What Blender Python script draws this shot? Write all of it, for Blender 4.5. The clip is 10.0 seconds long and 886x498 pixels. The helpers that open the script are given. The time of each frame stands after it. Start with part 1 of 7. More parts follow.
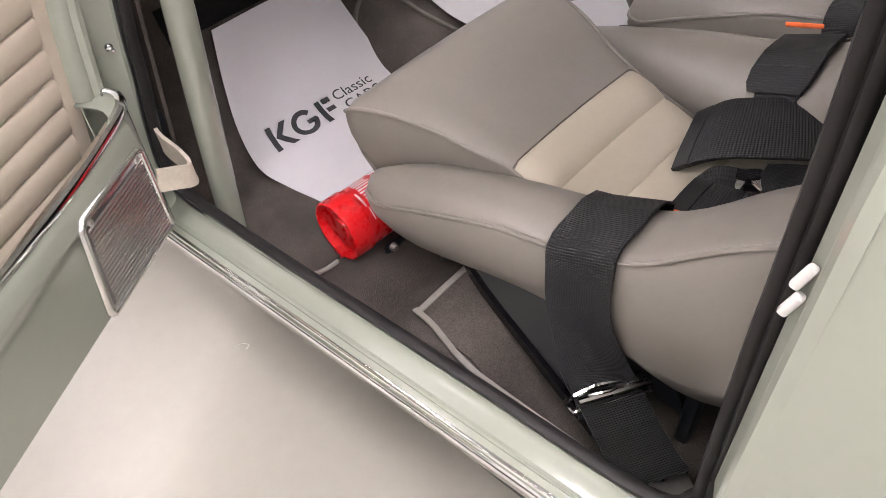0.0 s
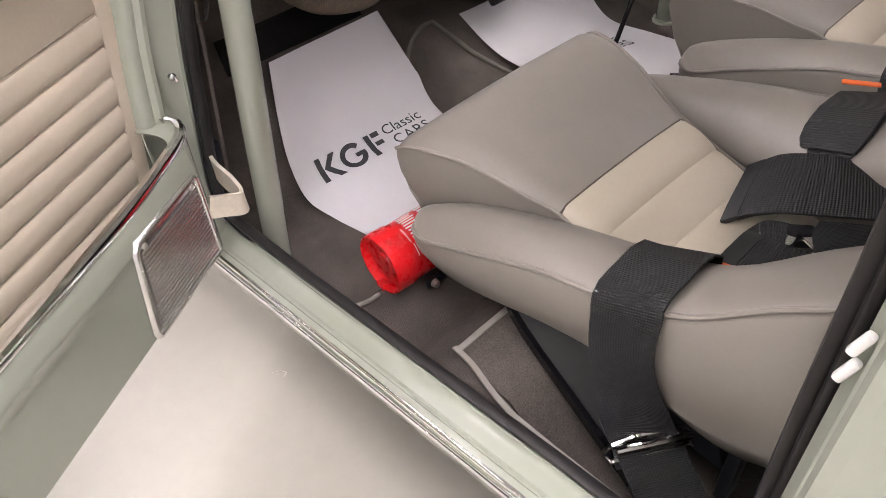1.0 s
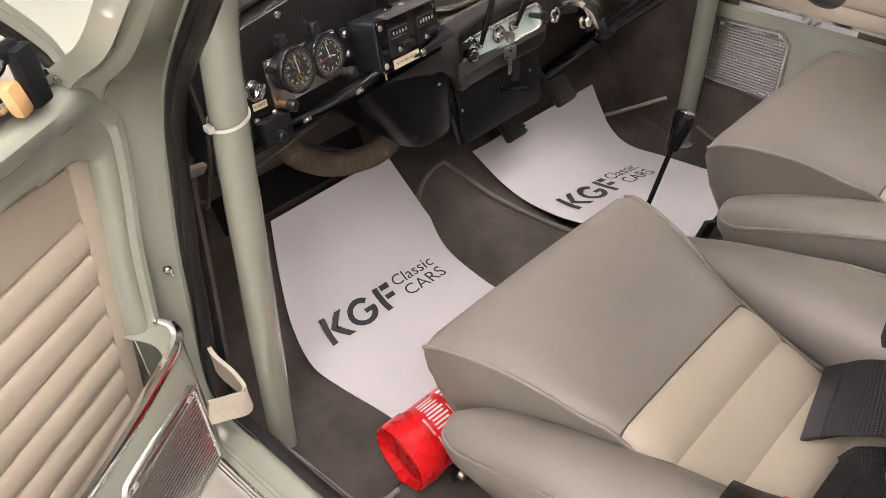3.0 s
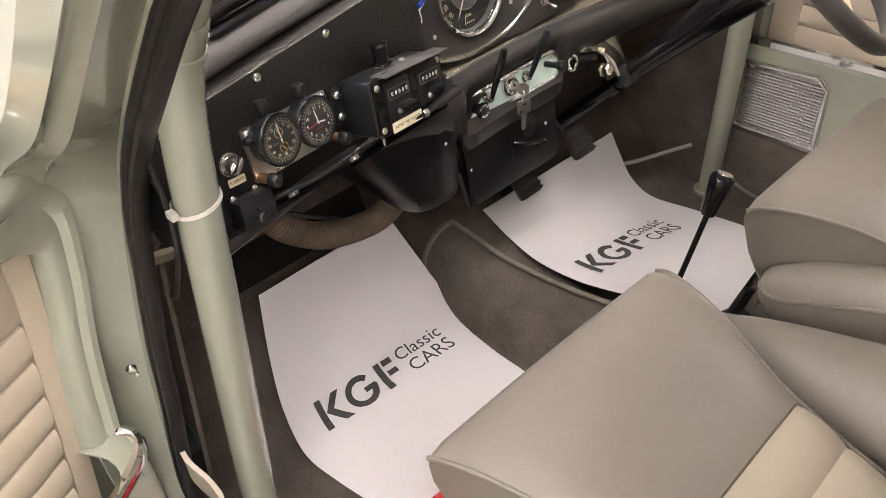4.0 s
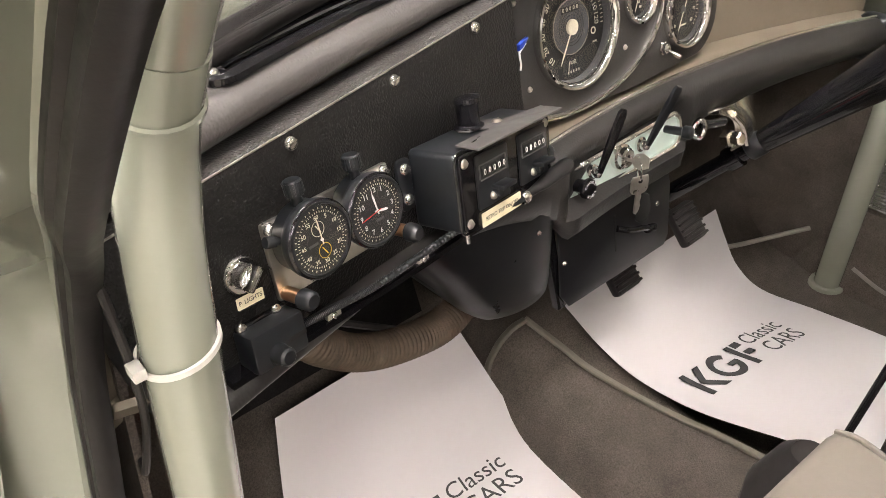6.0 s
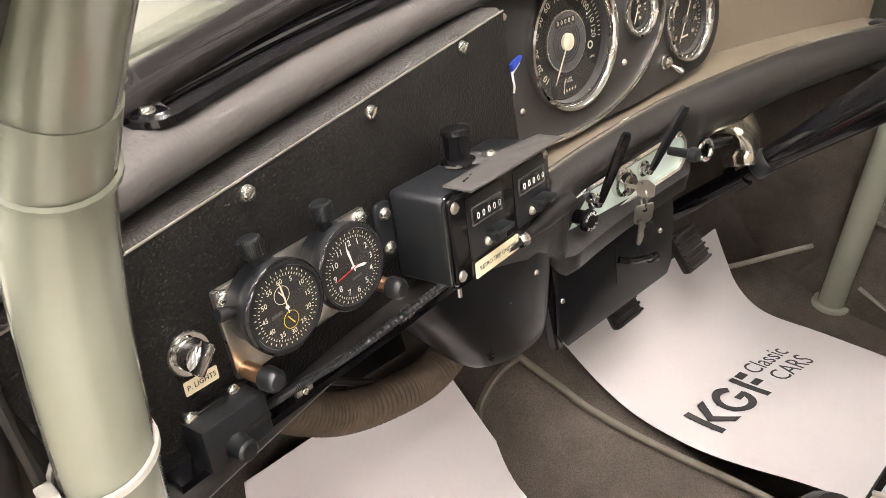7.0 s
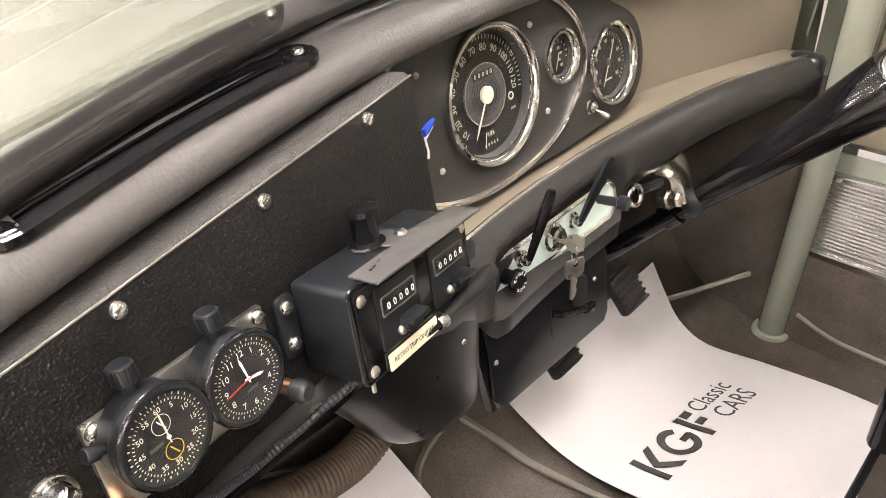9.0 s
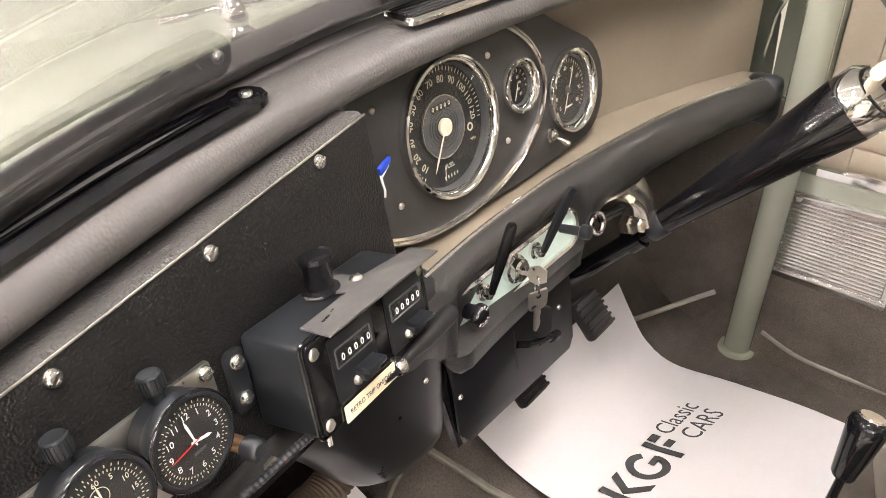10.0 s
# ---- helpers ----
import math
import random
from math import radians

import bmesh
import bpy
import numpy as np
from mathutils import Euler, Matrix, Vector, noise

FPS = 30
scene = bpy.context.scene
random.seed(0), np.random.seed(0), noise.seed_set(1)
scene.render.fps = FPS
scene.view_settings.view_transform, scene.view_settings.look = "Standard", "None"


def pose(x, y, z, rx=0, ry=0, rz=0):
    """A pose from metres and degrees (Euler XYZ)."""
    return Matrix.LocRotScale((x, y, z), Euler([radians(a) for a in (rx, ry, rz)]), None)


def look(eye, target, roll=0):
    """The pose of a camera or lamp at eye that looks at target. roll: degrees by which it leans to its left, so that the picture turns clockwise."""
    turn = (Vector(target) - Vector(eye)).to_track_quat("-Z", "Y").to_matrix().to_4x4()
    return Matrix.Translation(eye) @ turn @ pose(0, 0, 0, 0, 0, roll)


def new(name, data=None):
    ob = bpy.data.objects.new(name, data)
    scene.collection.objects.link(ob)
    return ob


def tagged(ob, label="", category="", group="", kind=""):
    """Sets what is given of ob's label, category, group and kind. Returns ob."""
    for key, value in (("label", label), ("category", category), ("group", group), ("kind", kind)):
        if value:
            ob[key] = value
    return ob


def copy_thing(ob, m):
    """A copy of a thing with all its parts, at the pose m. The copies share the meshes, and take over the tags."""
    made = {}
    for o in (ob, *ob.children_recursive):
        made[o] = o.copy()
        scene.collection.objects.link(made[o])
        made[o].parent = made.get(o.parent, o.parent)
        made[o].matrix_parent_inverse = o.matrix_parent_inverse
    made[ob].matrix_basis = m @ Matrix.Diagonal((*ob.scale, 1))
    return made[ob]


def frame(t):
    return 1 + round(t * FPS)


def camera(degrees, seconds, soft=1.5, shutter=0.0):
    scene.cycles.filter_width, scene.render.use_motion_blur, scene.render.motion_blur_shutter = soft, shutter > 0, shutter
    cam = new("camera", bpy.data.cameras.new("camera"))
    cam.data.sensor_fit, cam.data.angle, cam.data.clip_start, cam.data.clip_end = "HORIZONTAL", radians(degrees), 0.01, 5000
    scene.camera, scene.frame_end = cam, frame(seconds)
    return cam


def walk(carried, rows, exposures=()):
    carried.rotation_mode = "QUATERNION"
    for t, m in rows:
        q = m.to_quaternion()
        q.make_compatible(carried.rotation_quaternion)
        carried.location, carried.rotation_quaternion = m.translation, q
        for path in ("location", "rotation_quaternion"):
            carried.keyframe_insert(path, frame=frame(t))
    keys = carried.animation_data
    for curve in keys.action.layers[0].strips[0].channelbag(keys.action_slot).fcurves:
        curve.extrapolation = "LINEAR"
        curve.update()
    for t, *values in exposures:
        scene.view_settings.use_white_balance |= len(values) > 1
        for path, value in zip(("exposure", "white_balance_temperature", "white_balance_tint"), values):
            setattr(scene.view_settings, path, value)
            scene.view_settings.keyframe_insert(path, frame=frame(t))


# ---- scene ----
cam = camera(60.3, 10.0, soft=0.75)
PATH = [
    (0, (-1.014, -0.943, 1.098), (-0.052, 0.036, -0.357), -4.5),
    (0.5, (-1.032, -0.935, 1.104), (-0.099, 0.121, -0.316), -4.3),
    (1, (-1.022, -0.93, 1.11), (-0.076, 0.15, -0.282), -3.9),
    (1.5, (-1.0, -0.902, 1.123), (-0.034, 0.198, -0.24), -3.5),
    (2, (-0.978, -0.853, 1.141), (0.015, 0.254, -0.197), -3.4),
    (2.5, (-0.95, -0.8, 1.161), (0.072, 0.313, -0.149), -3.4),
    (2.7, (-0.936, -0.763, 1.177), (0.104, 0.337, -0.129), -3.0),
    (3.8, (-0.817, -0.631, 1.149), (0.256, 0.503, -0.101), -3.8),
    (4, (-0.799, -0.613, 1.144), (0.268, 0.536, -0.097), -3.9),
    (4.5, (-0.755, -0.562, 1.127), (0.308, 0.616, -0.09), -3.5),
    (5, (-0.721, -0.511, 1.093), (0.337, 0.698, -0.099), -3.0),
    (5.5, (-0.689, -0.435, 1.074), (0.367, 0.799, -0.093), -2.5),
    (5.7, (-0.675, -0.405, 1.058), (0.383, 0.835, -0.101), -2.3),
    (6.8, (-0.611, -0.302, 1.022), (0.488, 0.911, -0.127), -2.0),
    (7, (-0.599, -0.296, 1.02), (0.508, 0.911, -0.128), -2.1),
    (7.5, (-0.573, -0.287, 1.021), (0.559, 0.897, -0.126), -2.2),
    (8, (-0.563, -0.282, 1.026), (0.593, 0.884, -0.116), -2.3),
    (8.5, (-0.549, -0.277, 1.031), (0.633, 0.872, -0.101), -2.3),
    (9, (-0.536, -0.273, 1.036), (0.677, 0.857, -0.083), -2.2),
    (9.5, (-0.523, -0.268, 1.044), (0.72, 0.84, -0.063), -2.0),
    (10, (-0.512, -0.266, 1.048), (0.762, 0.816, -0.05), -1.8),
]
EXPOSURES = [(0, 0.0, 6250, 16), (2, 0.08, 6400, 16), (4, 0.24, 6800, 13), (5.5, 0.54, 6850, 11), (7.5, 0.85, 6950, 11), (10, 0.98, 6800, 11)]
walk(cam, [(t, look(eye, target, roll)) for t, eye, target, roll in PATH], EXPOSURES)

# ---------------------------------------------------------------- light and surroundings
world = bpy.data.worlds.new("showroom_world")
scene.world = world
world.use_nodes = True
world.node_tree.nodes["Background"].inputs[0].default_value = (0.9, 0.92, 1.0, 1)
world.node_tree.nodes["Background"].inputs[1].default_value = 0.15


# ---------------------------------------------------------------- materials
def principled(name):
    m = bpy.data.materials.new(name)
    m.use_nodes = True
    nt = m.node_tree
    b = nt.nodes["Principled BSDF"]
    return m, nt, b


def coords(nt, scale):
    tc = nt.nodes.new("ShaderNodeTexCoord")
    mp = nt.nodes.new("ShaderNodeMapping")
    mp.inputs["Scale"].default_value = scale if isinstance(scale, tuple) else (scale,) * 3
    nt.links.new(tc.outputs["Object"], mp.inputs["Vector"])
    return mp.outputs[0]


def noise_tex(nt, scale, detail=4.0, rough=0.55, stretch=(1, 1, 1)):
    n = nt.nodes.new("ShaderNodeTexNoise")
    n.inputs["Scale"].default_value = scale
    n.inputs["Detail"].default_value = detail
    n.inputs["Roughness"].default_value = rough
    nt.links.new(coords(nt, tuple(stretch)), n.inputs["Vector"])
    return n.outputs["Fac"]


def ramp(nt, fac, c1, c2, p1=0.3, p2=0.7):
    r = nt.nodes.new("ShaderNodeValToRGB")
    r.color_ramp.elements[0].position, r.color_ramp.elements[1].position = p1, p2
    r.color_ramp.elements[0].color, r.color_ramp.elements[1].color = (*c1, 1), (*c2, 1)
    nt.links.new(fac, r.inputs["Fac"])
    return r.outputs["Color"]


def mix(nt, fac, a, b, how="MIX"):
    x = nt.nodes.new("ShaderNodeMix")
    x.data_type, x.blend_type = "RGBA", how
    for sock, val in ((x.inputs[0], fac), (x.inputs[6], a), (x.inputs[7], b)):
        if isinstance(val, (int, float)):
            sock.default_value = val
        elif isinstance(val, tuple):
            sock.default_value = (*val, 1)
        else:
            nt.links.new(val, sock)
    return x.outputs[2]


def bump(nt, b, height, strength=0.3, dist=0.001):
    n = nt.nodes.new("ShaderNodeBump")
    n.inputs["Strength"].default_value = strength
    n.inputs["Distance"].default_value = dist
    nt.links.new(height, n.inputs["Height"])
    old = b.inputs["Normal"].links
    if old:
        nt.links.new(old[0].from_socket, n.inputs["Normal"])
    nt.links.new(n.outputs[0], b.inputs["Normal"])


def surf(name, col, rough=0.5, metal=0.0, vary=0.12, vscale=9.0, coat=0.0, bump_scale=0.0, bump_str=0.2, bump_d=0.0006,
         rough_vary=0.08, fine=0.06, fscale=160.0, stretch=(1, 1, 1), spec=0.5):
    """A surface with colour drift at two scales, uneven gloss and a fine relief."""
    m, nt, b = principled(name)
    lo = tuple(c * (1 - vary) for c in col)
    hi = tuple(min(1.0, c * (1 + vary)) for c in col)
    c1 = ramp(nt, noise_tex(nt, vscale, 5.0, 0.6, stretch), lo, hi)
    if fine:
        f = ramp(nt, noise_tex(nt, fscale, 3.0, 0.6, stretch), (1 - fine,) * 3, (1.0,) * 3)
        c1 = mix(nt, 1.0, c1, f, "MULTIPLY")
    nt.links.new(c1, b.inputs["Base Color"])
    r = nt.nodes.new("ShaderNodeMapRange")
    r.inputs["To Min"].default_value = max(0.02, rough - rough_vary)
    r.inputs["To Max"].default_value = min(1.0, rough + rough_vary)
    nt.links.new(noise_tex(nt, vscale * 3.1, 4.0), r.inputs["Value"])
    nt.links.new(r.outputs[0], b.inputs["Roughness"])
    b.inputs["Metallic"].default_value = metal
    b.inputs["Specular IOR Level"].default_value = spec
    b.inputs["Coat Weight"].default_value = coat
    b.inputs["Coat Roughness"].default_value = 0.06
    if bump_scale:
        bump(nt, b, noise_tex(nt, bump_scale, 3.0, 0.6, stretch), bump_str, bump_d)
    return m


def grain(m, scale=420.0, strength=0.5, dist=0.0008):
    """Leather grain: a cellular relief."""
    nt = m.node_tree
    v = nt.nodes.new("ShaderNodeTexVoronoi")
    v.feature = "SMOOTH_F1"
    v.inputs["Scale"].default_value = scale
    nt.links.new(coords(nt, 1.0), v.inputs["Vector"])
    bump(nt, nt.nodes["Principled BSDF"], v.outputs["Distance"], strength, dist)
    return m


PAINT = surf("grey_green_paint", (0.262, 0.279, 0.226), 0.22, 0.0, 0.04, 3.0, 1.0, 7, 0.05, 0.0010, 0.05, 0.02, 60)
CHROME = surf("chrome", (0.80, 0.80, 0.79), 0.06, 1.0, 0.05, 20, 0, 60, 0.05, 0.0003, 0.03, 0.03)
NICKEL = surf("warm_nickel_plate", (0.86, 0.82, 0.73), 0.24, 1.0, 0.08, 30, 0, 60, 0.05, 0.0003, 0.05, 0.05)
ALU = surf("dull_bright_metal", (0.80, 0.79, 0.765), 0.24, 1.0, 0.04, 12, 0, 300, 0.03, 0.0002, 0.06, 0.03)
# darker ground between the ribs of the kick plates
GROOVE = surf("dark_groove", (0.17, 0.16, 0.15), 0.5, 0.6, 0.2, 40, 0, 200, 0.1, 0.0003)
STEEL = surf("bare_steel", (0.62, 0.60, 0.55), 0.30, 1.0, 0.1, 40, 0, 200, 0.15, 0.0003)
BRASS = surf("copper_stud", (0.55, 0.33, 0.2), 0.35, 1.0, 0.15, 60)
RUBBER = surf("black_rubber", (0.018, 0.0165, 0.016), 0.45, 0.0, 0.3, 14, 0, 250, 0.2, 0.0005, 0.12, 0.15, spec=0.28)
CARPET = surf("charcoal_carpet", (0.118, 0.103, 0.089), 0.95, 0.0, 0.28, 13, 0, 700, 0.9, 0.0025, 0.03, 0.5, 480, spec=0.1)
CARPET_B = surf("brown_grey_carpet", (0.145, 0.126, 0.108), 0.95, 0.0, 0.26, 12, 0, 700, 0.9, 0.0025, 0.03, 0.5, 480, spec=0.1)
BINDING = surf("grey_vinyl_binding", (0.22, 0.205, 0.18), 0.55, 0.0, 0.12, 30, 0, 300, 0.2)
BIND_DARK = surf("olive_vinyl_binding", (0.125, 0.116, 0.092), 0.5, 0.0, 0.2, 30, 0, 300, 0.2)
VINYL = grain(surf("grey_seat_vinyl", (0.195, 0.177, 0.153), 0.42, 0.0, 0.06, 6, 0, 22, 0.16, 0.003, 0.06, 0.04, spec=0.6), 900, 0.15, 0.0004)
SEAM = surf("brown_seam_thread", (0.11, 0.092, 0.07), 0.6, 0.0, 0.1, 40)
CREAM = grain(surf("cream_seat_vinyl", (0.40, 0.355, 0.275), 0.45, 0.0, 0.04, 6, 0, 25, 0.12, 0.003, 0.06, 0.03), 900, 0.15, 0.0004)
TRIM = grain(surf("cream_door_trim", (0.49, 0.428, 0.335), 0.5, 0.0, 0.06, 6, 0, 30, 0.12, 0.002, 0.06, 0.04), 800, 0.2, 0.0004)
TAN = grain(surf("tan_trim", (0.19, 0.162, 0.122), 0.45, 0.0, 0.08, 5, 0, 40, 0.12, 0.002, 0.06, 0.04), 800, 0.2, 0.0004)
HEADLINING = surf("cream_headlining", (0.72, 0.69, 0.62), 0.8, 0.0, 0.04, 8, 0, 500, 0.2)
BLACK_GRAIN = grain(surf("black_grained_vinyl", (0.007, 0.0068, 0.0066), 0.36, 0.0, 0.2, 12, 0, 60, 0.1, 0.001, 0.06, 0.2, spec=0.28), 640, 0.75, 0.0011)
BLACK_LIP = grain(surf("black_shelf_padding", (0.022, 0.0212, 0.0205), 0.34, 0.0, 0.12, 9, 0, 14, 0.1, 0.002, 0.06, 0.1, spec=0.34), 420, 0.3, 0.0007)
BLACK_PAD = grain(surf("black_dash_padding", (0.060, 0.0565, 0.0545), 0.38, 0.0, 0.12, 9, 0, 14, 0.1, 0.002, 0.06, 0.1, spec=0.55), 420, 0.35, 0.0008)
# scuffed black grain, base raised to paint in windscreen light on the plate's fold
LIT_TOP_GRAIN = grain(surf("lit_scuffed_black_grain", (0.048, 0.046, 0.044), 0.5, 0.0, 0.2, 12, 0, 60, 0.1, 0.001, 0.06, 0.2, spec=0.4), 520, 0.9, 0.0014)
BLACK = surf("black_semi_gloss", (0.0085, 0.0100, 0.0120), 0.34, 0.0, 0.2, 25, 0, 260, 0.12, 0.0004, 0.1, 0.2, spec=0.45)
TOE_BLACK = surf("black_toe_sheet", (0.017, 0.016, 0.0155), 0.95, 0.0, 0.3, 18, 0, 600, 0.6, 0.002, 0.03, 0.4, 420, spec=0.1)
BLACK_GLOSS = surf("black_gloss_enamel", (0.005, 0.005, 0.006), 0.09, 0.0, 0.2, 25, 0.0, 0, 0, 0, 0.05, 0.1)
BLACK_MATT = surf("black_matt_plate", (0.009, 0.0093, 0.0096), 0.42, 0.0, 0.15, 25, 0, 500, 0.25, 0.0004, 0.08, 0.2, spec=0.45)
BLACK_SATIN = surf("black_satin_casing", (0.007, 0.0075, 0.009), 0.30, 0.0, 0.15, 12, 0, 30, 0.05, 0.0006, 0.06, 0.15, spec=0.4)
GREY_PLATE = surf("grey_worn_plate", (0.055, 0.053, 0.052), 0.42, 0.0, 0.12, 30, 0, 300, 0.15, 0.0004, 0.1, 0.2)
BIN_BLACK = surf("binnacle_crackle_black", (0.020, 0.019, 0.018), 0.46, 0.0, 0.12, 20, 0, 900, 0.35, 0.0005, 0.06, 0.2)


def weave(name, lo, hi, along, across, rough, relief):
    """Ribbed webbing: ribs follow the strap's own length and width."""
    m, nt, b = principled(name)
    uv = nt.nodes.new("ShaderNodeTexCoord")
    waves = []
    for axis, period in (("Y", along), ("X", across)):
        w = nt.nodes.new("ShaderNodeTexWave")
        w.wave_type, w.bands_direction = "BANDS", axis
        w.inputs["Scale"].default_value = 0.314 / period
        w.inputs["Distortion"].default_value = 0.0
        nt.links.new(uv.outputs["UV"], w.inputs["Vector"])
        waves.append(w)
    both = nt.nodes.new("ShaderNodeMath")
    both.operation = "MULTIPLY"
    soft = nt.nodes.new("ShaderNodeMath")
    soft.operation = "MULTIPLY_ADD"
    soft.inputs[1].default_value, soft.inputs[2].default_value = 0.6, 0.4
    nt.links.new(waves[1].outputs["Fac"], soft.inputs[0])
    nt.links.new(waves[0].outputs["Fac"], both.inputs[0])
    nt.links.new(soft.outputs[0], both.inputs[1])
    nt.links.new(ramp(nt, both.outputs[0], lo, hi, 0.15, 0.8), b.inputs["Base Color"])
    b.inputs["Roughness"].default_value = rough
    b.inputs["Specular IOR Level"].default_value = 0.4
    bump(nt, b, both.outputs[0], 1.0, relief)
    return m


WEB = weave("black_webbing", (0.003, 0.003, 0.0035), (0.015, 0.0147, 0.016), 0.0031, 0.0036, 0.50, 0.0009)
WEB_PAD = weave("black_harness_pad", (0.003, 0.003, 0.0033), (0.013, 0.0127, 0.0135), 0.0038, 0.0030, 0.58, 0.0008)
WEB_HEM = surf("black_hem_tape", (0.010, 0.010, 0.0105), 0.42, 0.0, 0.15, 30, 0, 900, 0.3, 0.0004, 0.06, 0.3, spec=0.4)
PAPER = surf("white_paper", (0.575, 0.562, 0.570), 0.75, 0.0, 0.015, 7, 0, 30, 0.05, 0.001, 0.04, 0.01)
INK = surf("black_print", (0.03, 0.03, 0.032), 0.6, 0.0, 0.25, 40)
RED = surf("red_plastic", (0.62, 0.012, 0.014), 0.28, 0.0, 0.06, 20, 0.2, 60, 0.02, 0.0004, 0.06, 0.05)
WHITE_INK = surf("white_print", (0.75, 0.73, 0.72), 0.6, 0.0, 0.08, 40)
ORANGE = surf("orange_tag", (0.75, 0.13, 0.02), 0.6, 0.0, 0.1, 60, 0, 500, 0.3)
DIAL = surf("black_dial", (0.008, 0.008, 0.008), 0.5, 0.0, 0.1, 60)
DIAL_GREY = surf("grey_dial", (0.06, 0.062, 0.064), 0.45, 0.0, 0.1, 60)
LUME = surf("cream_marking", (0.72, 0.66, 0.52), 0.6, 0.0, 0.06, 60)
YELLOW = surf("yellow_marking", (0.75, 0.48, 0.05), 0.6, 0.0, 0.06, 60)
RED_HAND = surf("red_hand", (0.65, 0.02, 0.02), 0.5, 0.0, 0.06, 60)
LABEL = surf("cream_label_tape", (0.70, 0.62, 0.44), 0.5, 0.0, 0.08, 60)
MINT = surf("pale_green_switch_panel", (0.46, 0.58, 0.52), 0.35, 0.0, 0.06, 30, 0.3)
STRAPV = surf("beige_vinyl_strap", (0.50, 0.45, 0.36), 0.5, 0.0, 0.08, 40, 0, 300, 0.2)
HOSE = surf("brown_ribbed_hose", (0.088, 0.064, 0.043), 0.75, 0.0, 0.25, 30, 0, 400, 0.4, 0.001, 0.06, 0.3)
WHITE_PL = surf("white_plastic", (0.78, 0.77, 0.73), 0.35, 0.0, 0.04, 40)
CABLE_TIE = surf("pale_cable_tie", (0.6, 0.59, 0.55), 0.4, 0.0, 0.05, 40)
BLUE = surf("blue_plastic", (0.010, 0.035, 0.27), 0.35, 0.0, 0.1, 40)
ROOM_FLOOR = surf("cream_resin_floor", (0.345, 0.328, 0.282), 0.33, 0.0, 0.08, 1.3, 0.0, 3.5, 0.03, 0.01, 0.02, 0.04, 30)
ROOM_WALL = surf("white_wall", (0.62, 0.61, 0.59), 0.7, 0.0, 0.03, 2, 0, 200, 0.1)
# unseen east and south walls, greyed to cut fill light into the car
ROOM_LOW_FILL = surf("low_fill_grey_wall", (0.45, 0.44, 0.43), 0.7, 0.0, 0.05, 2, 0, 200, 0.1)
# ceiling colour toned down so lamp reflections gain contrast
ROOM_CEIL = surf("dimmed_ceiling", (0.42, 0.42, 0.41), 0.8, 0.0, 0.03, 2)
TYRE = surf("tyre_rubber", (0.02, 0.02, 0.02), 0.7, 0.0, 0.2, 20, 0, 100, 0.3)
OAK = surf("ochre_plastic", (0.62, 0.40, 0.18), 0.45, 0.0, 0.08, 60)

GLASS, _nt, _b = principled("clear_glass")
_b.inputs["Base Color"].default_value = (1, 1, 1, 1)
_b.inputs["Roughness"].default_value = 0.0
_b.inputs["IOR"].default_value = 1.45
_b.inputs["Transmission Weight"].default_value = 1.0

LAMP, _nt, _b = principled("lamp_diffuser")
_b.inputs["Base Color"].default_value = (0.9, 0.9, 0.9, 1)
_b.inputs["Emission Color"].default_value = (1.0, 0.93, 0.915, 1)
_b.inputs["Emission Strength"].default_value = 54.0


# ---------------------------------------------------------------- building tools
def V(*a):
    return Vector(a if len(a) > 1 else a[0])


def finish(bm, smooth=True, angle=40):
    if smooth:
        lim = radians(angle)
        for f in bm.faces:
            f.smooth = True
        for e in bm.edges:
            if len(e.link_faces) == 2 and e.calc_face_angle(0) > lim:
                e.smooth = False
    return bm


def part(name, bm, material, parent=None, label="", angle=40):
    finish(bm, True, angle)
    me = bpy.data.meshes.new(name)
    bm.normal_update()
    bm.to_mesh(me)
    bm.free()
    me.materials.append(material)
    ob = new(name, me)
    if parent is not None:
        ob.parent = parent
    if label:
        ob["label"] = label
    return ob


def thing(name, label, category, m=None, group="", kind=""):
    ob = new(name)
    ob.empty_display_size = 0.05
    if m is not None:
        ob.matrix_world = m
        ob.matrix_basis = m
    return tagged(ob, label, category, group, kind)


def axes(o, right, up):
    """A frame with x right, y up and z towards the viewer."""
    r = V(right).normalized()
    u = V(up)
    u = (u - r * u.dot(r)).normalized()
    n = r.cross(u)
    m = Matrix((r, u, n)).transposed().to_4x4()
    m.translation = V(o)
    return m


def moved(bm, m):
    bmesh.ops.transform(bm, matrix=m, verts=bm.verts)
    return bm


def join(*bms):
    out = bmesh.new()
    for b in bms:
        me = bpy.data.meshes.new("tmp")
        b.to_mesh(me)
        b.free()
        out.from_mesh(me)
        bpy.data.meshes.remove(me)
    return out


def box(sx, sy, sz, bevel=0.0, seg=2, m=None, c=(0, 0, 0)):
    bm = bmesh.new()
    bmesh.ops.create_cube(bm, size=1.0)
    bmesh.ops.scale(bm, vec=(sx, sy, sz), verts=bm.verts)
    if bevel:
        bmesh.ops.bevel(bm, geom=bm.edges[:], offset=bevel, segments=seg, affect="EDGES", profile=0.5)
    bmesh.ops.translate(bm, vec=c, verts=bm.verts)
    return moved(bm, m) if m is not None else bm


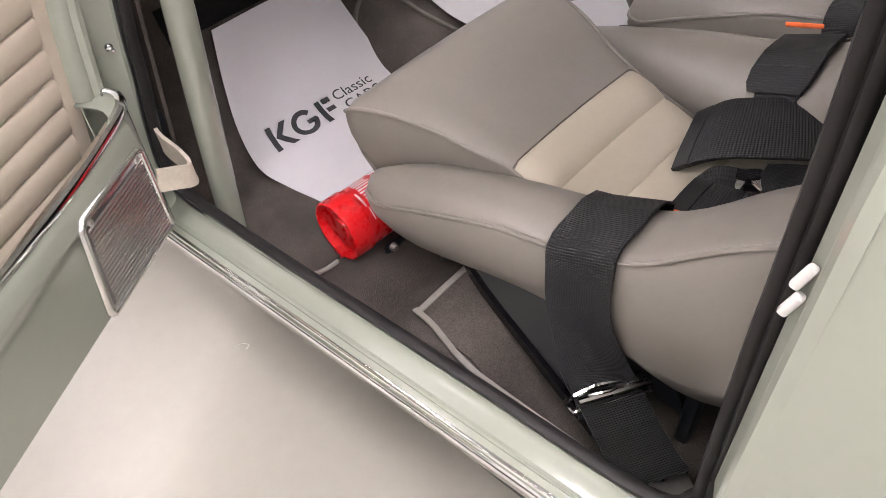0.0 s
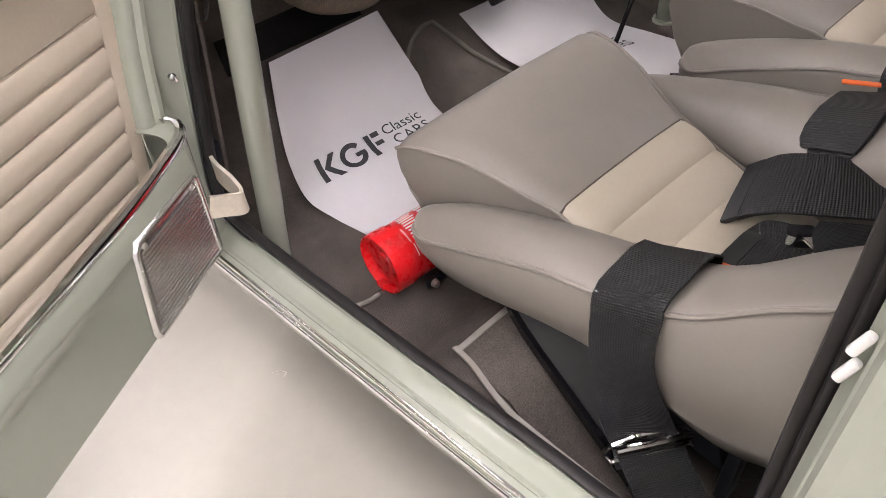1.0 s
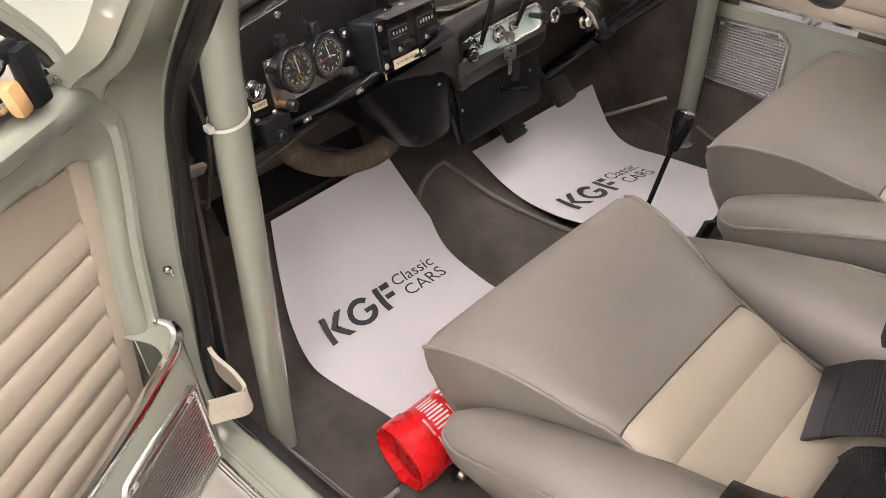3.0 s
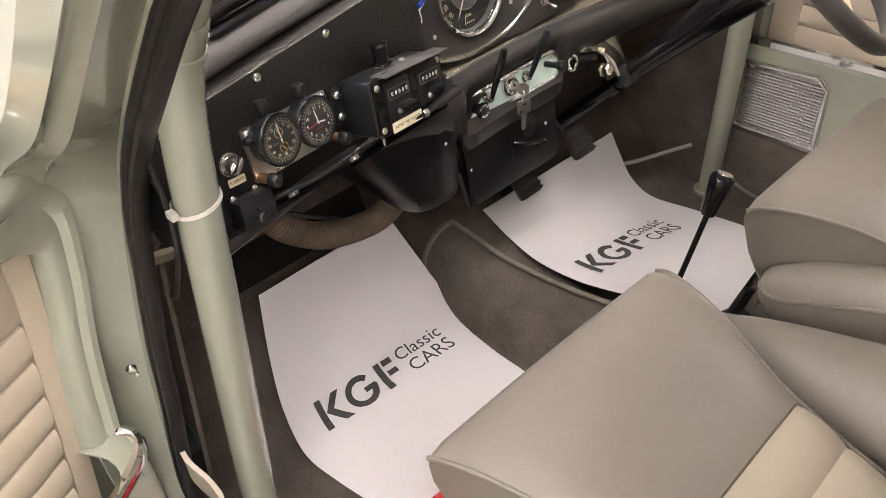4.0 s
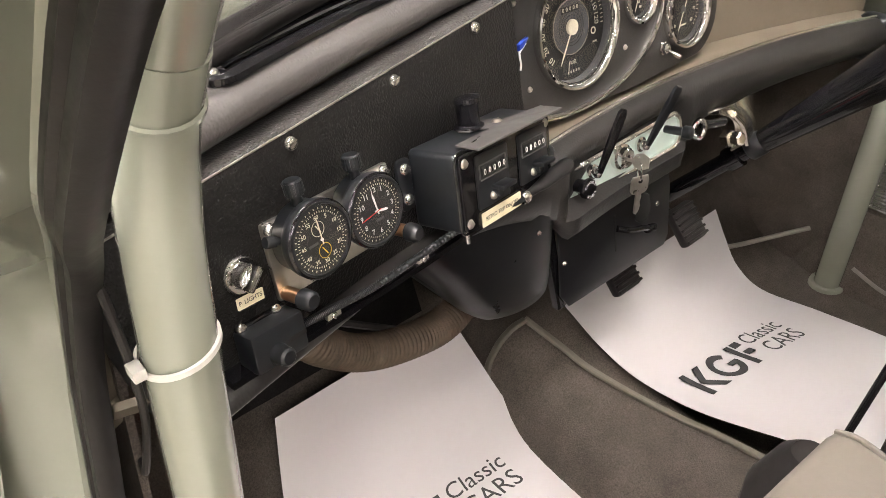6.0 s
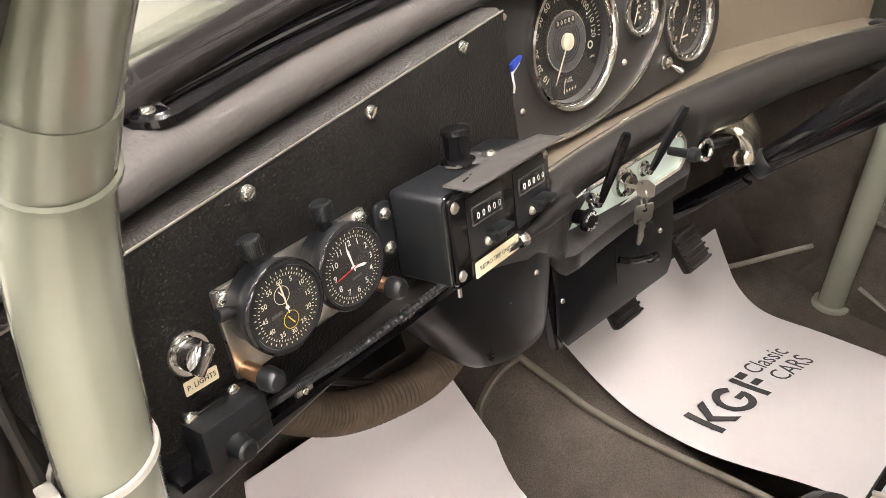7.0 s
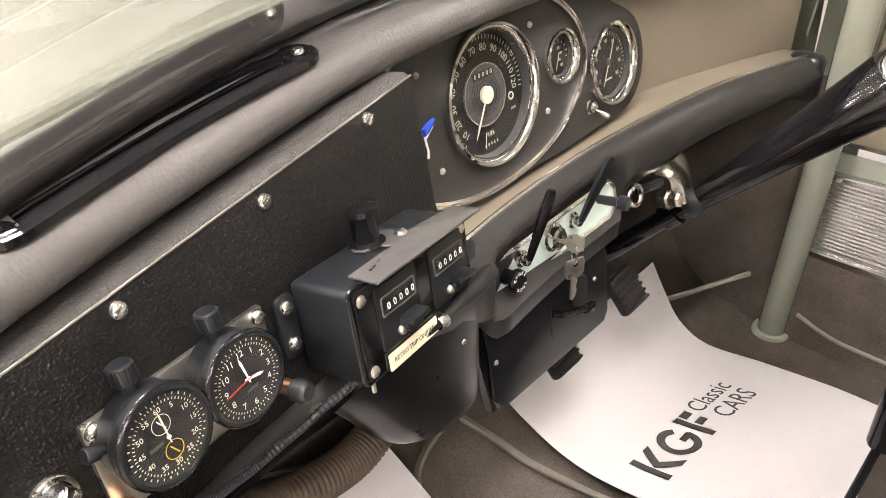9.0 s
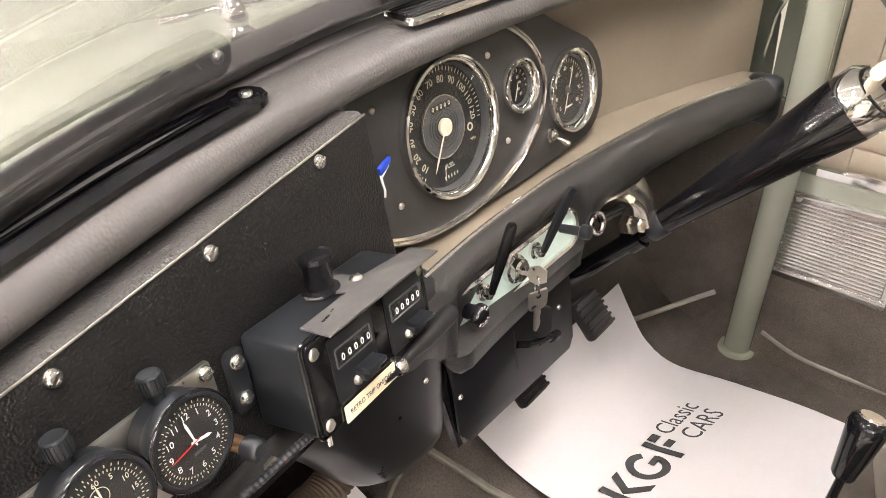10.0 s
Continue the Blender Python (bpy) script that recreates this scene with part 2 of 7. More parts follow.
def lathe(profile, seg=32, m=None):
    """Profile of (radius, height) turned round z."""
    bm = bmesh.new()
    rings = []
    for r, z in profile:
        if r < 1e-6:
            rings.append([bm.verts.new((0, 0, z))])
        else:
            rings.append([bm.verts.new((r * math.cos(2 * math.pi * i / seg), r * math.sin(2 * math.pi * i / seg), z)) for i in range(seg)])
    for a, b in zip(rings, rings[1:]):
        for i in range(seg):
            j = (i + 1) % seg
            vs = [a[0]] if len(a) == 1 else [a[i], a[j]]
            vs += [b[0]] if len(b) == 1 else [b[j], b[i]]
            if len(vs) >= 3:
                bm.faces.new(vs)
    bmesh.ops.recalc_face_normals(bm, faces=bm.faces)
    return moved(bm, m) if m is not None else bm


def smooth_path(pts, n=6):
    """A Catmull-Rom curve through the points."""
    P = [V(p) for p in pts]
    P = [P[0] * 2 - P[1]] + P + [P[-1] * 2 - P[-2]]
    out = []
    for i in range(1, len(P) - 2):
        a, b, c, d = P[i - 1:i + 3]
        for k in range(n):
            t = k / n
            out.append(0.5 * ((2 * b) + (c - a) * t + (2 * a - 5 * b + 4 * c - d) * t * t + (3 * b - a - 3 * c + d) * t ** 3))
    out.append(P[-2])
    return out


def sweep(path, profile, up=(0, 0, 1), closed_profile=True, caps=True, loop=False, scale=None):
    """Profile of (side, up) swept along a path; side is to the right of the way, seen with up on top."""
    bm = bmesh.new()
    P = [V(p) for p in path]
    rings = []
    n = len(P)
    for i, p in enumerate(P):
        if loop:
            t = (P[(i + 1) % n] - P[i - 1]).normalized()
        else:
            t = (P[min(i + 1, n - 1)] - P[max(i - 1, 0)]).normalized()
        w = up(i / max(1, n - 1)) if callable(up) else V(up)
        s = t.cross(w)
        if s.length < 1e-5:
            s = t.orthogonal()
        s.normalize()
        w = s.cross(t)
        k = scale(i / max(1, n - 1)) if scale else 1.0
        rings.append([bm.verts.new(p + s * (x * k) + w * (y * k)) for x, y in profile])
    m = len(profile)
    pairs = list(zip(rings, rings[1:])) + ([(rings[-1], rings[0])] if loop else [])
    for a, b in pairs:
        for i in range(m if closed_profile else m - 1):
            j = (i + 1) % m
            bm.faces.new((a[i], a[j], b[j], b[i]))
    if caps and closed_profile and not loop:
        bm.faces.new(rings[0])
        bm.faces.new(rings[-1])
    bmesh.ops.recalc_face_normals(bm, faces=bm.faces)
    return bm


def circle(r, n=12, ry=None):
    return [(r * math.cos(2 * math.pi * i / n), (ry or r) * math.sin(2 * math.pi * i / n)) for i in range(n)]


def tube(pts, r, seg=12, n=6, scale=None):
    return sweep(smooth_path(pts, n) if n else pts, circle(r, seg), up=(0.013, 0.021, 1) if abs((V(pts[-1]) - V(pts[0])).normalized().z) < 0.9 else (0, 1, 0.02), scale=scale)


def loft(rows, closed=False, caps=False):
    """A skin over rows of points of equal length."""
    bm = bmesh.new()
    R = [[bm.verts.new(V(p)) for p in row] for row in rows]
    m = len(R[0])
    for a, b in zip(R, R[1:]):
        for i in range(m if closed else m - 1):
            j = (i + 1) % m
            try:
                bm.faces.new((a[i], a[j], b[j], b[i]))
            except ValueError:
                pass
    if caps and closed:
        bm.faces.new(R[0])
        bm.faces.new(R[-1])
    bmesh.ops.remove_doubles(bm, verts=bm.verts, dist=1e-6)
    bmesh.ops.recalc_face_normals(bm, faces=bm.faces)
    return bm


def thicken(bm, d):
    """Gives a sheet a thickness d, behind its normals."""
    bmesh.ops.recalc_face_normals(bm, faces=bm.faces)
    bm.normal_update()
    src = bm.faces[:]
    twin = {}
    for v in bm.verts[:]:
        twin[v] = bm.verts.new(v.co - v.normal * d)
    edges = [e for e in bm.edges if len(e.link_faces) == 1]
    for f in src:
        bm.faces.new([twin[v] for v in reversed(f.verts)])
    for e in edges:
        a, b = e.verts
        bm.faces.new((a, b, twin[b], twin[a]))
    bmesh.ops.recalc_face_normals(bm, faces=bm.faces)
    return bm


def outline(pts, thick, m=None, bevel=0.0):
    """A plate of thickness thick from a flat outline; its front lies at z = thick."""
    bm = bmesh.new()
    f = bm.faces.new([bm.verts.new((x, y, 0)) for x, y in pts])
    ext = bmesh.ops.extrude_face_region(bm, geom=[f])
    bmesh.ops.translate(bm, vec=(0, 0, thick), verts=[g for g in ext["geom"] if isinstance(g, bmesh.types.BMVert)])
    bmesh.ops.recalc_face_normals(bm, faces=bm.faces)
    if bevel:
        es = [e for e in bm.edges if abs(e.verts[0].co.z - thick) < 1e-6 and abs(e.verts[1].co.z - thick) < 1e-6]
        bmesh.ops.bevel(bm, geom=es, offset=bevel, segments=2, affect="EDGES", profile=0.5)
    return moved(bm, m) if m is not None else bm


def round_rect(w, h, r, n=5, cx=0, cy=0):
    pts = []
    for ox, oy, a0 in ((w / 2 - r, h / 2 - r, 0), (-w / 2 + r, h / 2 - r, 90), (-w / 2 + r, -h / 2 + r, 180), (w / 2 - r, -h / 2 + r, 270)):
        for k in range(n + 1):
            a = radians(a0 + 90 * k / n)
            pts.append((cx + ox + r * math.cos(a), cy + oy + r * math.sin(a)))
    return pts


def ribbon(pts, across, width, thick=0.0035, n=5):
    """A strap along a path; across is the direction of its width, one for all points or one each."""
    P = smooth_path(pts, n)
    if not isinstance(across[0], (tuple, list, Vector)):
        A = [V(across)] * len(P)
    else:
        A = smooth_path(across, n)
    rows = []
    for i, p in enumerate(P):
        t = (P[min(i + 1, len(P) - 1)] - P[max(i - 1, 0)]).normalized()
        a = A[i] - t * A[i].dot(t)
        a.normalize()
        nn = a.cross(t)
        w, h = width / 2, thick / 2
        rows.append([p + a * x + nn * z for x, z in ((-w, -h), (-w * 0.5, -h), (0, -h), (w * 0.5, -h), (w, -h), (w, h), (w * 0.5, h), (0, h), (-w * 0.5, h), (-w, h))])
    return loft(rows, closed=True, caps=True)


def band(rows, thick):
    """A strap from rows of points across it, with its length and width kept as coordinates for the weave."""
    n, m = len(rows), len(rows[0])
    grid = [[V(p) for p in r] for r in rows]
    inner = []
    for i in range(n):
        line = []
        for k in range(m):
            du = grid[i][min(k + 1, m - 1)] - grid[i][max(k - 1, 0)]
            dv = grid[min(i + 1, n - 1)][k] - grid[max(i - 1, 0)][k]
            line.append(grid[i][k] - du.cross(dv).normalized() * thick)
        inner.append(line)
    length = [0.0]
    for a, b in zip(grid, grid[1:]):
        length.append(length[-1] + (b[m // 2] - a[m // 2]).length)
    bm = bmesh.new()
    uv = bm.loops.layers.uv.new("UVMap")
    where = {}

    def put(p, u, v):
        q = bm.verts.new(p)
        where[q] = (u, v)
        return q
    wide = [(grid[0][k] - grid[0][0]).length for k in range(m)]
    rings = []
    for i in range(n):
        rings.append([put(grid[i][k], wide[k], length[i]) for k in range(m)] + [put(inner[i][k], wide[k], length[i]) for k in reversed(range(m))])
    for a, b in zip(rings, rings[1:]):
        for k in range(2 * m):
            j = (k + 1) % (2 * m)
            bm.faces.new((a[k], a[j], b[j], b[k]))
    for e in (rings[0], rings[-1]):
        for k in range(m - 1):
            bm.faces.new((e[k], e[k + 1], e[2 * m - 2 - k], e[2 * m - 1 - k]))
    bmesh.ops.recalc_face_normals(bm, faces=bm.faces)
    for f in bm.faces:
        for lp in f.loops:
            lp[uv].uv = where[lp.vert]
    return bm


def spread(pairs, n=6, crown=0.0, m=9):
    """Rows for band() between two edges given as pairs of points, arched by crown in the middle."""
    L, Q = smooth_path([a for a, b in pairs], n), smooth_path([b for a, b in pairs], n)
    rows = []
    for a, b in zip(L, Q):
        rows.append([a.lerp(b, k / (m - 1)) + V(0, 0, crown * (1 - (2 * k / (m - 1) - 1) ** 4)) for k in range(m)])
    return rows


def lettering(body, size, m=None, thick=0.0004, align="CENTER"):
    c = bpy.data.curves.new("lettering", "FONT")
    c.body, c.size, c.align_x, c.align_y = body, size, align, "CENTER"
    c.extrude = thick / 2
    c.resolution_u = 3
    ob = bpy.data.objects.new("lettering", c)
    scene.collection.objects.link(ob)
    dg = bpy.context.evaluated_depsgraph_get()
    me = bpy.data.meshes.new_from_object(ob.evaluated_get(dg))
    bm = bmesh.new()
    bm.from_mesh(me)
    bpy.data.objects.remove(ob)
    bpy.data.curves.remove(c)
    bpy.data.meshes.remove(me)
    return moved(bm, m) if m is not None else bm


def screw_head(r=0.005, h=0.003, m=None, slot=True):
    bm = lathe([(0, h), (r * 0.45, h * 0.97), (r * 0.8, h * 0.75), (r, h * 0.2), (r, -0.0005)], 14)
    if slot:
        cut = box(r * 1.5, r * 0.28, 0.0006, c=(0, 0, h * 0.93))
        bm = join(bm, cut)
    return moved(bm, m) if m is not None else bm


T = Matrix.Translation
ROT = Matrix.Rotation


# ---------------------------------------------------------------- the showroom
def showroom():
    w, d0, d1, h = 7.0, -6.0, 6.5, 3.3
    fl = part("floor", box(2 * w, d1 - d0, 0.2, c=(0, (d0 + d1) / 2, -0.1)), ROOM_FLOOR)
    tagged(fl, "cream resin showroom floor with faint scuffs", "floor", kind="structure")
    for nm, c, s in (("wall_north", (0, d1 + 0.1, h / 2), (2 * w + 0.4, 0.2, h)), ("wall_south", (0, d0 - 0.1, h / 2), (2 * w + 0.4, 0.2, h)),
                     ("wall_east", (w + 0.1, (d0 + d1) / 2, h / 2), (0.2, d1 - d0, h)), ("wall_west", (-w - 0.1, (d0 + d1) / 2, h / 2), (0.2, d1 - d0, h))):
        tagged(part(nm, box(*s, c=c), ROOM_LOW_FILL if nm in ("wall_east", "wall_south") else ROOM_WALL), "plain painted showroom wall", "wall", kind="structure")
    tagged(part("ceiling", box(2 * w + 0.4, d1 - d0 + 0.4, 0.2, c=(0, (d0 + d1) / 2, h + 0.1)), ROOM_CEIL), "plain showroom ceiling, greyed to sharpen reflections", "ceiling", kind="structure")
    first = thing("ceiling_light", "long white ceiling light with a glowing diffuser", "lamp", T((0, 0, h)), "showroom ceiling lights")
    part("housing", box(1.5, 0.34, 0.05, 0.008, c=(0, 0, -0.026)), WHITE_PL, first)
    part("diffuser", box(1.44, 0.28, 0.012, 0.004, c=(0, 0, -0.056)), LAMP, first, "glowing diffuser")
    # x 2.6 pair: unseen fill for the dash; (-1.35, -1.25): fill for near seat
    for x, y in ((-5, -4.2), (-5, 1.0), (-5, 3.6), (-2.1, -4.2), (-1.35, -1.25), (-2.4, 1.0), (-2.6, 3.6), (-0.2, 3.8), (-1.3, -2.9), (-6.2, 2.3), (2.6, -4.2), (2.6, -1.6)):
        copy_thing(first, T((x, y, h)))
    # unseen lamp set where the roof shades the seat but not the dash
    first.matrix_basis = T((-0.40, -0.34, h))
    # added unseen strips: crisp highlights on paint, the last one brightens the bonnet
    strip = thing("added_strip_light", "slim strip light added unseen for highlights and bonnet fill", "lamp", T((-3.4, -3.0, h)) @ ROT(math.pi / 2, 4, "Z"), "showroom strip lights")
    part("housing", box(2.4, 0.10, 0.05, 0.008, c=(0, 0, -0.026)), WHITE_PL, strip)
    part("diffuser", box(2.36, 0.055, 0.014, 0.005, c=(0, 0, -0.057)), LAMP, strip, "glowing diffuser")
    for x, y in ((-3.4, 0.0), (-3.4, 3.0), (-5.2, -1.5), (-0.95, 1.7)):
        copy_thing(strip, T((x, y, h)) @ ROT(math.pi / 2, 4, "Z"))
    # a faint painted hairline mark on the resin
    mk = sweep(smooth_path([(-0.705, -0.075, 0.0009), (-0.692, -0.082, 0.0009), (-0.686, -0.093, 0.0009), (-0.695, -0.097, 0.0009)], 5), [(-0.0006, -0.0004), (0.0006, -0.0004), (0.0006, 0.0004), (-0.0006, 0.0004)])
    tagged(part("floor_scuff", mk, STEEL), "thin grey hooked scuff on the resin floor", "scuff mark")


def LS(y, d, z):
    """A point of the car's near side: d metres inboard of the sill's outer finisher."""
    return V(-0.705 - 0.048 * y + d * 0.88, y, z - 0.009 * max(0.0, min(1.0, (z - 0.25) / 0.03)))


SEAL_PATH = [(-0.560, -0.867, 0.330), (-0.578, -0.868, 0.288), LS(-0.82, 0.069, 0.283), LS(-0.60, 0.068, 0.281), LS(-0.40, 0.067, 0.281), LS(-0.20, 0.066, 0.281), LS(-0.05, 0.067, 0.283),
             (-0.650, 0.020, 0.292), (-0.650, 0.042, 0.330), (-0.642, 0.050, 0.391), (-0.630, 0.052, 0.470), (-0.621, 0.053, 0.545), (-0.607, 0.049, 0.640), (-0.597, 0.044, 0.710), (-0.589, 0.024, 0.775), (-0.590, -0.023, 0.833), (-0.598, -0.086, 0.890),
             (-0.592, -0.164, 0.979), (-0.590, -0.226, 1.034), (-0.580, -0.36, 1.160), (-0.570, -0.44, 1.215), (-0.560, -0.54, 1.240), (-0.555, -0.70, 1.247), (-0.553, -0.790, 1.235), (-0.555, -0.845, 1.170),
             (-0.558, -0.853, 0.95), (-0.560, -0.860, 0.75), (-0.560, -0.863, 0.52)]


# ---------------------------------------------------------------- the car's shell
def car_shell():
    car = thing("car", "small grey-green classic rally saloon with its near door open", "car")
    # near sill, painted, with a step and a flange
    ys = [0.075 - 0.0535 * i for i in range(20)]
    prof = [(0.030, 0.150), (0.012, 0.185), (-0.001, 0.232), (0.000, 0.248), (0.010, 0.256), (0.016, 0.258), (0.0185, 0.2545), (0.023, 0.2545), (0.026, 0.260), (0.038, 0.264), (0.048, 0.269), (0.054, 0.275), (0.056, 0.282), (0.074, 0.282), (0.080, 0.240), (0.086, 0.140)]
    sill = part("sill", thicken(loft([[LS(y, d, z) for d, z in prof] for y in ys]), 0.002), PAINT, car, "grey-green painted door sill")
    # bright ribbed finisher on the sill's edge
    fin = [(-0.007, 0.236), (-0.0085, 0.241), (-0.0065, 0.244), (-0.0045, 0.2435), (-0.003, 0.246), (-0.001, 0.2475), (0.0005, 0.247), (0.0015, 0.2505), (0.004, 0.253), (0.0065, 0.2535), (0.007, 0.250), (0.001, 0.238)]
    part("sill_finisher", loft([[LS(y, d, z) for d, z in fin] for y in ys], closed=True, caps=True), CHROME, car, "bright ribbed sill finisher")
    # far sill
    part("far_sill", thicken(loft([[(0.71 - d, y, z) for d, z in prof] for y in ys]), 0.002), PAINT, car)

    # rubber seal round the near door opening: a fat bulb with a lip
    sp = smooth_path(SEAL_PATH + SEAL_PATH[:1], 7)[:-1]
    ctr = V(-0.6, -0.42, 0.7)
    bm = bmesh.new()
    rings = []
    n = len(sp)
    for i, p in enumerate(sp):
        t = (sp[(i + 1) % n] - sp[i - 1]).normalized()
        outw = V(-1, 0, 0)
        outw = (outw - t * outw.dot(t)).normalized()
        rad = t.cross(outw)
        if rad.dot(p - ctr) < 0:
            rad = -rad
        pr = [(0.013, -0.006), (0.014, 0.004), (0.009, 0.010), (0.003, 0.0105), (0.000, 0.006), (-0.004, 0.010), (-0.011, 0.010), (-0.014, 0.003), (-0.012, -0.006), (0.0, -0.010)]
        rings.append([bm.verts.new(p + rad * a + outw * b) for a, b in pr])
    for i in range(n):
        a, b = rings[i], rings[(i + 1) % n]
        for k in range(len(a)):
            j = (k + 1) % len(a)
            bm.faces.new((a[k], a[j], b[j], b[k]))
    bmesh.ops.recalc_face_normals(bm, faces=bm.faces)
    part("door_seal", bm, RUBBER, car, "black rubber door seal with a small split", 60)

    # front door post and windscreen pillar: broad face, ridge, outer return
    inner = [(-0.652, 0.030, 0.262), (-0.656, 0.056, 0.33), (-0.650, 0.064, 0.40), (-0.634, 0.067, 0.545), (-0.615, 0.065, 0.66), (-0.605, 0.057, 0.72), (-0.600, 0.033, 0.785), (-0.602, -0.015, 0.842), (-0.609, -0.078, 0.90), (-0.604, -0.157, 0.988), (-0.608, -0.226, 1.044), (-0.592, -0.354, 1.170), (-0.578, -0.436, 1.227)]
    outer = [(-0.728, 0.030, 0.250), (-0.722, 0.072, 0.33), (-0.718, 0.086, 0.40), (-0.712, 0.092, 0.545), (-0.706, 0.092, 0.66), (-0.700, 0.086, 0.74), (-0.690, 0.040, 0.815), (-0.678, -0.048, 0.872), (-0.670, -0.104, 0.925), (-0.664, -0.188, 1.008), (-0.660, -0.244, 1.062), (-0.640, -0.372, 1.190), (-0.622, -0.450, 1.248)]
    I, O = smooth_path(inner, 5), smooth_path(outer, 5)
    rows = []
    for a, b in zip(I, O):
        d = b - a
        out = V(-0.25, 1, 0.25).normalized()
        hi = max(0.0, min(1.0, (a.z - 0.70) / 0.12))
        rows.append([a - d * 0.06 - out * 0.012, a, a + d * 0.30 - V(0, 0.002, 0), a + d * (0.60 + 0.02 * hi) - out * 0.001, a + d * 0.655 - out * 0.005 * hi, a + d * 0.69 - out * 0.007 * hi, a + d * 0.725 - out * 0.005 * hi, a + d * 0.78, a + d * 0.84 + out * 0.003, a + d * 0.9 + out * 0.003, b, b + out * 0.014, b + out * 0.03 + d * 0.05])
    part("front_door_post", thicken(loft(rows), 0.002), PAINT, car, "grey-green painted front door post")
    part("screw", screw_head(0.0062, 0.005, axes((-0.654, 0.0600, 0.538), (1, -0.3, 0), (0, 0.05, 1))), CHROME, car, "domed bright screw")
    part("stud", lathe([(0, 0.011), (0.0022, 0.0105), (0.0022, 0)], 10, axes((-0.651, 0.0560, 0.536), (1, -0.3, 0), (0.2, 0.05, 1))), ALU, car)

    # rear door post: jamb, then the quarter panel
    zs = [0.24 + 0.04 * i for i in range(27)]

    def qx(z):
        return -0.668 if z < 0.45 else -0.668 + 0.012 * ((z - 0.45) / 0.35) if z < 0.80 else -0.656 + 0.115 * ((z - 0.80) / 0.45) ** 1.0
    jamb = [[(-0.572, -0.874, z), (-0.585, -0.886, z), (-0.600, -0.886, z), (-0.606, -0.894, z), (qx(z) + 0.022, -0.896, z), (qx(z) + 0.006, -0.894, z), (qx(z), -0.899, z), (qx(z) - 0.001, -0.91, z)] for z in zs]
    part("rear_door_post", thicken(loft(jamb), 0.002), PAINT, car, "grey-green rear door post")
    rows = []
    for y in (-0.91, -0.98, -1.1, -1.3, -1.6, -1.9):
        k = (-0.91 - y) * 0.02
        rows.append([(-0.60, y, 0.15), (-0.648 + k, y, 0.19), (-0.667 + k, y, 0.26), (-0.669 + k, y, 0.45), (-0.662 + k, y, 0.66), (-0.655 + k, y, 0.80), (-0.645 + k, y, 0.862), (-0.625 + k, y, 0.884), (-0.612 + k, y, 0.888), (-0.604 + k, y, 0.905), (-0.585 + k, y, 0.98)])
    for z, k in ((0.672, 0.0), (0.645, 0.004)):
        part("door_bumper", box(0.009, 0.009, 0.028, 0.003, 2, m=T((-0.588 - k, -0.876, z)) @ ROT(0.3, 4, "X")), WHITE_PL, car, "white plastic door bumper")
    part("near_quarter_panel", thicken(loft(rows), 0.002), PAINT, car, "grey-green rear quarter panel")
    part("far_quarter_panel", thicken(loft([[(-x, y, z) for x, y, z in r] for r in rows]), 0.002), PAINT, car)
    # rear pillars and rear end
    for s in (-1, 1):
        part("rear_pillar", thicken(loft([[(s * 0.588, y, 0.97), (s * 0.57, y, 1.1), (s * 0.545, y, 1.25)] for y in (-0.945, -1.03)]), 0.004), PAINT, car)
        part("rear_corner", thicken(loft([[(s * 0.575, y, 0.97), (s * 0.57, y, 1.1), (s * 0.53, y - 0.02, 1.25)] for y in (-1.62, -1.9)]), 0.004), PAINT, car)
    part("rear_panel", box(1.26, 0.03, 0.85, 0.005, c=(0, -1.9, 0.575)), PAINT, car)
    part("rear_bulkhead", box(1.2, 0.03, 0.75, 0.01, c=(0, -1.55, 0.53)), VINYL, car)

    # roof and lining
    def roof(dz, s):
        rows = []
        for j in range(9):
            y = -0.33 - 1.5 * j / 8
            rows.append([(s * 0.60 * math.sin(radians(a)) ** 1, y, 1.25 + dz + 0.075 * math.cos(radians(a)) ** 0.6 * (1 - 0.25 * (abs(j - 4) / 4) ** 2)) for a in range(-90, 91, 12)])
        return loft(rows)
    part("roof", thicken(roof(0.02, 1.0), 0.004), PAINT, car)
    part("headlining", thicken(roof(0.0, 0.96), 0.004), HEADLINING, car, "cream headlining")
    for s in (-1, 1):
        part("roof_gutter", tube([(s * 0.60, -0.36, 1.235), (s * 0.60, -0.9, 1.27), (s * 0.60, -1.8, 1.25)], 0.012, 8), PAINT, car)
    # far windscreen pillar and far door frame
    rows = [[(-x, y, z) for x, y, z in (a, b)] for a, b in zip(inner, outer)]
    part("far_door_post", thicken(loft([[V(r[0]), V(r[0]).lerp(V(r[1]), 0.5) - V(0, 0.004, 0), V(r[1]), V(r[1]) + V(0.01, 0.03, 0.01)] for r in rows[4:]]), 0.003), PAINT, car)
    # scuttle, bonnet and front wings, in one pressed skin
    rows = []
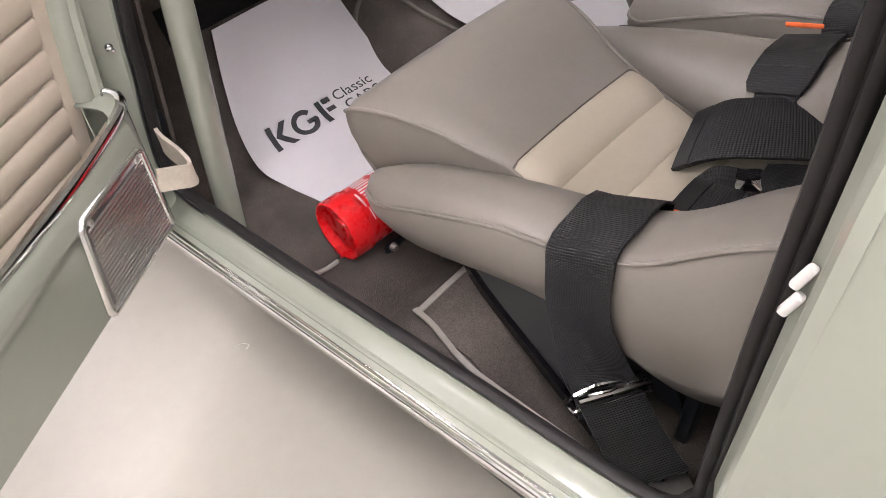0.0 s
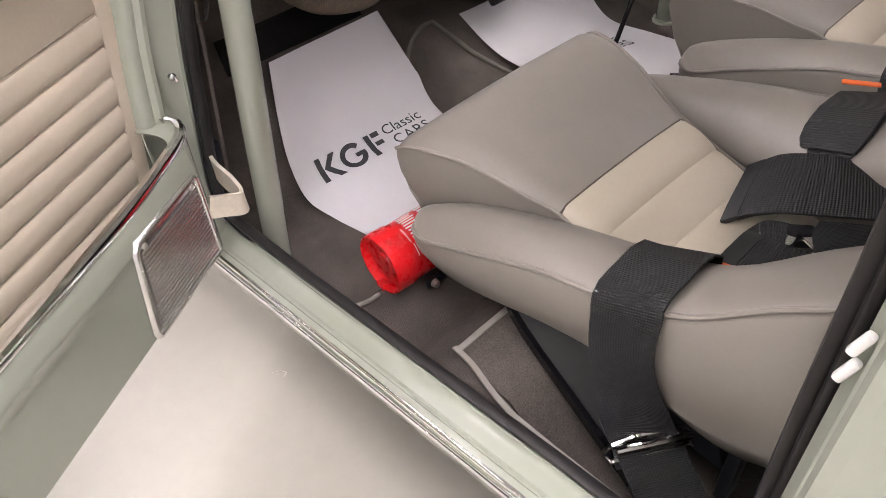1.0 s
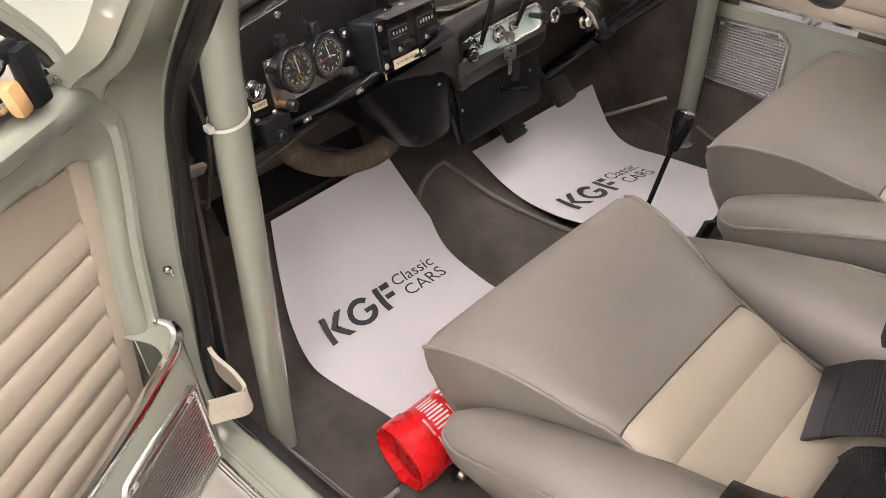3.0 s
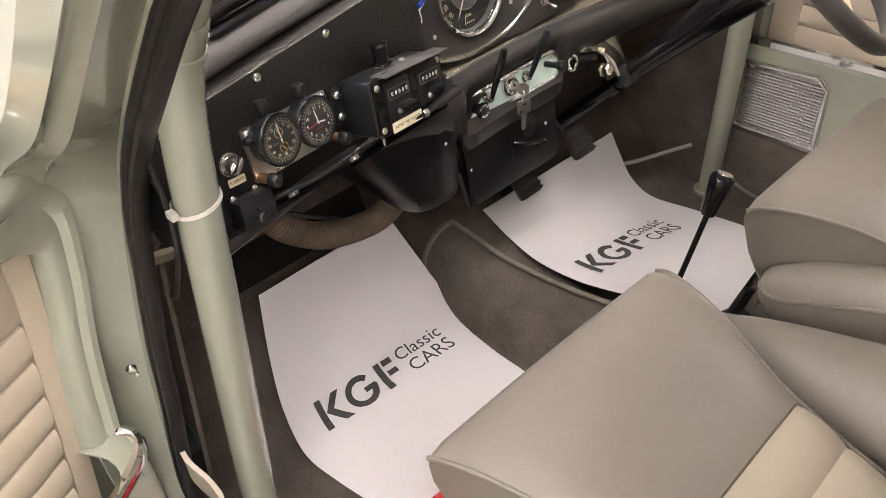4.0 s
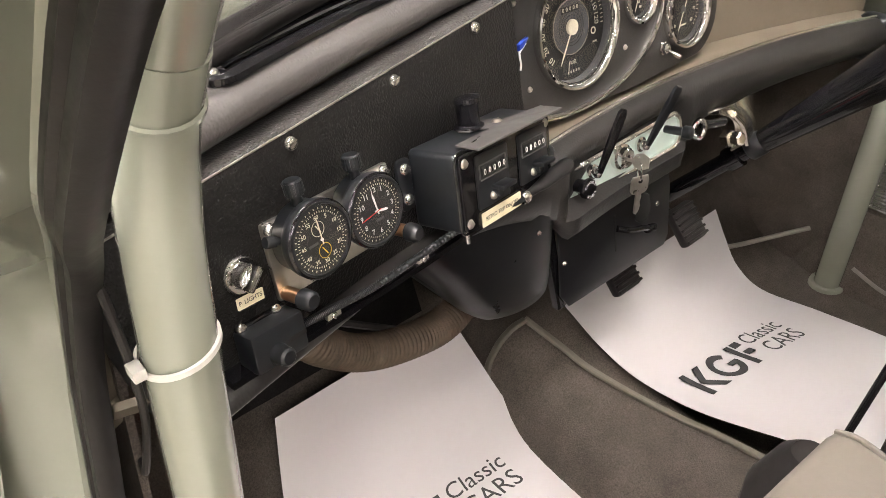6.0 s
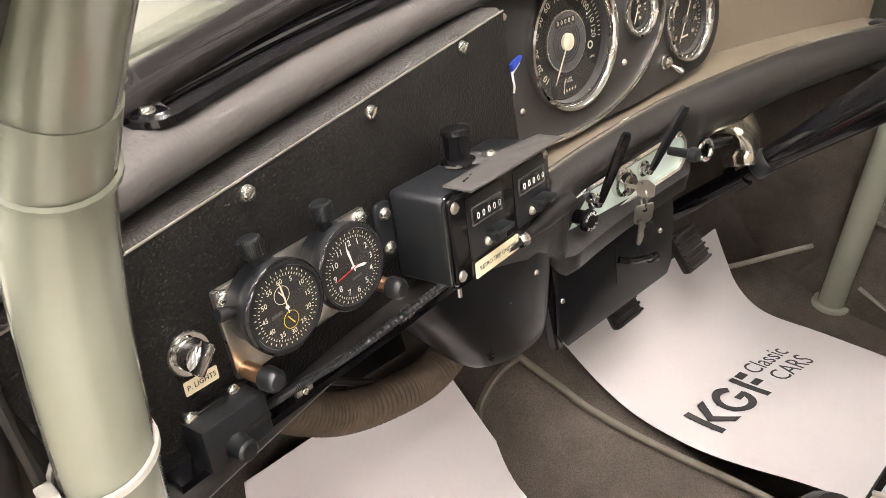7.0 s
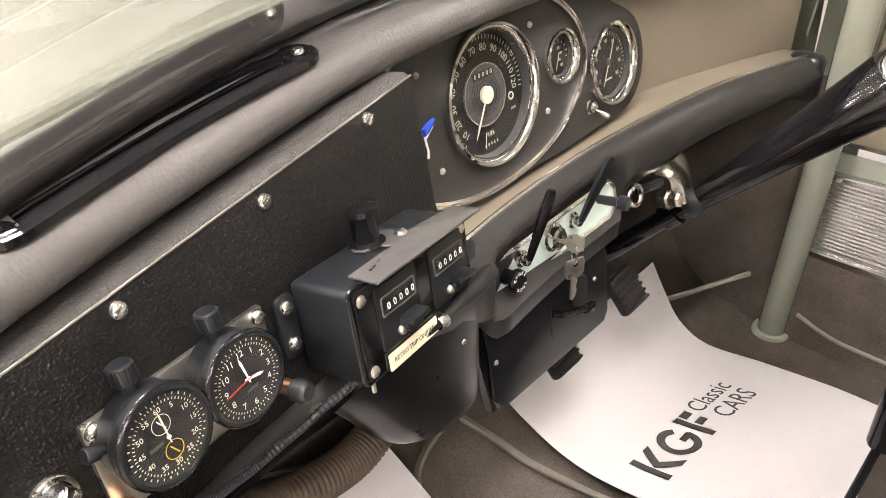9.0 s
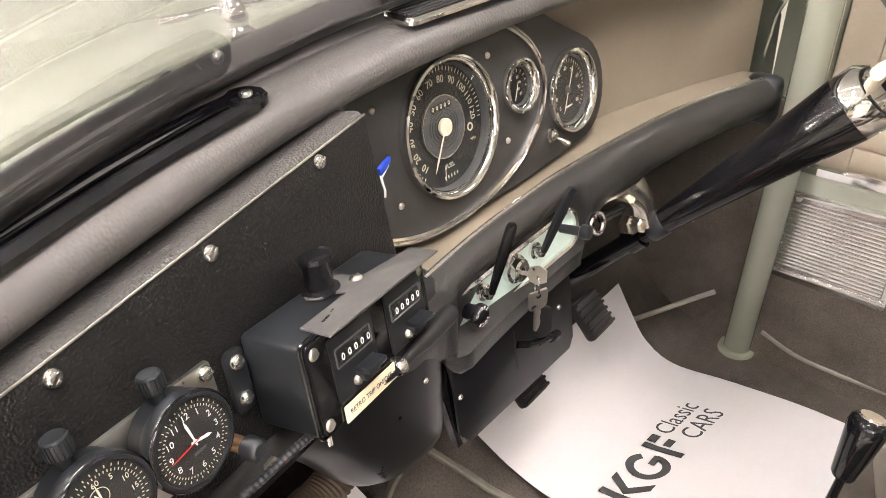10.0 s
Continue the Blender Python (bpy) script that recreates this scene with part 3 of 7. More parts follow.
    for y, hw, zs_, zc in ((0.07, 0.70, 0.74, 0.840), (0.12, 0.70, 0.742, 0.842), (0.17, 0.70, 0.745, 0.845), (0.24, 0.70, 0.745, 0.842), (0.36, 0.70, 0.74, 0.842), (0.55, 0.70, 0.73, 0.835), (0.80, 0.70, 0.72, 0.815), (1.0, 0.69, 0.70, 0.785), (1.10, 0.68, 0.66, 0.74), (1.15, 0.67, 0.55, 0.66)):
        left = [(-hw + 0.05, 0.17), (-hw, 0.22), (-hw - 0.004, 0.40), (-hw - 0.002, zs_ - 0.12), (-hw + 0.012, zs_ - 0.04), (-hw + 0.05, zs_ + 0.005), (-hw + 0.10, zs_ + 0.022), (-hw + 0.16, zs_ + 0.03), (-hw + 0.20, zs_ + 0.032), (-0.42, zc - 0.045), (-0.30, zc - 0.022), (-0.15, zc - 0.006), (0, zc)]
        full = left + [(-x, z) for x, z in reversed(left[:-1])]
        rows.append([(x, max(y, 0.190 - 0.115 * abs(min(1.0, abs(x) / 0.575)) ** 2.2), z) for x, z in full])
    part("bonnet", thicken(loft(rows), 0.002), PAINT, car, "grey-green bonnet and front wings")
    # stickers on the near wing: a roundel, a small flag, two printed lines as bars
    wm = axes((-0.640, 0.199, 0.7580), (0, -1, 0), (0.93, 0, 0.34))
    rd = part("roundel_sticker", lathe([(0, 0.0008), (0.032, 0.0008), (0.032, 0.0)], 40, wm), WHITE_PL, car, "white roundel sticker with a blue ring and a red spot")
    part("ring", lathe([(0.023, 0.0008), (0.023, 0.0014), (0.016, 0.0014), (0.016, 0.0008)], 40, wm), BLUE, rd)
    part("spot", lathe([(0, 0.0014), (0.010, 0.0014), (0.010, 0.0008)], 30, wm), RED, rd)
    fm = axes((-0.655, 0.305, 0.7530), (0.1, -1, 0), (0.93, 0.1, 0.36))
    fl = part("flag_sticker", box(0.040, 0.060, 0.0012, m=fm), BLUE, car, "small blue sticker crossed in white and red")
    part("cross", join(box(0.040, 0.014, 0.0008, m=fm @ T((0, 0, 0.0009))), box(0.012, 0.060, 0.0008, m=fm @ T((0, 0, 0.0012)))), WHITE_PL, fl)
    part("red_cross", join(box(0.040, 0.007, 0.0008, m=fm @ T((0, 0, 0.0016))), box(0.006, 0.060, 0.0008, m=fm @ T((0, 0, 0.0019)))), RED, fl)
    for k, w in enumerate((0.075, 0.055)):
        part("lettering_bar", box(w, 0.010, 0.0008, m=axes((-0.668, 0.45, 0.7445), (0.1, -1, 0), (0.93, 0.1, 0.36)) @ T((0, -0.012 + 0.022 * k, 0.0))), WHITE_PL, car)
    # moulding along the scuttle with its clips
    part("scuttle_moulding", tube([(-0.60, 0.10, 0.835), (-0.5, 0.165, 0.846), (-0.365, 0.212, 0.852), (-0.275, 0.238, 0.856), (-0.163, 0.262, 0.858), (0.0, 0.285, 0.860), (0.2, 0.27, 0.855)], 0.0055, 8), PAINT, car)
    part("clip", box(0.014, 0.010, 0.012, 0.003, m=T((-0.226, 0.250, 0.853)) @ ROT(0.2, 4, "Z")), BLACK, car)
    wp = thing("wiper_spindle", "chromed wiper spindle standing on the scuttle", "wiper", T((-0.140, 0.262, 0.846)) @ ROT(-0.25, 4, "X"))
    part("base", lathe([(0, 0.012), (0.016, 0.012), (0.018, 0.0), (0.018, -0.014)], 16), RUBBER, wp)
    part("cap", lathe([(0, 0.042), (0.006, 0.041), (0.010, 0.036), (0.012, 0.024), (0.009, 0.018), (0.014, 0.013), (0.014, 0.010)], 16), CHROME, wp)
    part("arm", box(0.012, 0.10, 0.008, 0.003, m=T((0.0, 0.02, 0.034)) @ ROT(0.9, 4, "Z")), CHROME, wp)
    # bulkhead behind the wheels keeps daylight out below the bonnet
    part("bulkhead", box(1.30, 0.02, 0.58, c=(0, 0.42, 0.44)), BLACK, car)
    part("floor_pan", box(1.28, 2.1, 0.02, c=(0, -0.75, 0.130)), BLACK, car)

    # windscreen glass in a rubber surround
    def ws(u, v):
        x0 = -0.575 + 1.15 * u
        yb = 0.178 - 0.115 * abs(x0 / 0.575) ** 2.2
        b = V(x0, yb, 0.872 - 0.03 * abs(x0 / 0.575) ** 2)
        x1 = x0 * 0.90
        t = V(x1, -0.335 - 0.05 * (x1 / 0.52) ** 2, 1.262 - 0.02 * (x1 / 0.52) ** 2)
        return b.lerp(t, v)
    gl = part("windscreen", thicken(loft([[ws(i / 16, j / 6) for i in range(17)] for j in range(7)]), 0.004), GLASS, car, "clear windscreen glass")
    gl.visible_shadow = False
    part("windscreen_rubber", tube([ws(i / 16, 0.0) + V(0, -0.004, 0.002 + 0.010 * (1 - abs(i / 8 - 1) ** 2)) for i in range(17)], 0.0135, 14, 2), RUBBER, car, "black windscreen rubber")
    part("windscreen_header", tube([ws(i / 16, 1.0) for i in range(17)], 0.02, 8, 2), PAINT, car)
    for s, u in ((-1, 0.0), (1, 1.0)):
        part("windscreen_side", tube([ws(u, j / 6) for j in range(7)], 0.012, 8, 2), RUBBER, car)

    # wheels
    for x in (-0.60, 0.60):
        for y in (0.78, -1.26):
            tag = T((x, y, 0.25)) @ ROT(math.pi / 2, 4, "Y")
            wh = part("wheel", lathe([(0.05, 0.02), (0.13, 0.045), (0.135, -0.06), (0.10, -0.06)], 28, tag), STEEL, car)
            part("tyre", lathe([(0.132, 0.06), (0.15, 0.07), (0.21, 0.072), (0.24, 0.06), (0.25, 0.04), (0.25, -0.04), (0.24, -0.06), (0.21, -0.072), (0.15, -0.07), (0.132, -0.06)], 36, tag), TYRE, wh)
    return car


def near_door(car):
    """The open near door: its inside faces the camera. Local x runs from the hinge to the latch, y up, z out of the inner face."""
    dx, dy = -0.866, -0.5
    m = axes((-0.705, -0.031, 0.026), (-dx, -dy, 0), (0, 0, 1))
    # local x is negative towards the latch
    d = thing("car_door", "open grey-green car door with cream pleated trim and a bright-edged pocket", "car door", m)
    d.parent = car
    L = 0.86
    # pocket front with rolled top edge
    def rail_y(x):
        """Height of the rail: it rises a little where it curves round the pocket's end."""
        k = max(0.0, min(1.0, (x + 0.20) / 0.234))
        return 0.449 + 0.026 * k ** 2.2
    face = []
    for x in [0.0, -0.02] + [-0.04 - 0.04 * i for i in range(20)] + [-L]:
        face.append([(x, 0.252, -0.012), (x, 0.258, 0.0), (x, 0.30, 0.002), (x, 0.385, -0.001), (x, 0.398, 0.000), (x, 0.404, 0.0045), (x, 0.412, 0.006), (x, rail_y(x) - 0.020, 0.001), (x, rail_y(x) - 0.006, -0.003), (x, rail_y(x) - 0.001, -0.010), (x, rail_y(x) - 0.006, -0.016)])
    part("pocket_front", thicken(loft(face), 0.002), PAINT, d, "grey-green painted pocket front")
    # the end of the pocket, curving round to the shut face
    end = []
    for k in range(9):
        a = radians(90 * k / 8)
        px, pz = 0.034 * math.sin(a), -0.034 + 0.034 * math.cos(a)
        end.append([(px, y, pz) for y in (0.252, 0.30, 0.40, 0.445, 0.474)])
    end.append([(0.034, y, -0.09) for y in (0.252, 0.30, 0.40, 0.445, 0.474)])
    part("pocket_end", thicken(loft(end), 0.002), PAINT, d)
    # shelf at the pocket's end with a curved cut
    cut = [(0.034, -0.034), (0.030, -0.018), (0.020, -0.006), (0.0, -0.001)] + [(-0.035 + 0.0, -0.003)]
    cut += [(-0.035 + 0.036 * math.sin(radians(a)), -0.05 + 0.046 * math.cos(radians(a))) for a in range(10, 91, 16)] + [(0.001, -0.094), (0.034, -0.094)]
    part("pocket_shelf", moved(outline([(x, -z) for x, z in cut], 0.003), Matrix.Translation((0, 0.470, 0)) @ ROT(-math.pi / 2, 4, "X")), PAINT, d)
    # bright rail along the pocket's top
    rail = [(x, rail_y(x), z) for x, z in ((-L, -0.007), (-0.5, -0.007), (-0.20, -0.0065), (-0.10, -0.006), (-0.05, -0.006), (0.0, -0.005), (0.020, -0.011), (0.031, -0.024), (0.034, -0.045), (0.030, -0.07))]
    part("pocket_rail", sweep(smooth_path(rail, 5), [(-0.0085, -0.006), (-0.0095, 0.001), (-0.006, 0.0055), (0.0, 0.0065), (0.006, 0.0045), (0.007, -0.004)]), CHROME, d, "bright pocket rail")
    # ribbed kick plate at the pocket's lower front corner
    pieces = [outline([(-0.008, 0.262), (-0.006, 0.414), (-0.012, 0.420), (-0.156, 0.420), (-0.168, 0.410), (-0.194, 0.275), (-0.188, 0.260)], 0.004, T((0, 0, 0.0035)), 0.0015)]
    ground = outline([(-0.012, 0.270), (-0.012, 0.402), (-0.160, 0.405), (-0.178, 0.276)], 0.0006, T((0, 0, 0.0076)))
    rim = [(-0.008, 0.266, 0.0085), (-0.007, 0.410, 0.0085), (-0.013, 0.416, 0.0085), (-0.154, 0.416, 0.0085), (-0.165, 0.406, 0.0085), (-0.189, 0.278, 0.0085), (-0.184, 0.265, 0.0085)]
    pieces.append(sweep(rim, [(-0.0055, -0.001), (-0.004, 0.0022), (-0.0015, 0.0036), (0.0015, 0.0036), (0.004, 0.0022), (0.0055, -0.001)], loop=True))
    kp = part("kick_plate", join(*pieces), ALU, d, "bright ribbed kick plate")
    part("groove_ground", ground, GROOVE, kp)
    for k in range(19):
        yy = 0.2745 + 0.00685 * k
        part("rib", sweep([(-0.1745 + 0.135 * (yy - 0.2745), yy, 0.0082), (-0.013, yy, 0.0082)], [(-0.0025, 0.0), (-0.0018, 0.0016), (0.0, 0.0023), (0.0018, 0.0016), (0.0025, 0.0)]), ALU, kp)
    for x in (-0.022, -0.146):
        part("screw", screw_head(0.0048, 0.003, T((x, 0.405, 0.0085))), STEEL, d)
    # pleated trim panel on the inside of the outer skin
    tz = -0.085

    def te(y):
        return 0.014 + 0.185 * (y - 0.45)
    part("outer_skin", thicken(loft([[(x, y, tz - 0.02) for y in (0.245, 0.4, 0.6, 0.78)] for x in (0.04, -0.4, -L - 0.01)]), 0.003), PAINT, d)
    trim = [outline([(-L + 0.04, 0.26), (te(0.26), 0.26), (te(0.712), 0.712), (-0.12, 0.730), (-L + 0.04, 0.735)], 0.006, T((0, 0, tz)), 0.002)]
    trim.append(outline([(te(0.262) - 0.032, 0.262), (te(0.262) - 0.003, 0.262), (te(0.706) - 0.003, 0.706), (te(0.706) - 0.033, 0.710)], 0.006, T((0, 0, tz + 0.005)), 0.003))
    y, hgt = 0.285, 0.040
    while y < 0.645:
        rows = []
        for i in range(9):
            a = math.pi * i / 8
            yy = y + hgt / 2 - hgt / 2 * math.cos(a)
            rows.append([(x, yy + (te(yy) - 0.036 - x) * 0.045, tz + 0.005 + 0.009 * math.sin(a) ** 0.5) for x in (te(yy) - 0.036, te(yy) - 0.040, -0.20, -0.45, -L + 0.06)])
        trim.append(loft(rows))
        y += hgt
    trim.append(outline([(te(0.66) - 0.036, y + 0.002), (te(0.70) - 0.036, 0.708), (-0.12, 0.728), (-L + 0.06, 0.733), (-L + 0.06, y + 0.034)], 0.006, T((0, 0, tz + 0.005)), 0.003))
    part("trim_panel", join(*trim), TRIM, d, "cream pleated vinyl door trim")
    part("trim_gap", sweep([(te(0.66) + 0.004, 0.66, tz + 0.002), (te(0.48) + 0.004, 0.48, tz + 0.002)], [(-0.006, -0.002), (-0.006, 0.002), (0.006, 0.002), (0.006, -0.002)], up=(0, 0, 1)), RUBBER, d)
    # rounded painted surround above the pocket
    inn = [(-L + 0.03, 0.738), (-0.12, 0.728), (-0.016, 0.718), (0.028, 0.714), (0.048, 0.704), (0.056, 0.686), (0.043, 0.629), (0.026, 0.571), (0.006, 0.475)]
    out = [(-L, 0.795), (-0.10, 0.793), (0.045, 0.792), (0.080, 0.788), (0.096, 0.768), (0.101, 0.735), (0.088, 0.673), (0.061, 0.583), (0.040, 0.468)]
    A, B = smooth_path([(x, y, 0) for x, y in inn], 5), smooth_path([(x, y, 0) for x, y in out], 5)
    rows = []
    for a, b in zip(A, B):
        rows.append([(a.x, a.y, tz + 0.004), (a.x, a.y, tz + 0.018)] + [(a.x + (b.x - a.x) * k, a.y + (b.y - a.y) * k, tz + h) for k, h in ((0.10, 0.026), (0.30, 0.031), (0.52, 0.031), (0.64, 0.039), (0.84, 0.041), (0.95, 0.036), (1.0, 0.026))] + [(b.x, b.y, tz - 0.02)])
    part("inner_frame", thicken(loft(rows), 0.002), PAINT, d, "grey-green pressed door frame")
    # window channel: bright rail, black rubber, sliding glass, catch
    part("window_channel", sweep([(-L, 0.800, tz + 0.010), (0.055, 0.792, tz + 0.010)], [(-0.018, 0.0), (-0.018, 0.012), (-0.008, 0.012), (-0.006, 0.003), (0.006, 0.003), (0.008, 0.012), (0.018, 0.012), (0.018, 0.0)]), CHROME, d, "bright window channel")
    part("channel_rubber", box(L - 0.02, 0.012, 0.012, 0.002, c=(-L / 2 + 0.02, 0.806, tz + 0.008)), RUBBER, d)
    for x0, x1, z in ((-L + 0.02, -0.24, tz + 0.014), (-0.38, 0.03, tz + 0.002)):
        g = part("window_glass", box(x1 - x0, 0.36, 0.004, 0.001, c=((x0 + x1) / 2, 0.985, z)), GLASS, d, "sliding window glass")
        g.visible_shadow = False
    fr = [(0.085, 0.775, tz), (0.062, 0.84, tz), (-0.04, 0.96, tz), (-0.17, 1.09, tz), (-0.28, 1.17, tz), (-0.45, 1.20, tz), (-L + 0.05, 1.19, tz), (-L + 0.01, 1.14, tz), (-L, 0.80, tz)]
    part("window_frame", sweep(smooth_path(fr, 6), [(-0.012, -0.010), (-0.012, 0.012), (-0.004, 0.014), (0.0, 0.008), (0.008, 0.008), (0.012, -0.010)], up=(0, 0, 1)), PAINT, d)
    part("frame_rubber", sweep(smooth_path([(x - 0.012, y - 0.010, z + 0.006) for x, y, z in fr[:-1]], 6), circle(0.006, 8), up=(0, 0, 1)), RUBBER, d)
    part("window_catch", join(lathe([(0, 0.026), (0.012, 0.026), (0.015, 0.018), (0.015, 0.0)], 18, T((-0.030, 0.862, tz + 0.016)) @ ROT(0.2, 4, "X")), box(0.026, 0.060, 0.016, 0.005, m=T((0.006, 0.828, tz + 0.034))), box(0.050, 0.018, 0.014, 0.005, m=T((-0.012, 0.854, tz + 0.026)))), BLACK, d, "black sliding window catch")
    part("catch_finger", box(0.018, 0.036, 0.016, 0.005, m=T((-0.020, 0.818, tz + 0.034)) @ ROT(0.2, 4, "Z")), OAK, d, "ochre finger piece")
    part("catch_stud", lathe([(0, 0.030), (0.006, 0.029), (0.0065, 0.024)], 12, T((-0.030, 0.862, tz + 0.016)) @ ROT(0.2, 4, "X")), CHROME, d)
    part("channel_end", box(0.03, 0.016, 0.02, 0.005, m=T((0.062, 0.802, tz + 0.018)) @ ROT(-0.2, 4, "Z")), CHROME, d)
    return d


def check_strap():
    s = thing("check_strap", "beige vinyl door check strap looped to the post", "strap")
    part("strap", ribbon([(-0.700, -0.035, 0.372), (-0.672, -0.040, 0.362), (-0.650, -0.040, 0.352), (-0.640, -0.028, 0.350), (-0.640, -0.005, 0.358), (-0.645, 0.025, 0.375), (-0.642, 0.052, 0.388)], (0, 0.15, 1), 0.036, 0.006), STRAPV, s)
    part("bracket", box(0.02, 0.016, 0.04, 0.003, c=(-0.630, 0.056, 0.392)), BLACK, s)
    part("screw", screw_head(0.004, 0.003, axes((-0.640, 0.046, 0.402), (1, 0, 0), (0, 0, 1))), CHROME, s)


def far_door(car):
    """The closed far door, seen from inside: pocket front, rail, kick plate, pleated trim."""
    x = 0.622
    m = axes((x, 0.004, 0.0), (-0.04, -1, 0), (0, 0, 1))
    d = thing("car_door", "closed grey-green car door with cream pleated trim and a bright-edged pocket", "car door", m)
    d.parent = car
    L = 0.88
    part("pocket_front", thicken(loft([[(a, 0.312, -0.01), (a, 0.316, 0.0), (a, 0.46, 0.0), (a, 0.475, -0.003), (a, 0.492, 0.0), (a, 0.502, -0.008), (a, 0.496, -0.016)] for a in (0.0, 0.1, 0.4, L)]), 0.002), PAINT, d, "grey-green painted pocket front")
    part("pocket_rail", sweep([(-0.008, 0.502, -0.004), (0.3, 0.509, -0.004), (L, 0.512, -0.004)], [(-0.009, -0.006), (-0.010, 0.001), (-0.006, 0.0055), (0.006, 0.0045), (0.007, -0.004)]), CHROME, d, "bright pocket rail")
    pieces = [outline([(0.016, 0.318), (0.016, 0.465), (0.168, 0.474), (0.192, 0.452), (0.196, 0.322), (0.190, 0.312)], 0.004, T((0, 0, 0.002)), 0.0015)]
    ground = outline([(0.022, 0.330), (0.022, 0.452), (0.182, 0.456), (0.184, 0.334)], 0.0006, T((0, 0, 0.0058)))
    pieces.append(sweep([(0.020, 0.322, 0.007), (0.020, 0.460, 0.007), (0.165, 0.469, 0.007), (0.187, 0.450, 0.007), (0.191, 0.326, 0.007)], [(-0.005, -0.002), (-0.002, 0.0035), (0.002, 0.0035), (0.005, -0.002)], up=(0, 0, 1), loop=True))
    kp = part("kick_plate", join(*pieces), ALU, d, "bright ribbed kick plate")
    part("groove_ground", ground, GROOVE, kp)
    for k in range(18):
        y = 0.335 + 0.0067 * k
        part("rib", sweep([(0.024, y, 0.0063), (0.182, y + 0.003, 0.0063)], [(-0.0027, 0.0), (-0.0021, 0.0010), (0.0, 0.0016), (0.0021, 0.0010), (0.0027, 0.0)]), ALU, kp)
    for a, b in ((0.034, 0.455), (0.166, 0.462)):
        part("screw", screw_head(0.0045, 0.003, T((a, b, 0.0068))), STEEL, d)
    tz = -0.075
    part("outer_skin", box(L + 0.1, 0.62, 0.01, c=(L / 2 - 0.03, 0.54, tz - 0.03)), PAINT, d)
    trim = [box(L - 0.02, 0.50, 0.006, 0.002, c=(L / 2, 0.58, tz))]
    trim.append(outline(round_rect(0.055, 0.42, 0.006, 3, 0.045, 0.61), 0.006, T((0, 0, tz + 0.004)), 0.003))
    y = 0.40
    while y < 0.80:
        rows = []
        for i in range(9):
            a = math.pi * i / 8
            rows.append([(q, y + 0.021 - 0.021 * math.cos(a), tz + 0.004 + 0.009 * math.sin(a) ** 0.55) for q in (0.074, 0.3, L - 0.02)])
        trim.append(loft(rows))
        y += 0.042
    part("trim_panel", join(*trim), TRIM, d, "cream pleated vinyl door trim")
    part("inner_frame", thicken(loft([[(-0.01, yy, tz + 0.03), (0.012, yy, tz + 0.034), (0.016, yy, tz)] for yy in (0.26, 0.5, 0.86)]), 0.002), PAINT, d)
    part("waist", box(L, 0.05, 0.05, 0.01, c=(L / 2, 0.845, tz)), PAINT, d)
    g = part("window_glass", box(L - 0.1, 0.36, 0.004, c=(L / 2 + 0.03, 1.05, tz + 0.005)), GLASS, d)
    g.visible_shadow = False
    part("window_frame", sweep(smooth_path([(0.03, 0.86, tz), (0.16, 0.98, tz), (0.36, 1.19, tz - 0.02), (0.5, 1.22, tz - 0.02), (L, 1.21, tz - 0.02), (L, 0.86, tz)], 5), circle(0.012, 8), up=(0, 0, 1)), PAINT, d)
    s = thing("check_strap", "beige vinyl check strap folded beside the post", "strap")
    part("strap", ribbon([(0.610, 0.018, 0.408), (0.594, 0.002, 0.402), (0.586, -0.008, 0.393), (0.587, -0.004, 0.368), (0.596, 0.010, 0.348), (0.610, 0.020, 0.353)], (0.1, 0.2, 1), 0.03, 0.006), STRAPV, s)


# ---------------------------------------------------------------- floor, carpets, cage
def tun(y):
    """Half width and top height of the tunnel at y."""
    k = max(0.0, min(1.0, (y + 0.05) / 0.22))
    return 0.082 + 0.022 * k * k, 0.236 + 0.105 * k ** 1.6


def floor_z(x, y):
    """Height of the carpeted floor."""
    toe = 0.150
    if y > 0.07:
        k = y - 0.07
        toe = 0.150 + 5.5 * k * k if k < 0.16 else 0.150 + 5.5 * 0.0256 + (k - 0.16) * 2.6
    if y < -0.30:
        k = min(1.0, (-0.30 - y) / 0.13)
        toe = 0.150 + 0.086 * k * k * (3 - 2 * k)
        if y < -0.52:
            k = min(1.0, (-0.52 - y) / 0.12)
            toe -= 0.080 * k * k * (3 - 2 * k)
    return toe


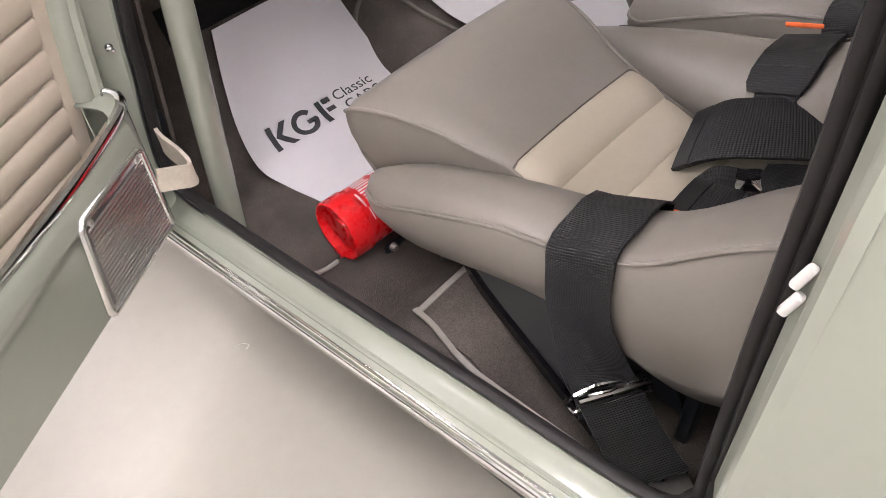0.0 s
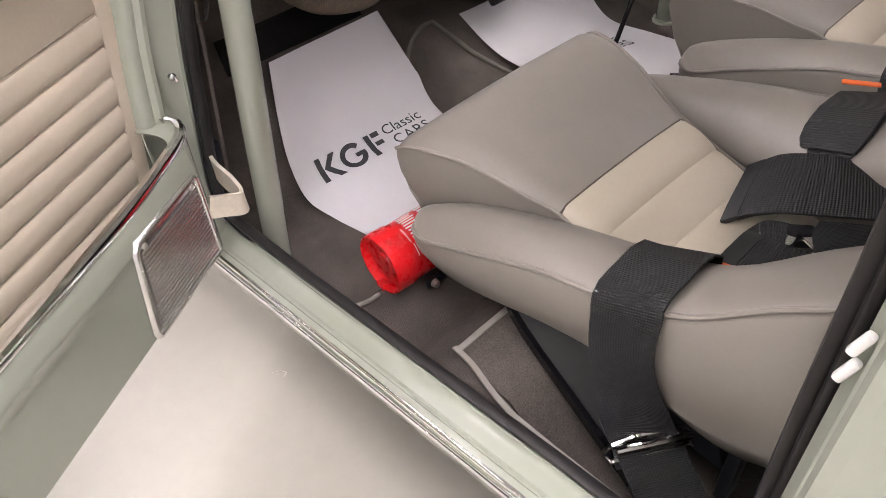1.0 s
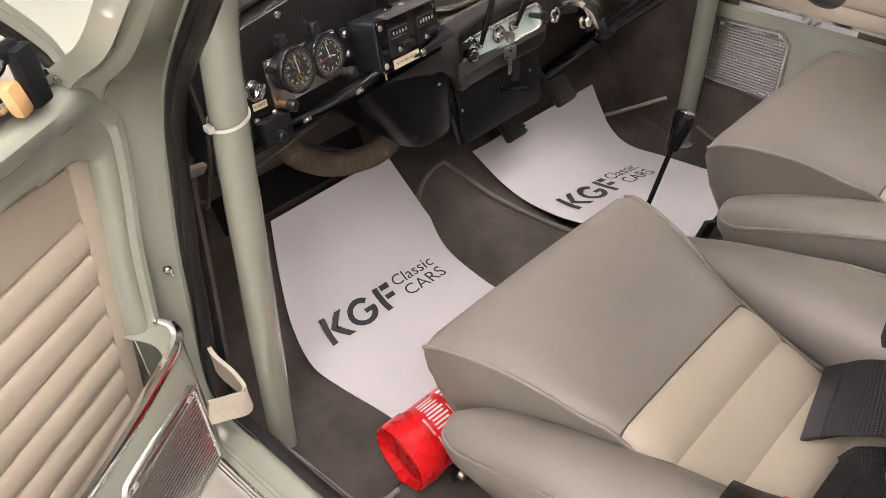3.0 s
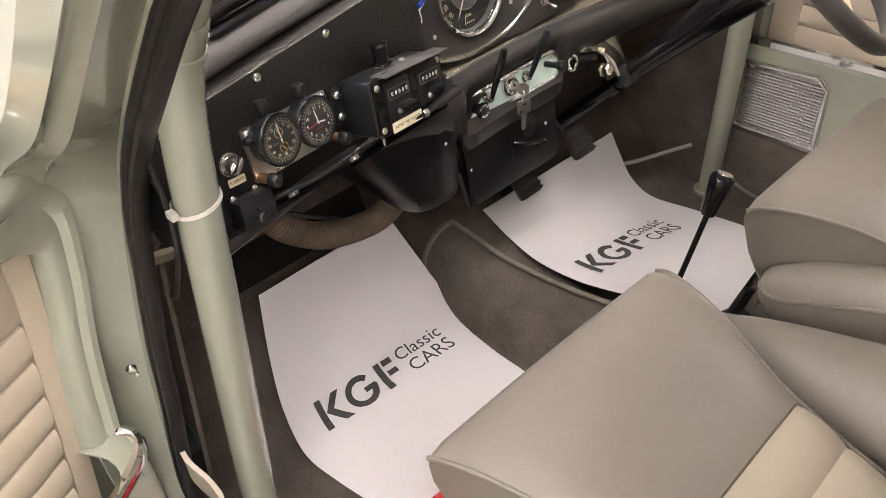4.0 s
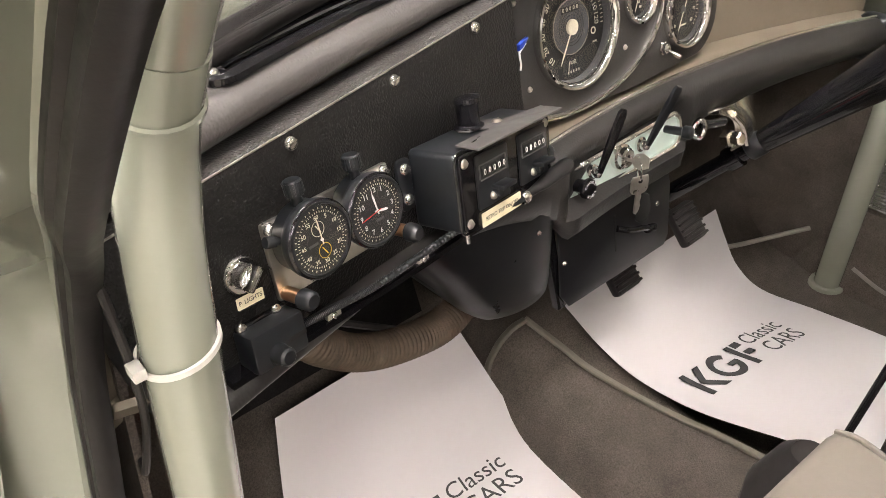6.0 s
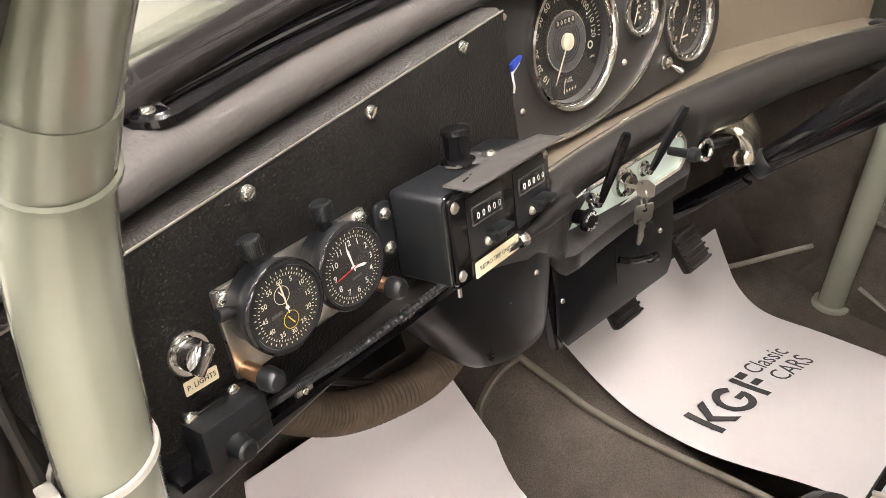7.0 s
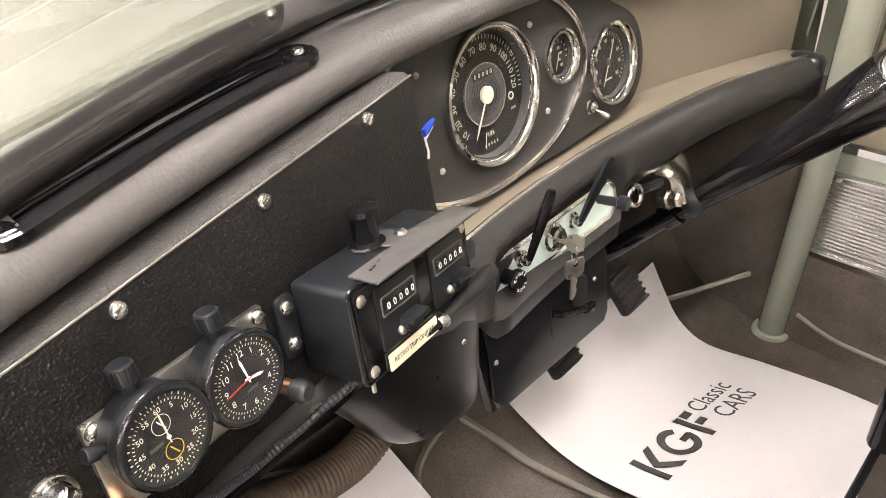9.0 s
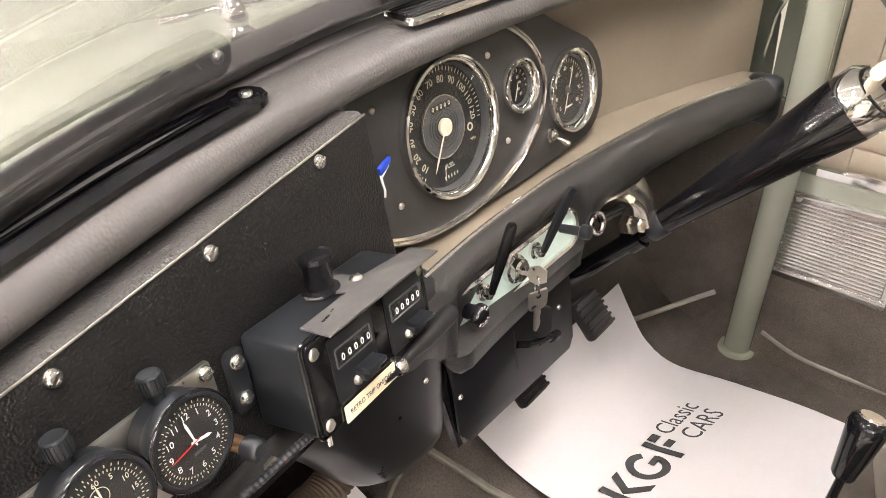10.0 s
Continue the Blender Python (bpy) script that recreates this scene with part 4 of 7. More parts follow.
def carpets():
    nx, rows = 44, []
    ys = [0.36 - 0.02 * i for i in range(24)] + [-0.13 - 0.03 * i for i in range(48)]
    for y in ys:
        hw, top = tun(y)
        row = []
        for i in range(nx + 1):
            x = -0.640 + 1.28 * i / nx
            z = floor_z(x, y)
            if abs(x) < hw + 0.05:
                s = max(0.0, min(1.0, (hw + 0.05 - abs(x)) / 0.075))
                z = max(z, z + (top - z) * (s * s * (3 - 2 * s)))
            row.append((x, y, z + 0.0015 * noise.noise(V(x * 9, y * 9, 0))))
        rows.append(row)
    tagged(part("floor_carpet", thicken(loft(rows), 0.004), CARPET, None, "", 60), "charcoal fitted carpet over the footwells and tunnel", "carpet", kind="structure")
    # black sheet high on the passenger's toe board
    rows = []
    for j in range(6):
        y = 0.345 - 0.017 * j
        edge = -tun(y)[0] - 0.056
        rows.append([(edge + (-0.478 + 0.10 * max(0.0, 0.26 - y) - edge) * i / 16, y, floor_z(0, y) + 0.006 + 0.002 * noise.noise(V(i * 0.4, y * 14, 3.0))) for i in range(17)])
    tagged(part("toe_board_sheet", thicken(loft(rows), 0.003), TOE_BLACK, None, "", 60), "black sheet on the toe board under the dash", "floor lining", kind="structure")
    # carpet on the footwell sides and behind the dash
    for s, nm in ((-1, "near"), (1, "far")):
        rows = []
        for y in ([-0.016, 0.02, 0.05] if s > 0 else []) + [0.074 + 0.03 * i for i in range(11)]:
            k = max(0.0, y - 0.074) / 0.30
            rows.append([(s * (0.632 - 0.10 * (z - 0.14) - 0.012 * math.sin(k * 3.0)), y, z) for z in (0.14, 0.25, 0.4, 0.55, 0.68 if s < 0 else 0.62)])
        tagged(part("side_carpet", thicken(loft(rows), 0.006), CARPET_B), "brown-grey carpet lining the side of the footwell", "carpet", kind="structure")
        ed = [(s * 0.612, 0.150, 0.160), (s * 0.610, 0.100, 0.156), (s * 0.610, 0.06, 0.156)]
        if s > 0:
            continue
        tagged(part("carpet_binding", tube(ed, 0.004, 8, 4), BINDING), "grey vinyl binding along a carpet edge", "carpet binding")
    # raised carpet piece under the near seat with bound edges
    def patch(pts, nm, lab, mat):
        return tagged(part(nm, thicken(loft(pts), 0.005), mat), lab, "carpet")
    rows = []
    for j in range(9):
        y = -0.425 - 0.055 * j
        rows.append([(x, y, floor_z(x, y) + 0.009) for x in [-0.575 + 0.03 * i + (0.0 if j else 0.012 * (i == 0)) for i in range(13)]])
    patch(rows, "seat_carpet", "dark grey carpet piece with a pale bound edge, under the seat", CARPET)
    z1 = floor_z(0, -0.425) + 0.010
    tagged(part("carpet_binding", sweep(smooth_path([(-0.19, -0.420, z1), (-0.40, -0.421, z1), (-0.50, -0.422, z1), (-0.563, -0.424, z1)], 5), [(-0.006, -0.002), (-0.006, 0.002), (0.003, 0.002), (0.003, -0.002)]), BINDING), "grey vinyl binding along a carpet edge", "carpet binding")
    tagged(part("carpet_binding", sweep(smooth_path([(-0.563, -0.418, z1), (-0.570, -0.46, z1 + 0.006), (-0.588, -0.53, z1 + 0.006), (-0.592, -0.60, z1 + 0.004), (-0.590, -0.86, z1 + 0.004)], 5), [(-0.003, -0.002), (-0.003, 0.002), (0.005, 0.002), (0.005, -0.002)]), BINDING), "grey vinyl binding along a carpet edge", "carpet binding")
    # footwell carpet piece along the near sill, bound at its front and side
    rows = []
    for j in range(10):
        y = 0.03 - 0.024 * j
        rows.append([(-0.618 + 0.02 * i, y, 0.155 + 0.028 * max(0, 1 - i / 2.0) ** 2) for i in range(15)])
    patch(rows, "footwell_carpet", "charcoal carpet piece in the footwell with a pale bound edge", CARPET)
    tagged(part("carpet_binding", tube([(-0.615, 0.015, 0.186), (-0.600, -0.035, 0.172), (-0.592, -0.10, 0.164), (-0.585, -0.160, 0.160), (-0.572, -0.182, 0.159), (-0.550, -0.190, 0.158), (-0.525, -0.190, 0.156)], 0.0042, 8, 6), BINDING), "grey vinyl binding along a carpet edge", "carpet binding")
    # tunnel carpet edges
    for s in (-1, 1):
        pts = [(-0.048, 0.171, 0.345), (-0.075, 0.172, 0.343), (-0.100, 0.176, 0.320), (-0.116, 0.176, 0.284), (-0.122, 0.155, 0.245), (-0.127, 0.11, 0.200), (-0.131, 0.05, 0.165), (-0.131, -0.05, 0.158), (-0.131, -0.2, 0.157)] if s < 0 else [(-0.046, 0.172, 0.346), (-0.024, 0.122, 0.313), (-0.009, 0.082, 0.289), (0.022, 0.020, 0.258), (0.045, -0.040, 0.243), (0.058, -0.10, 0.242), (0.066, -0.17, 0.242), (0.075, -0.26, 0.242)]
        tagged(part("carpet_binding", sweep(smooth_path(pts, 6), [(-0.0048, -0.003), (-0.0048, 0.001), (-0.003, 0.0028), (0.003, 0.0028), (0.0048, 0.001), (0.0048, -0.003)]), BIND_DARK), "grey vinyl binding along a carpet edge", "carpet binding")
    # far footwell: bound edge where side carpet meets floor
    tagged(part("carpet_binding", tube([(0.445, 0.160, 0.225), (0.50, 0.135, 0.222), (0.56, 0.092, 0.236), (0.597, 0.061, 0.2474)], 0.0045, 8, 5), BINDING), "grey vinyl binding along a carpet edge", "carpet binding")
    tagged(part("carpet_binding", tube([(0.595, -0.030, 0.205), (0.590, -0.09, 0.188), (0.592, -0.16, 0.182), (0.596, -0.30, 0.180)], 0.0035, 8, 5), BINDING), "grey vinyl binding along a carpet edge", "carpet binding")
    sr = [[(x, y, z) for x, z in ((0.585 + o, 0.15), (0.592 + o, 0.185), (0.600 + o, 0.26), (0.606 + o, 0.310), (0.64 + o, 0.318))] for y, o in ((0.12, 0.05), (0.05, 0.022), (-0.03, 0.006), (-0.2, 0.0), (-0.5, 0.0), (-0.95, 0.0))]
    tagged(part("sill_carpet", thicken(loft(sr), 0.003), CARPET_B), "brown-grey carpet over the inner sill", "carpet", kind="structure")
    sl = [[V(-0.575, y, 0.15), LS(y, 0.100, 0.185), LS(y, 0.088, 0.24), LS(y, 0.080, 0.274)] for y in (0.05, -0.2, -0.5, -0.95)]
    tagged(part("sill_carpet", thicken(loft(sl), 0.002), CARPET_B), "brown-grey carpet over the inner sill", "carpet", kind="structure")


def roll_cage():
    c = thing("roll_cage", "grey-green painted tubular roll cage with bolted sleeves", "roll cage")
    for s, tie in ((-1, True), (1, False)):
        low = [(s * 0.594, 0.004, 0.152), (s * 0.583, -0.003, 0.36), (s * 0.570, -0.010, 0.56), (s * 0.556, -0.014, 0.744), (s * 0.548, -0.014, 0.82), (s * 0.540, -0.022, 0.880), (s * 0.533, -0.040, 0.925)]
        lg = part("leg", tube(low, 0.0225, 20, 6), PAINT, c)
        if tie:
            part("sleeve_edge", lathe([(0.0222, -0.001), (0.0236, 0.0), (0.0236, 0.0025), (0.0222, 0.004)], 24, axes((s * 0.5375, -0.0270, 0.893), (1, 0, 0), (0, 0.93, 0.37))), PAINT, lg)
        up = [(s * 0.533, -0.040, 0.925), (s * 0.527, -0.075, 0.975), (s * 0.521, -0.15, 1.05), (s * 0.512, -0.27, 1.155), (s * 0.50, -0.36, 1.215), (s * 0.48, -0.50, 1.235), (s * 0.47, -0.85, 1.24)]
        part("upper_tube", tube(up, 0.0215, 20, 6), PAINT, c)
        part("foot_plate", lathe([(0, 0.003), (0.030, 0.003), (0.032, 0.0), (0.032, -0.004)], 20, T((s * 0.594, 0.004, 0.155))), PAINT, c)
    part("hoop", tube([(-0.47, -0.85, 1.24), (-0.50, -0.90, 1.2), (-0.53, -0.93, 0.9), (-0.545, -0.95, 0.17)], 0.0215, 16, 6), PAINT, c)
    part("hoop", tube([(0.47, -0.85, 1.24), (0.50, -0.90, 1.2), (0.53, -0.93, 0.9), (0.545, -0.95, 0.17)], 0.0215, 16, 6), PAINT, c)
    part("cross_bar", tube([(-0.47, -0.86, 1.24), (0.47, -0.86, 1.24)], 0.0215, 16, 2), PAINT, c)
    ct = thing("cable_tie", "pale cable tie round the cage tube", "cable tie")
    ring = [(-0.557 + 0.0245 * math.cos(a), -0.014 + 0.0245 * math.sin(a), 0.744 + 0.004 * math.cos(a)) for a in [2 * math.pi * i / 28 for i in range(28)]]
    part("band", sweep(ring, [(-0.0011, -0.0019), (-0.0011, 0.0019), (0.0011, 0.0019), (0.0011, -0.0019)], loop=True), CABLE_TIE, ct)
    part("head", box(0.008, 0.012, 0.008, 0.001, c=(-0.584, -0.018, 0.744)), CABLE_TIE, ct)
    wire = thing("cable", "thin black cable running behind the cage tube", "cable")
    part("wire", tube([(-0.575, 0.03, 0.86), (-0.583, 0.0, 0.80), (-0.584, -0.010, 0.744), (-0.585, 0.0, 0.69), (-0.59, 0.03, 0.62), (-0.585, 0.06, 0.60)], 0.0028, 8, 6), RUBBER, wire)


# ---------------------------------------------------------------- seats and harness
def bolster_sections(s, shift):
    """Cross sections of a side bolster; s = -1 near the sill, +1 near the tunnel. Local: seat centre x = 0, floor z = 0."""
    data = [(-0.030, 0.236, 0.222, 0.172, 0.158, 0.140), (-0.040, 0.252, 0.200, 0.188, 0.158, 0.120), (-0.07, 0.260, 0.176, 0.204, 0.160, 0.098), (-0.13, 0.264, 0.160, 0.228, 0.189, 0.094), (-0.20, 0.264, 0.150, 0.250, 0.219, 0.106), (-0.29, 0.262, 0.138, 0.272, 0.254, 0.126),
            (-0.385, 0.260, 0.126, 0.289, 0.277, 0.136), (-0.475, 0.258, 0.116, 0.322, 0.314, 0.112), (-0.555, 0.256, 0.106, 0.394, 0.386, 0.104), (-0.63, 0.254, 0.098, 0.458, 0.448, 0.140), (-0.70, 0.250, 0.095, 0.54, 0.525, 0.190)]
    rows, pipe = [], []
    for y, xo, xi, zt, zp, zb in data:
        w = xo - xi
        sec = [(xo - 0.034, zb), (xo - 0.012, zb + (zp - zb) * 0.18), (xo, zb + (zp - zb) * 0.55), (xo + 0.001, zp - 0.012), (xo - 0.002, zp), (xo - w * 0.10, zp + (zt - zp) * 0.62), (xo - w * 0.30, zt - 0.002), (xo - w * 0.52, zt), (xo - w * 0.75, zt - 0.010), (xi + 0.004, zt - 0.035), (xi, zt - 0.075), (xi + 0.01, zb + 0.01)]
        rows.append([(s * x + shift, y, z) for x, z in sec])
        pipe.append((s * (xo - 0.0005) + shift, y, zp + 0.001))
    return rows, pipe


def bucket_seat(m, lab, shift=0.02):
    st = thing("bucket_seat", lab, "car seat", m, "front seats")

    def top(u, y):
        prof = [(0.02, 0.262), (0.008, 0.279), (-0.012, 0.289), (-0.05, 0.294), (-0.10, 0.291), (-0.235, 0.254), (-0.36, 0.210), (-0.50, 0.188), (-0.66, 0.19)]
        z = prof[-1][1]
        for (ya, za), (yb, zb) in zip(prof, prof[1:]):
            if yb <= y <= ya:
                k = (ya - y) / (ya - yb)
                z = za + (zb - za) * (k * k * (3 - 2 * k) * 0.5 + k * 0.5)
                break
        z += 0.006 * (1 - u * u)
        return z - 0.008 * max(0, abs(u) - 0.9) / 0.1 + 0.012 * (u + 1) / 2 * max(0.0, 1 + min(0, y) / 0.2) - 0.012 * max(0.0, 1 + min(0, y) / 0.2) * (1 - u) / 2

    def edge(u, y):
        k = min(1.0, max(0.0, -y / 0.235))
        l, r = -0.2190 + 0.060 * k, 0.185 - 0.054 * k
        return l + (r - l) * (u + 1) / 2

    def skew(u, y):
        return y + (-0.013 * u) * max(0.0, 1 + min(0, y) / 0.2)
    us = [-1, -0.975, -0.9, -0.75, -0.5, -0.25, 0, 0.25, 0.5, 0.75, 0.9, 0.975, 1]
    ys = [0.008, 0.002, -0.008, -0.022, -0.045, -0.075, -0.11, -0.15, -0.19, -0.233, -0.237, -0.2385]
    rows = [[(edge(u, 0) * 0.93, skew(u, -0.035), 0.130) for u in us], [(edge(u, 0) * 0.975, skew(u, -0.006), 0.185) for u in us], [(edge(u, 0) * 0.995, skew(u, 0.010), 0.240) for u in us]]
    rows += [[(edge(u, y), skew(u, y), top(u, y) - (0.003 if y < -0.2345 else 0.0)) for u in us] for y in ys]
    part("cushion_front", loft(rows), VINYL, st, "smooth grey vinyl cushion front", 70)
    for s in (-1, 1):
        side = [[(edge(s, 0) * 0.93, skew(s, -0.035), 0.130), (edge(s, 0) * 0.975, skew(s, -0.006), 0.185), (edge(s, 0) * 0.995, skew(s, 0.010), 0.240), (edge(s, 0.008), skew(s, 0.008), top(s, 0.008))]]
        for y in ys[1:] + [-0.30, -0.40]:
            x = edge(s, y)
            side.append([(x * 0.90, skew(s, y) - 0.03, 0.128), (x * 0.95, skew(s, y) - 0.01, 0.175), (x + s * 0.001, skew(s, y), top(s, y) - 0.040), (x, skew(s, y), top(s, y))])
        part("cushion_side", loft(side), VINYL, st, "", 70)
        pp = [(edge(s, y) + s * 0.0008, skew(s, y), top(s, y) + 0.001) for y in [0.008, -0.010, -0.04, -0.08, -0.13, -0.19, -0.234, -0.32, -0.42, -0.55]]
        part("piping", tube(pp, 0.0030, 8, 4), VINYL, st)
    # pleated middle
    y = -0.235
    for wid in (0.063, 0.064, 0.064, 0.064, 0.064, 0.064):
        rows = []
        for i in range(11):
            a = i / 10
            yy = y - wid * a
            rows.append([(edge(u, yy), yy, top(u, yy) - 0.0012 + 0.0055 * math.sin(math.pi * a) ** 0.45 - 0.004 * max(0, abs(u) - 0.93) / 0.07) for u in us])
        part("pleat", loft(rows), CREAM, st, "cream vinyl pleat", 70)
        y -= wid
    part("seam", tube([(edge(u, -0.2348), -0.2348, top(u, -0.2348) - 0.0004) for u in us], 0.0013, 6, 2), SEAM, st)
    # side bolsters
    for s in (-1, 1):
        rows, pipe = bolster_sections(s, shift if s > 0 else 0.0)
        cols = [smooth_path(c, 4) for c in zip(*rows)]
        part("bolster", loft([list(r) for r in zip(*cols)], closed=True, caps=True), VINYL, st, "grey vinyl side bolster", 75)
        part("piping", tube(pipe, 0.0034, 8, 5), VINYL, st)
    # backrest
    br = []
    for k in range(9):
        t = k / 8
        yb, zb = -0.73 - 0.08 * t - 0.20 * t * t, 0.19 + 0.62 * t
        br.append([(x * (0.20 - 0.02 * t), yb - 0.03 * (1 - abs(x) ** 2), zb) for x in (-1, -0.9, -0.6, -0.3, 0, 0.3, 0.6, 0.9, 1)])
    part("backrest", thicken(loft(br), 0.06), VINYL, st, "", 70)
    # black steel subframe
    for s in (-1, 1):
        part("side_rail", sweep(smooth_path([(s * 0.190, -0.17, 0.112), (s * 0.225, -0.215, 0.090), (s * 0.262, -0.36, 0.052), (s * 0.292, -0.480, 0.026)], 4), [(-0.004, -0.009), (-0.004, 0.009), (0.004, 0.009), (0.004, -0.009)]), BLACK_GLOSS if s < 0 else BLACK, st, "black steel seat rail")
        part("side_plate", outline([(-0.10, 0.105), (-0.16, 0.125), (-0.52, 0.120), (-0.55, 0.03), (-0.36, 0.045)], 0.003, axes((s * 0.200, 0, 0), (0, 1, 0), (0, 0, 1))), BLACK, st)
    path = [(-0.186, -0.165, 0.114), (-0.222, -0.212, 0.092), (-0.259, -0.358, 0.054), (-0.286, -0.466, 0.030)]
    # skirt in dial black: its colour stands in for shadow below the cushion
    part("side_skirt", thicken(loft([[p, (-0.225, p[1], 0.5 * p[2] + 0.07), (-0.20, p[1], 0.135)] for p in path]), 0.002), DIAL, st, "side skirt coloured black for the shadow under the seat")
    part("cross_tube", tube([(-0.20, -0.10, 0.10), (0.20, -0.10, 0.10)], 0.011, 10, 2), BLACK, st)
    part("base_pan", box(0.38, 0.50, 0.02, 0.006, c=(0, -0.36, 0.118)), BLACK, st)
    for s in (-1, 1):
        part("front_leg", box(0.03, 0.018, 0.152, 0.003, c=(s * 0.15, -0.10, 0.032)), BLACK, st)
        part("rear_leg", box(0.03, 0.018, 0.15, 0.003, c=(s * 0.19, -0.56, 0.035)), BLACK, st)
    part("pivot_bolt", lathe([(0, 0.016), (0.008, 0.014), (0.011, 0.0)], 12, axes((-0.252, -0.43, 0.078), (0, -1, 0), (0, 0, 1))), BLACK, st)
    return st


def harness(m):
    """Four-point harness left over the near seat. Places are in the world's frame for the near seat."""
    h = thing("harness", "black webbing rally harness lying over the seat, with padded sleeves", "seat harness", m)
    seat = V(-0.253, -0.236, 0.188)

    def skin(side, shift, n, y, off):
        """A point off the bolster's skin: n counts round its section, y runs along it."""
        rows, _ = bolster_sections(side, shift)
        k = int(n)
        for a, b in zip(rows, rows[1:]):
            if b[0][1] <= y <= a[0][1]:
                f = (y - a[0][1]) / (b[0][1] - a[0][1])
                sec = [V(p).lerp(V(q), f) for p, q in zip(a, b)]
                p = sec[k].lerp(sec[min(k + 1, 11)], n - k)
                mid = (sec[1] + sec[6] + sec[9]) / 3
                return p + seat + (p - mid).normalized() * off
    rows = [[skin(-1, 0.0, n, y - 0.002 - 0.0435 * u, 0.0060) for u in (-1, -0.75, -0.5, -0.25, 0, 0.25, 0.5, 0.75, 1)] for n, y in ((9.35, -0.399), (9, -0.400), (8.5, -0.402), (8, -0.404), (7.5, -0.405), (7, -0.406), (6.5, -0.407), (6, -0.408), (5.5, -0.408), (5, -0.409), (4.5, -0.410), (4, -0.411), (3.5, -0.412), (3, -0.413))]
    down = [(rows[-1][4], (0.05, -1, 0.2)), ((-0.5225, -0.655, 0.418), (0.05, -1, 0.2)), ((-0.522, -0.666, 0.370), (0.2, -1, 0.1)), ((-0.516, -0.684, 0.312), (0.55, -0.85, 0.02)), ((-0.508, -0.702, 0.258), (0.8, -0.6, 0)), ((-0.512, -0.715, 0.226), (0.86, -0.52, 0))]
    D, A = smooth_path([p for p, a in down], 6), smooth_path([a for p, a in down], 6)
    for p, a in zip(D[2:], A[2:]):
        rows.append([p + a.normalized() * (0.0430 * u) for u in (-1, -0.75, -0.5, -0.25, 0, 0.25, 0.5, 0.75, 1)])
    part("lap_strap", band(rows, 0.003), WEB, h, "black woven lap strap", 60)
    ac = V(0.86, -0.52, 0)
    tail = [((-0.496, -0.668, 0.268), 0.040), ((-0.503, -0.690, 0.257), 0.042), ((-0.508, -0.717, 0.236), 0.043), ((-0.518, -0.749, 0.211), 0.043), ((-0.53, -0.782, 0.197), 0.043), ((-0.539, -0.809, 0.191), 0.043)]
    part("tail_strap", band(spread([(tuple(V(p) - ac * w), tuple(V(p) + ac * w)) for p, w in tail], 6, 0.001), 0.005), WEB, h, "", 60)
    part("tail_seam", band(spread([(tuple(V(p) - ac * 0.0425), tuple(V(p) + ac * 0.0425)) for p in ((-0.5015, -0.684, 0.2625), (-0.5035, -0.691, 0.2590))], 3, 0.001), 0.003), WEB_HEM, h)
    adj = part("adjuster", sweep([(-0.553, -0.674, 0.251), (-0.545, -0.68, 0.263), (-0.522, -0.692, 0.269), (-0.497, -0.709, 0.270), (-0.467, -0.725, 0.266), (-0.455, -0.733, 0.254), (-0.46, -0.742, 0.240), (-0.482, -0.729, 0.241), (-0.532, -0.699, 0.240), (-0.554, -0.685, 0.239)], circle(0.0044, 8), loop=True), CHROME, h, "bright steel strap adjuster")
    part("adjuster_bar", tube([(-0.547, -0.689, 0.258), (-0.462, -0.741, 0.258)], 0.0050, 8, 2), CHROME, adj)
    part("adjuster_tooth", tube([(-0.532, -0.693, 0.261), (-0.51, -0.711, 0.265), (-0.494, -0.715, 0.261), (-0.474, -0.729, 0.265)], 0.0026, 8, 2), CHROME, adj)
    part("anchor_plate", outline([(-0.035, -0.02), (0.035, -0.02), (0.030, 0.03), (0.014, 0.055), (-0.014, 0.055), (-0.030, 0.03)], 0.004, axes((-0.539, -0.827, 0.182), (0.86, -0.52, 0), (-0.442, -0.777, 0.036)), 0.001), STEEL, h, "bare steel anchor plate")
    part("anchor_bolt", lathe([(0, 0.012), (0.006, 0.012), (0.009, 0.008), (0.010, 0.0)], 6, axes((-0.551, -0.845, 0.186), (1, 0, 0), (0, 1, 0))), BLACK, h)

    def sleeve(name, pairs, crown, thick, hem, lab):
        """A padded sleeve between two edges, hemmed at its open end by a rolled welt."""
        rows = spread(pairs, 6, crown)
        sl = part(name, band(rows, thick), WEB_PAD, h, lab, 60)
        if hem:
            up = V(0, 0, 0.0022)
            d = (rows[0][4] - rows[3][4]).normalized()
            cuff = [[q + up * 0.6 + d * e for q in rows[0]] for e in (0.020, 0.012, 0.0, -0.003)]
            part("cuff", band(cuff, thick), WEB_HEM, sl, "smooth hemmed cuff", 60)
            part("cuff_welt", tube([q - d * 0.002 + up * 1.6 for q in rows[0]], 0.0038, 8, 2), WEB_HEM, sl, "rolled welt")
        return sl
    sleeve("shoulder_sleeve", [((-0.243, -0.636, 0.413), (-0.150, -0.617, 0.440)), ((-0.232, -0.655, 0.426), (-0.143, -0.634, 0.455)), ((-0.215, -0.682, 0.434), (-0.132, -0.656, 0.462)), ((-0.188, -0.724, 0.437), (-0.112, -0.687, 0.464)), ((-0.160, -0.765, 0.438), (-0.086, -0.722, 0.464)), ((-0.118, -0.822, 0.440), (-0.046, -0.776, 0.466)), ((-0.080, -0.875, 0.444), (-0.008, -0.83, 0.47))], 0.006, 0.010, True, "wide padded black sleeve")
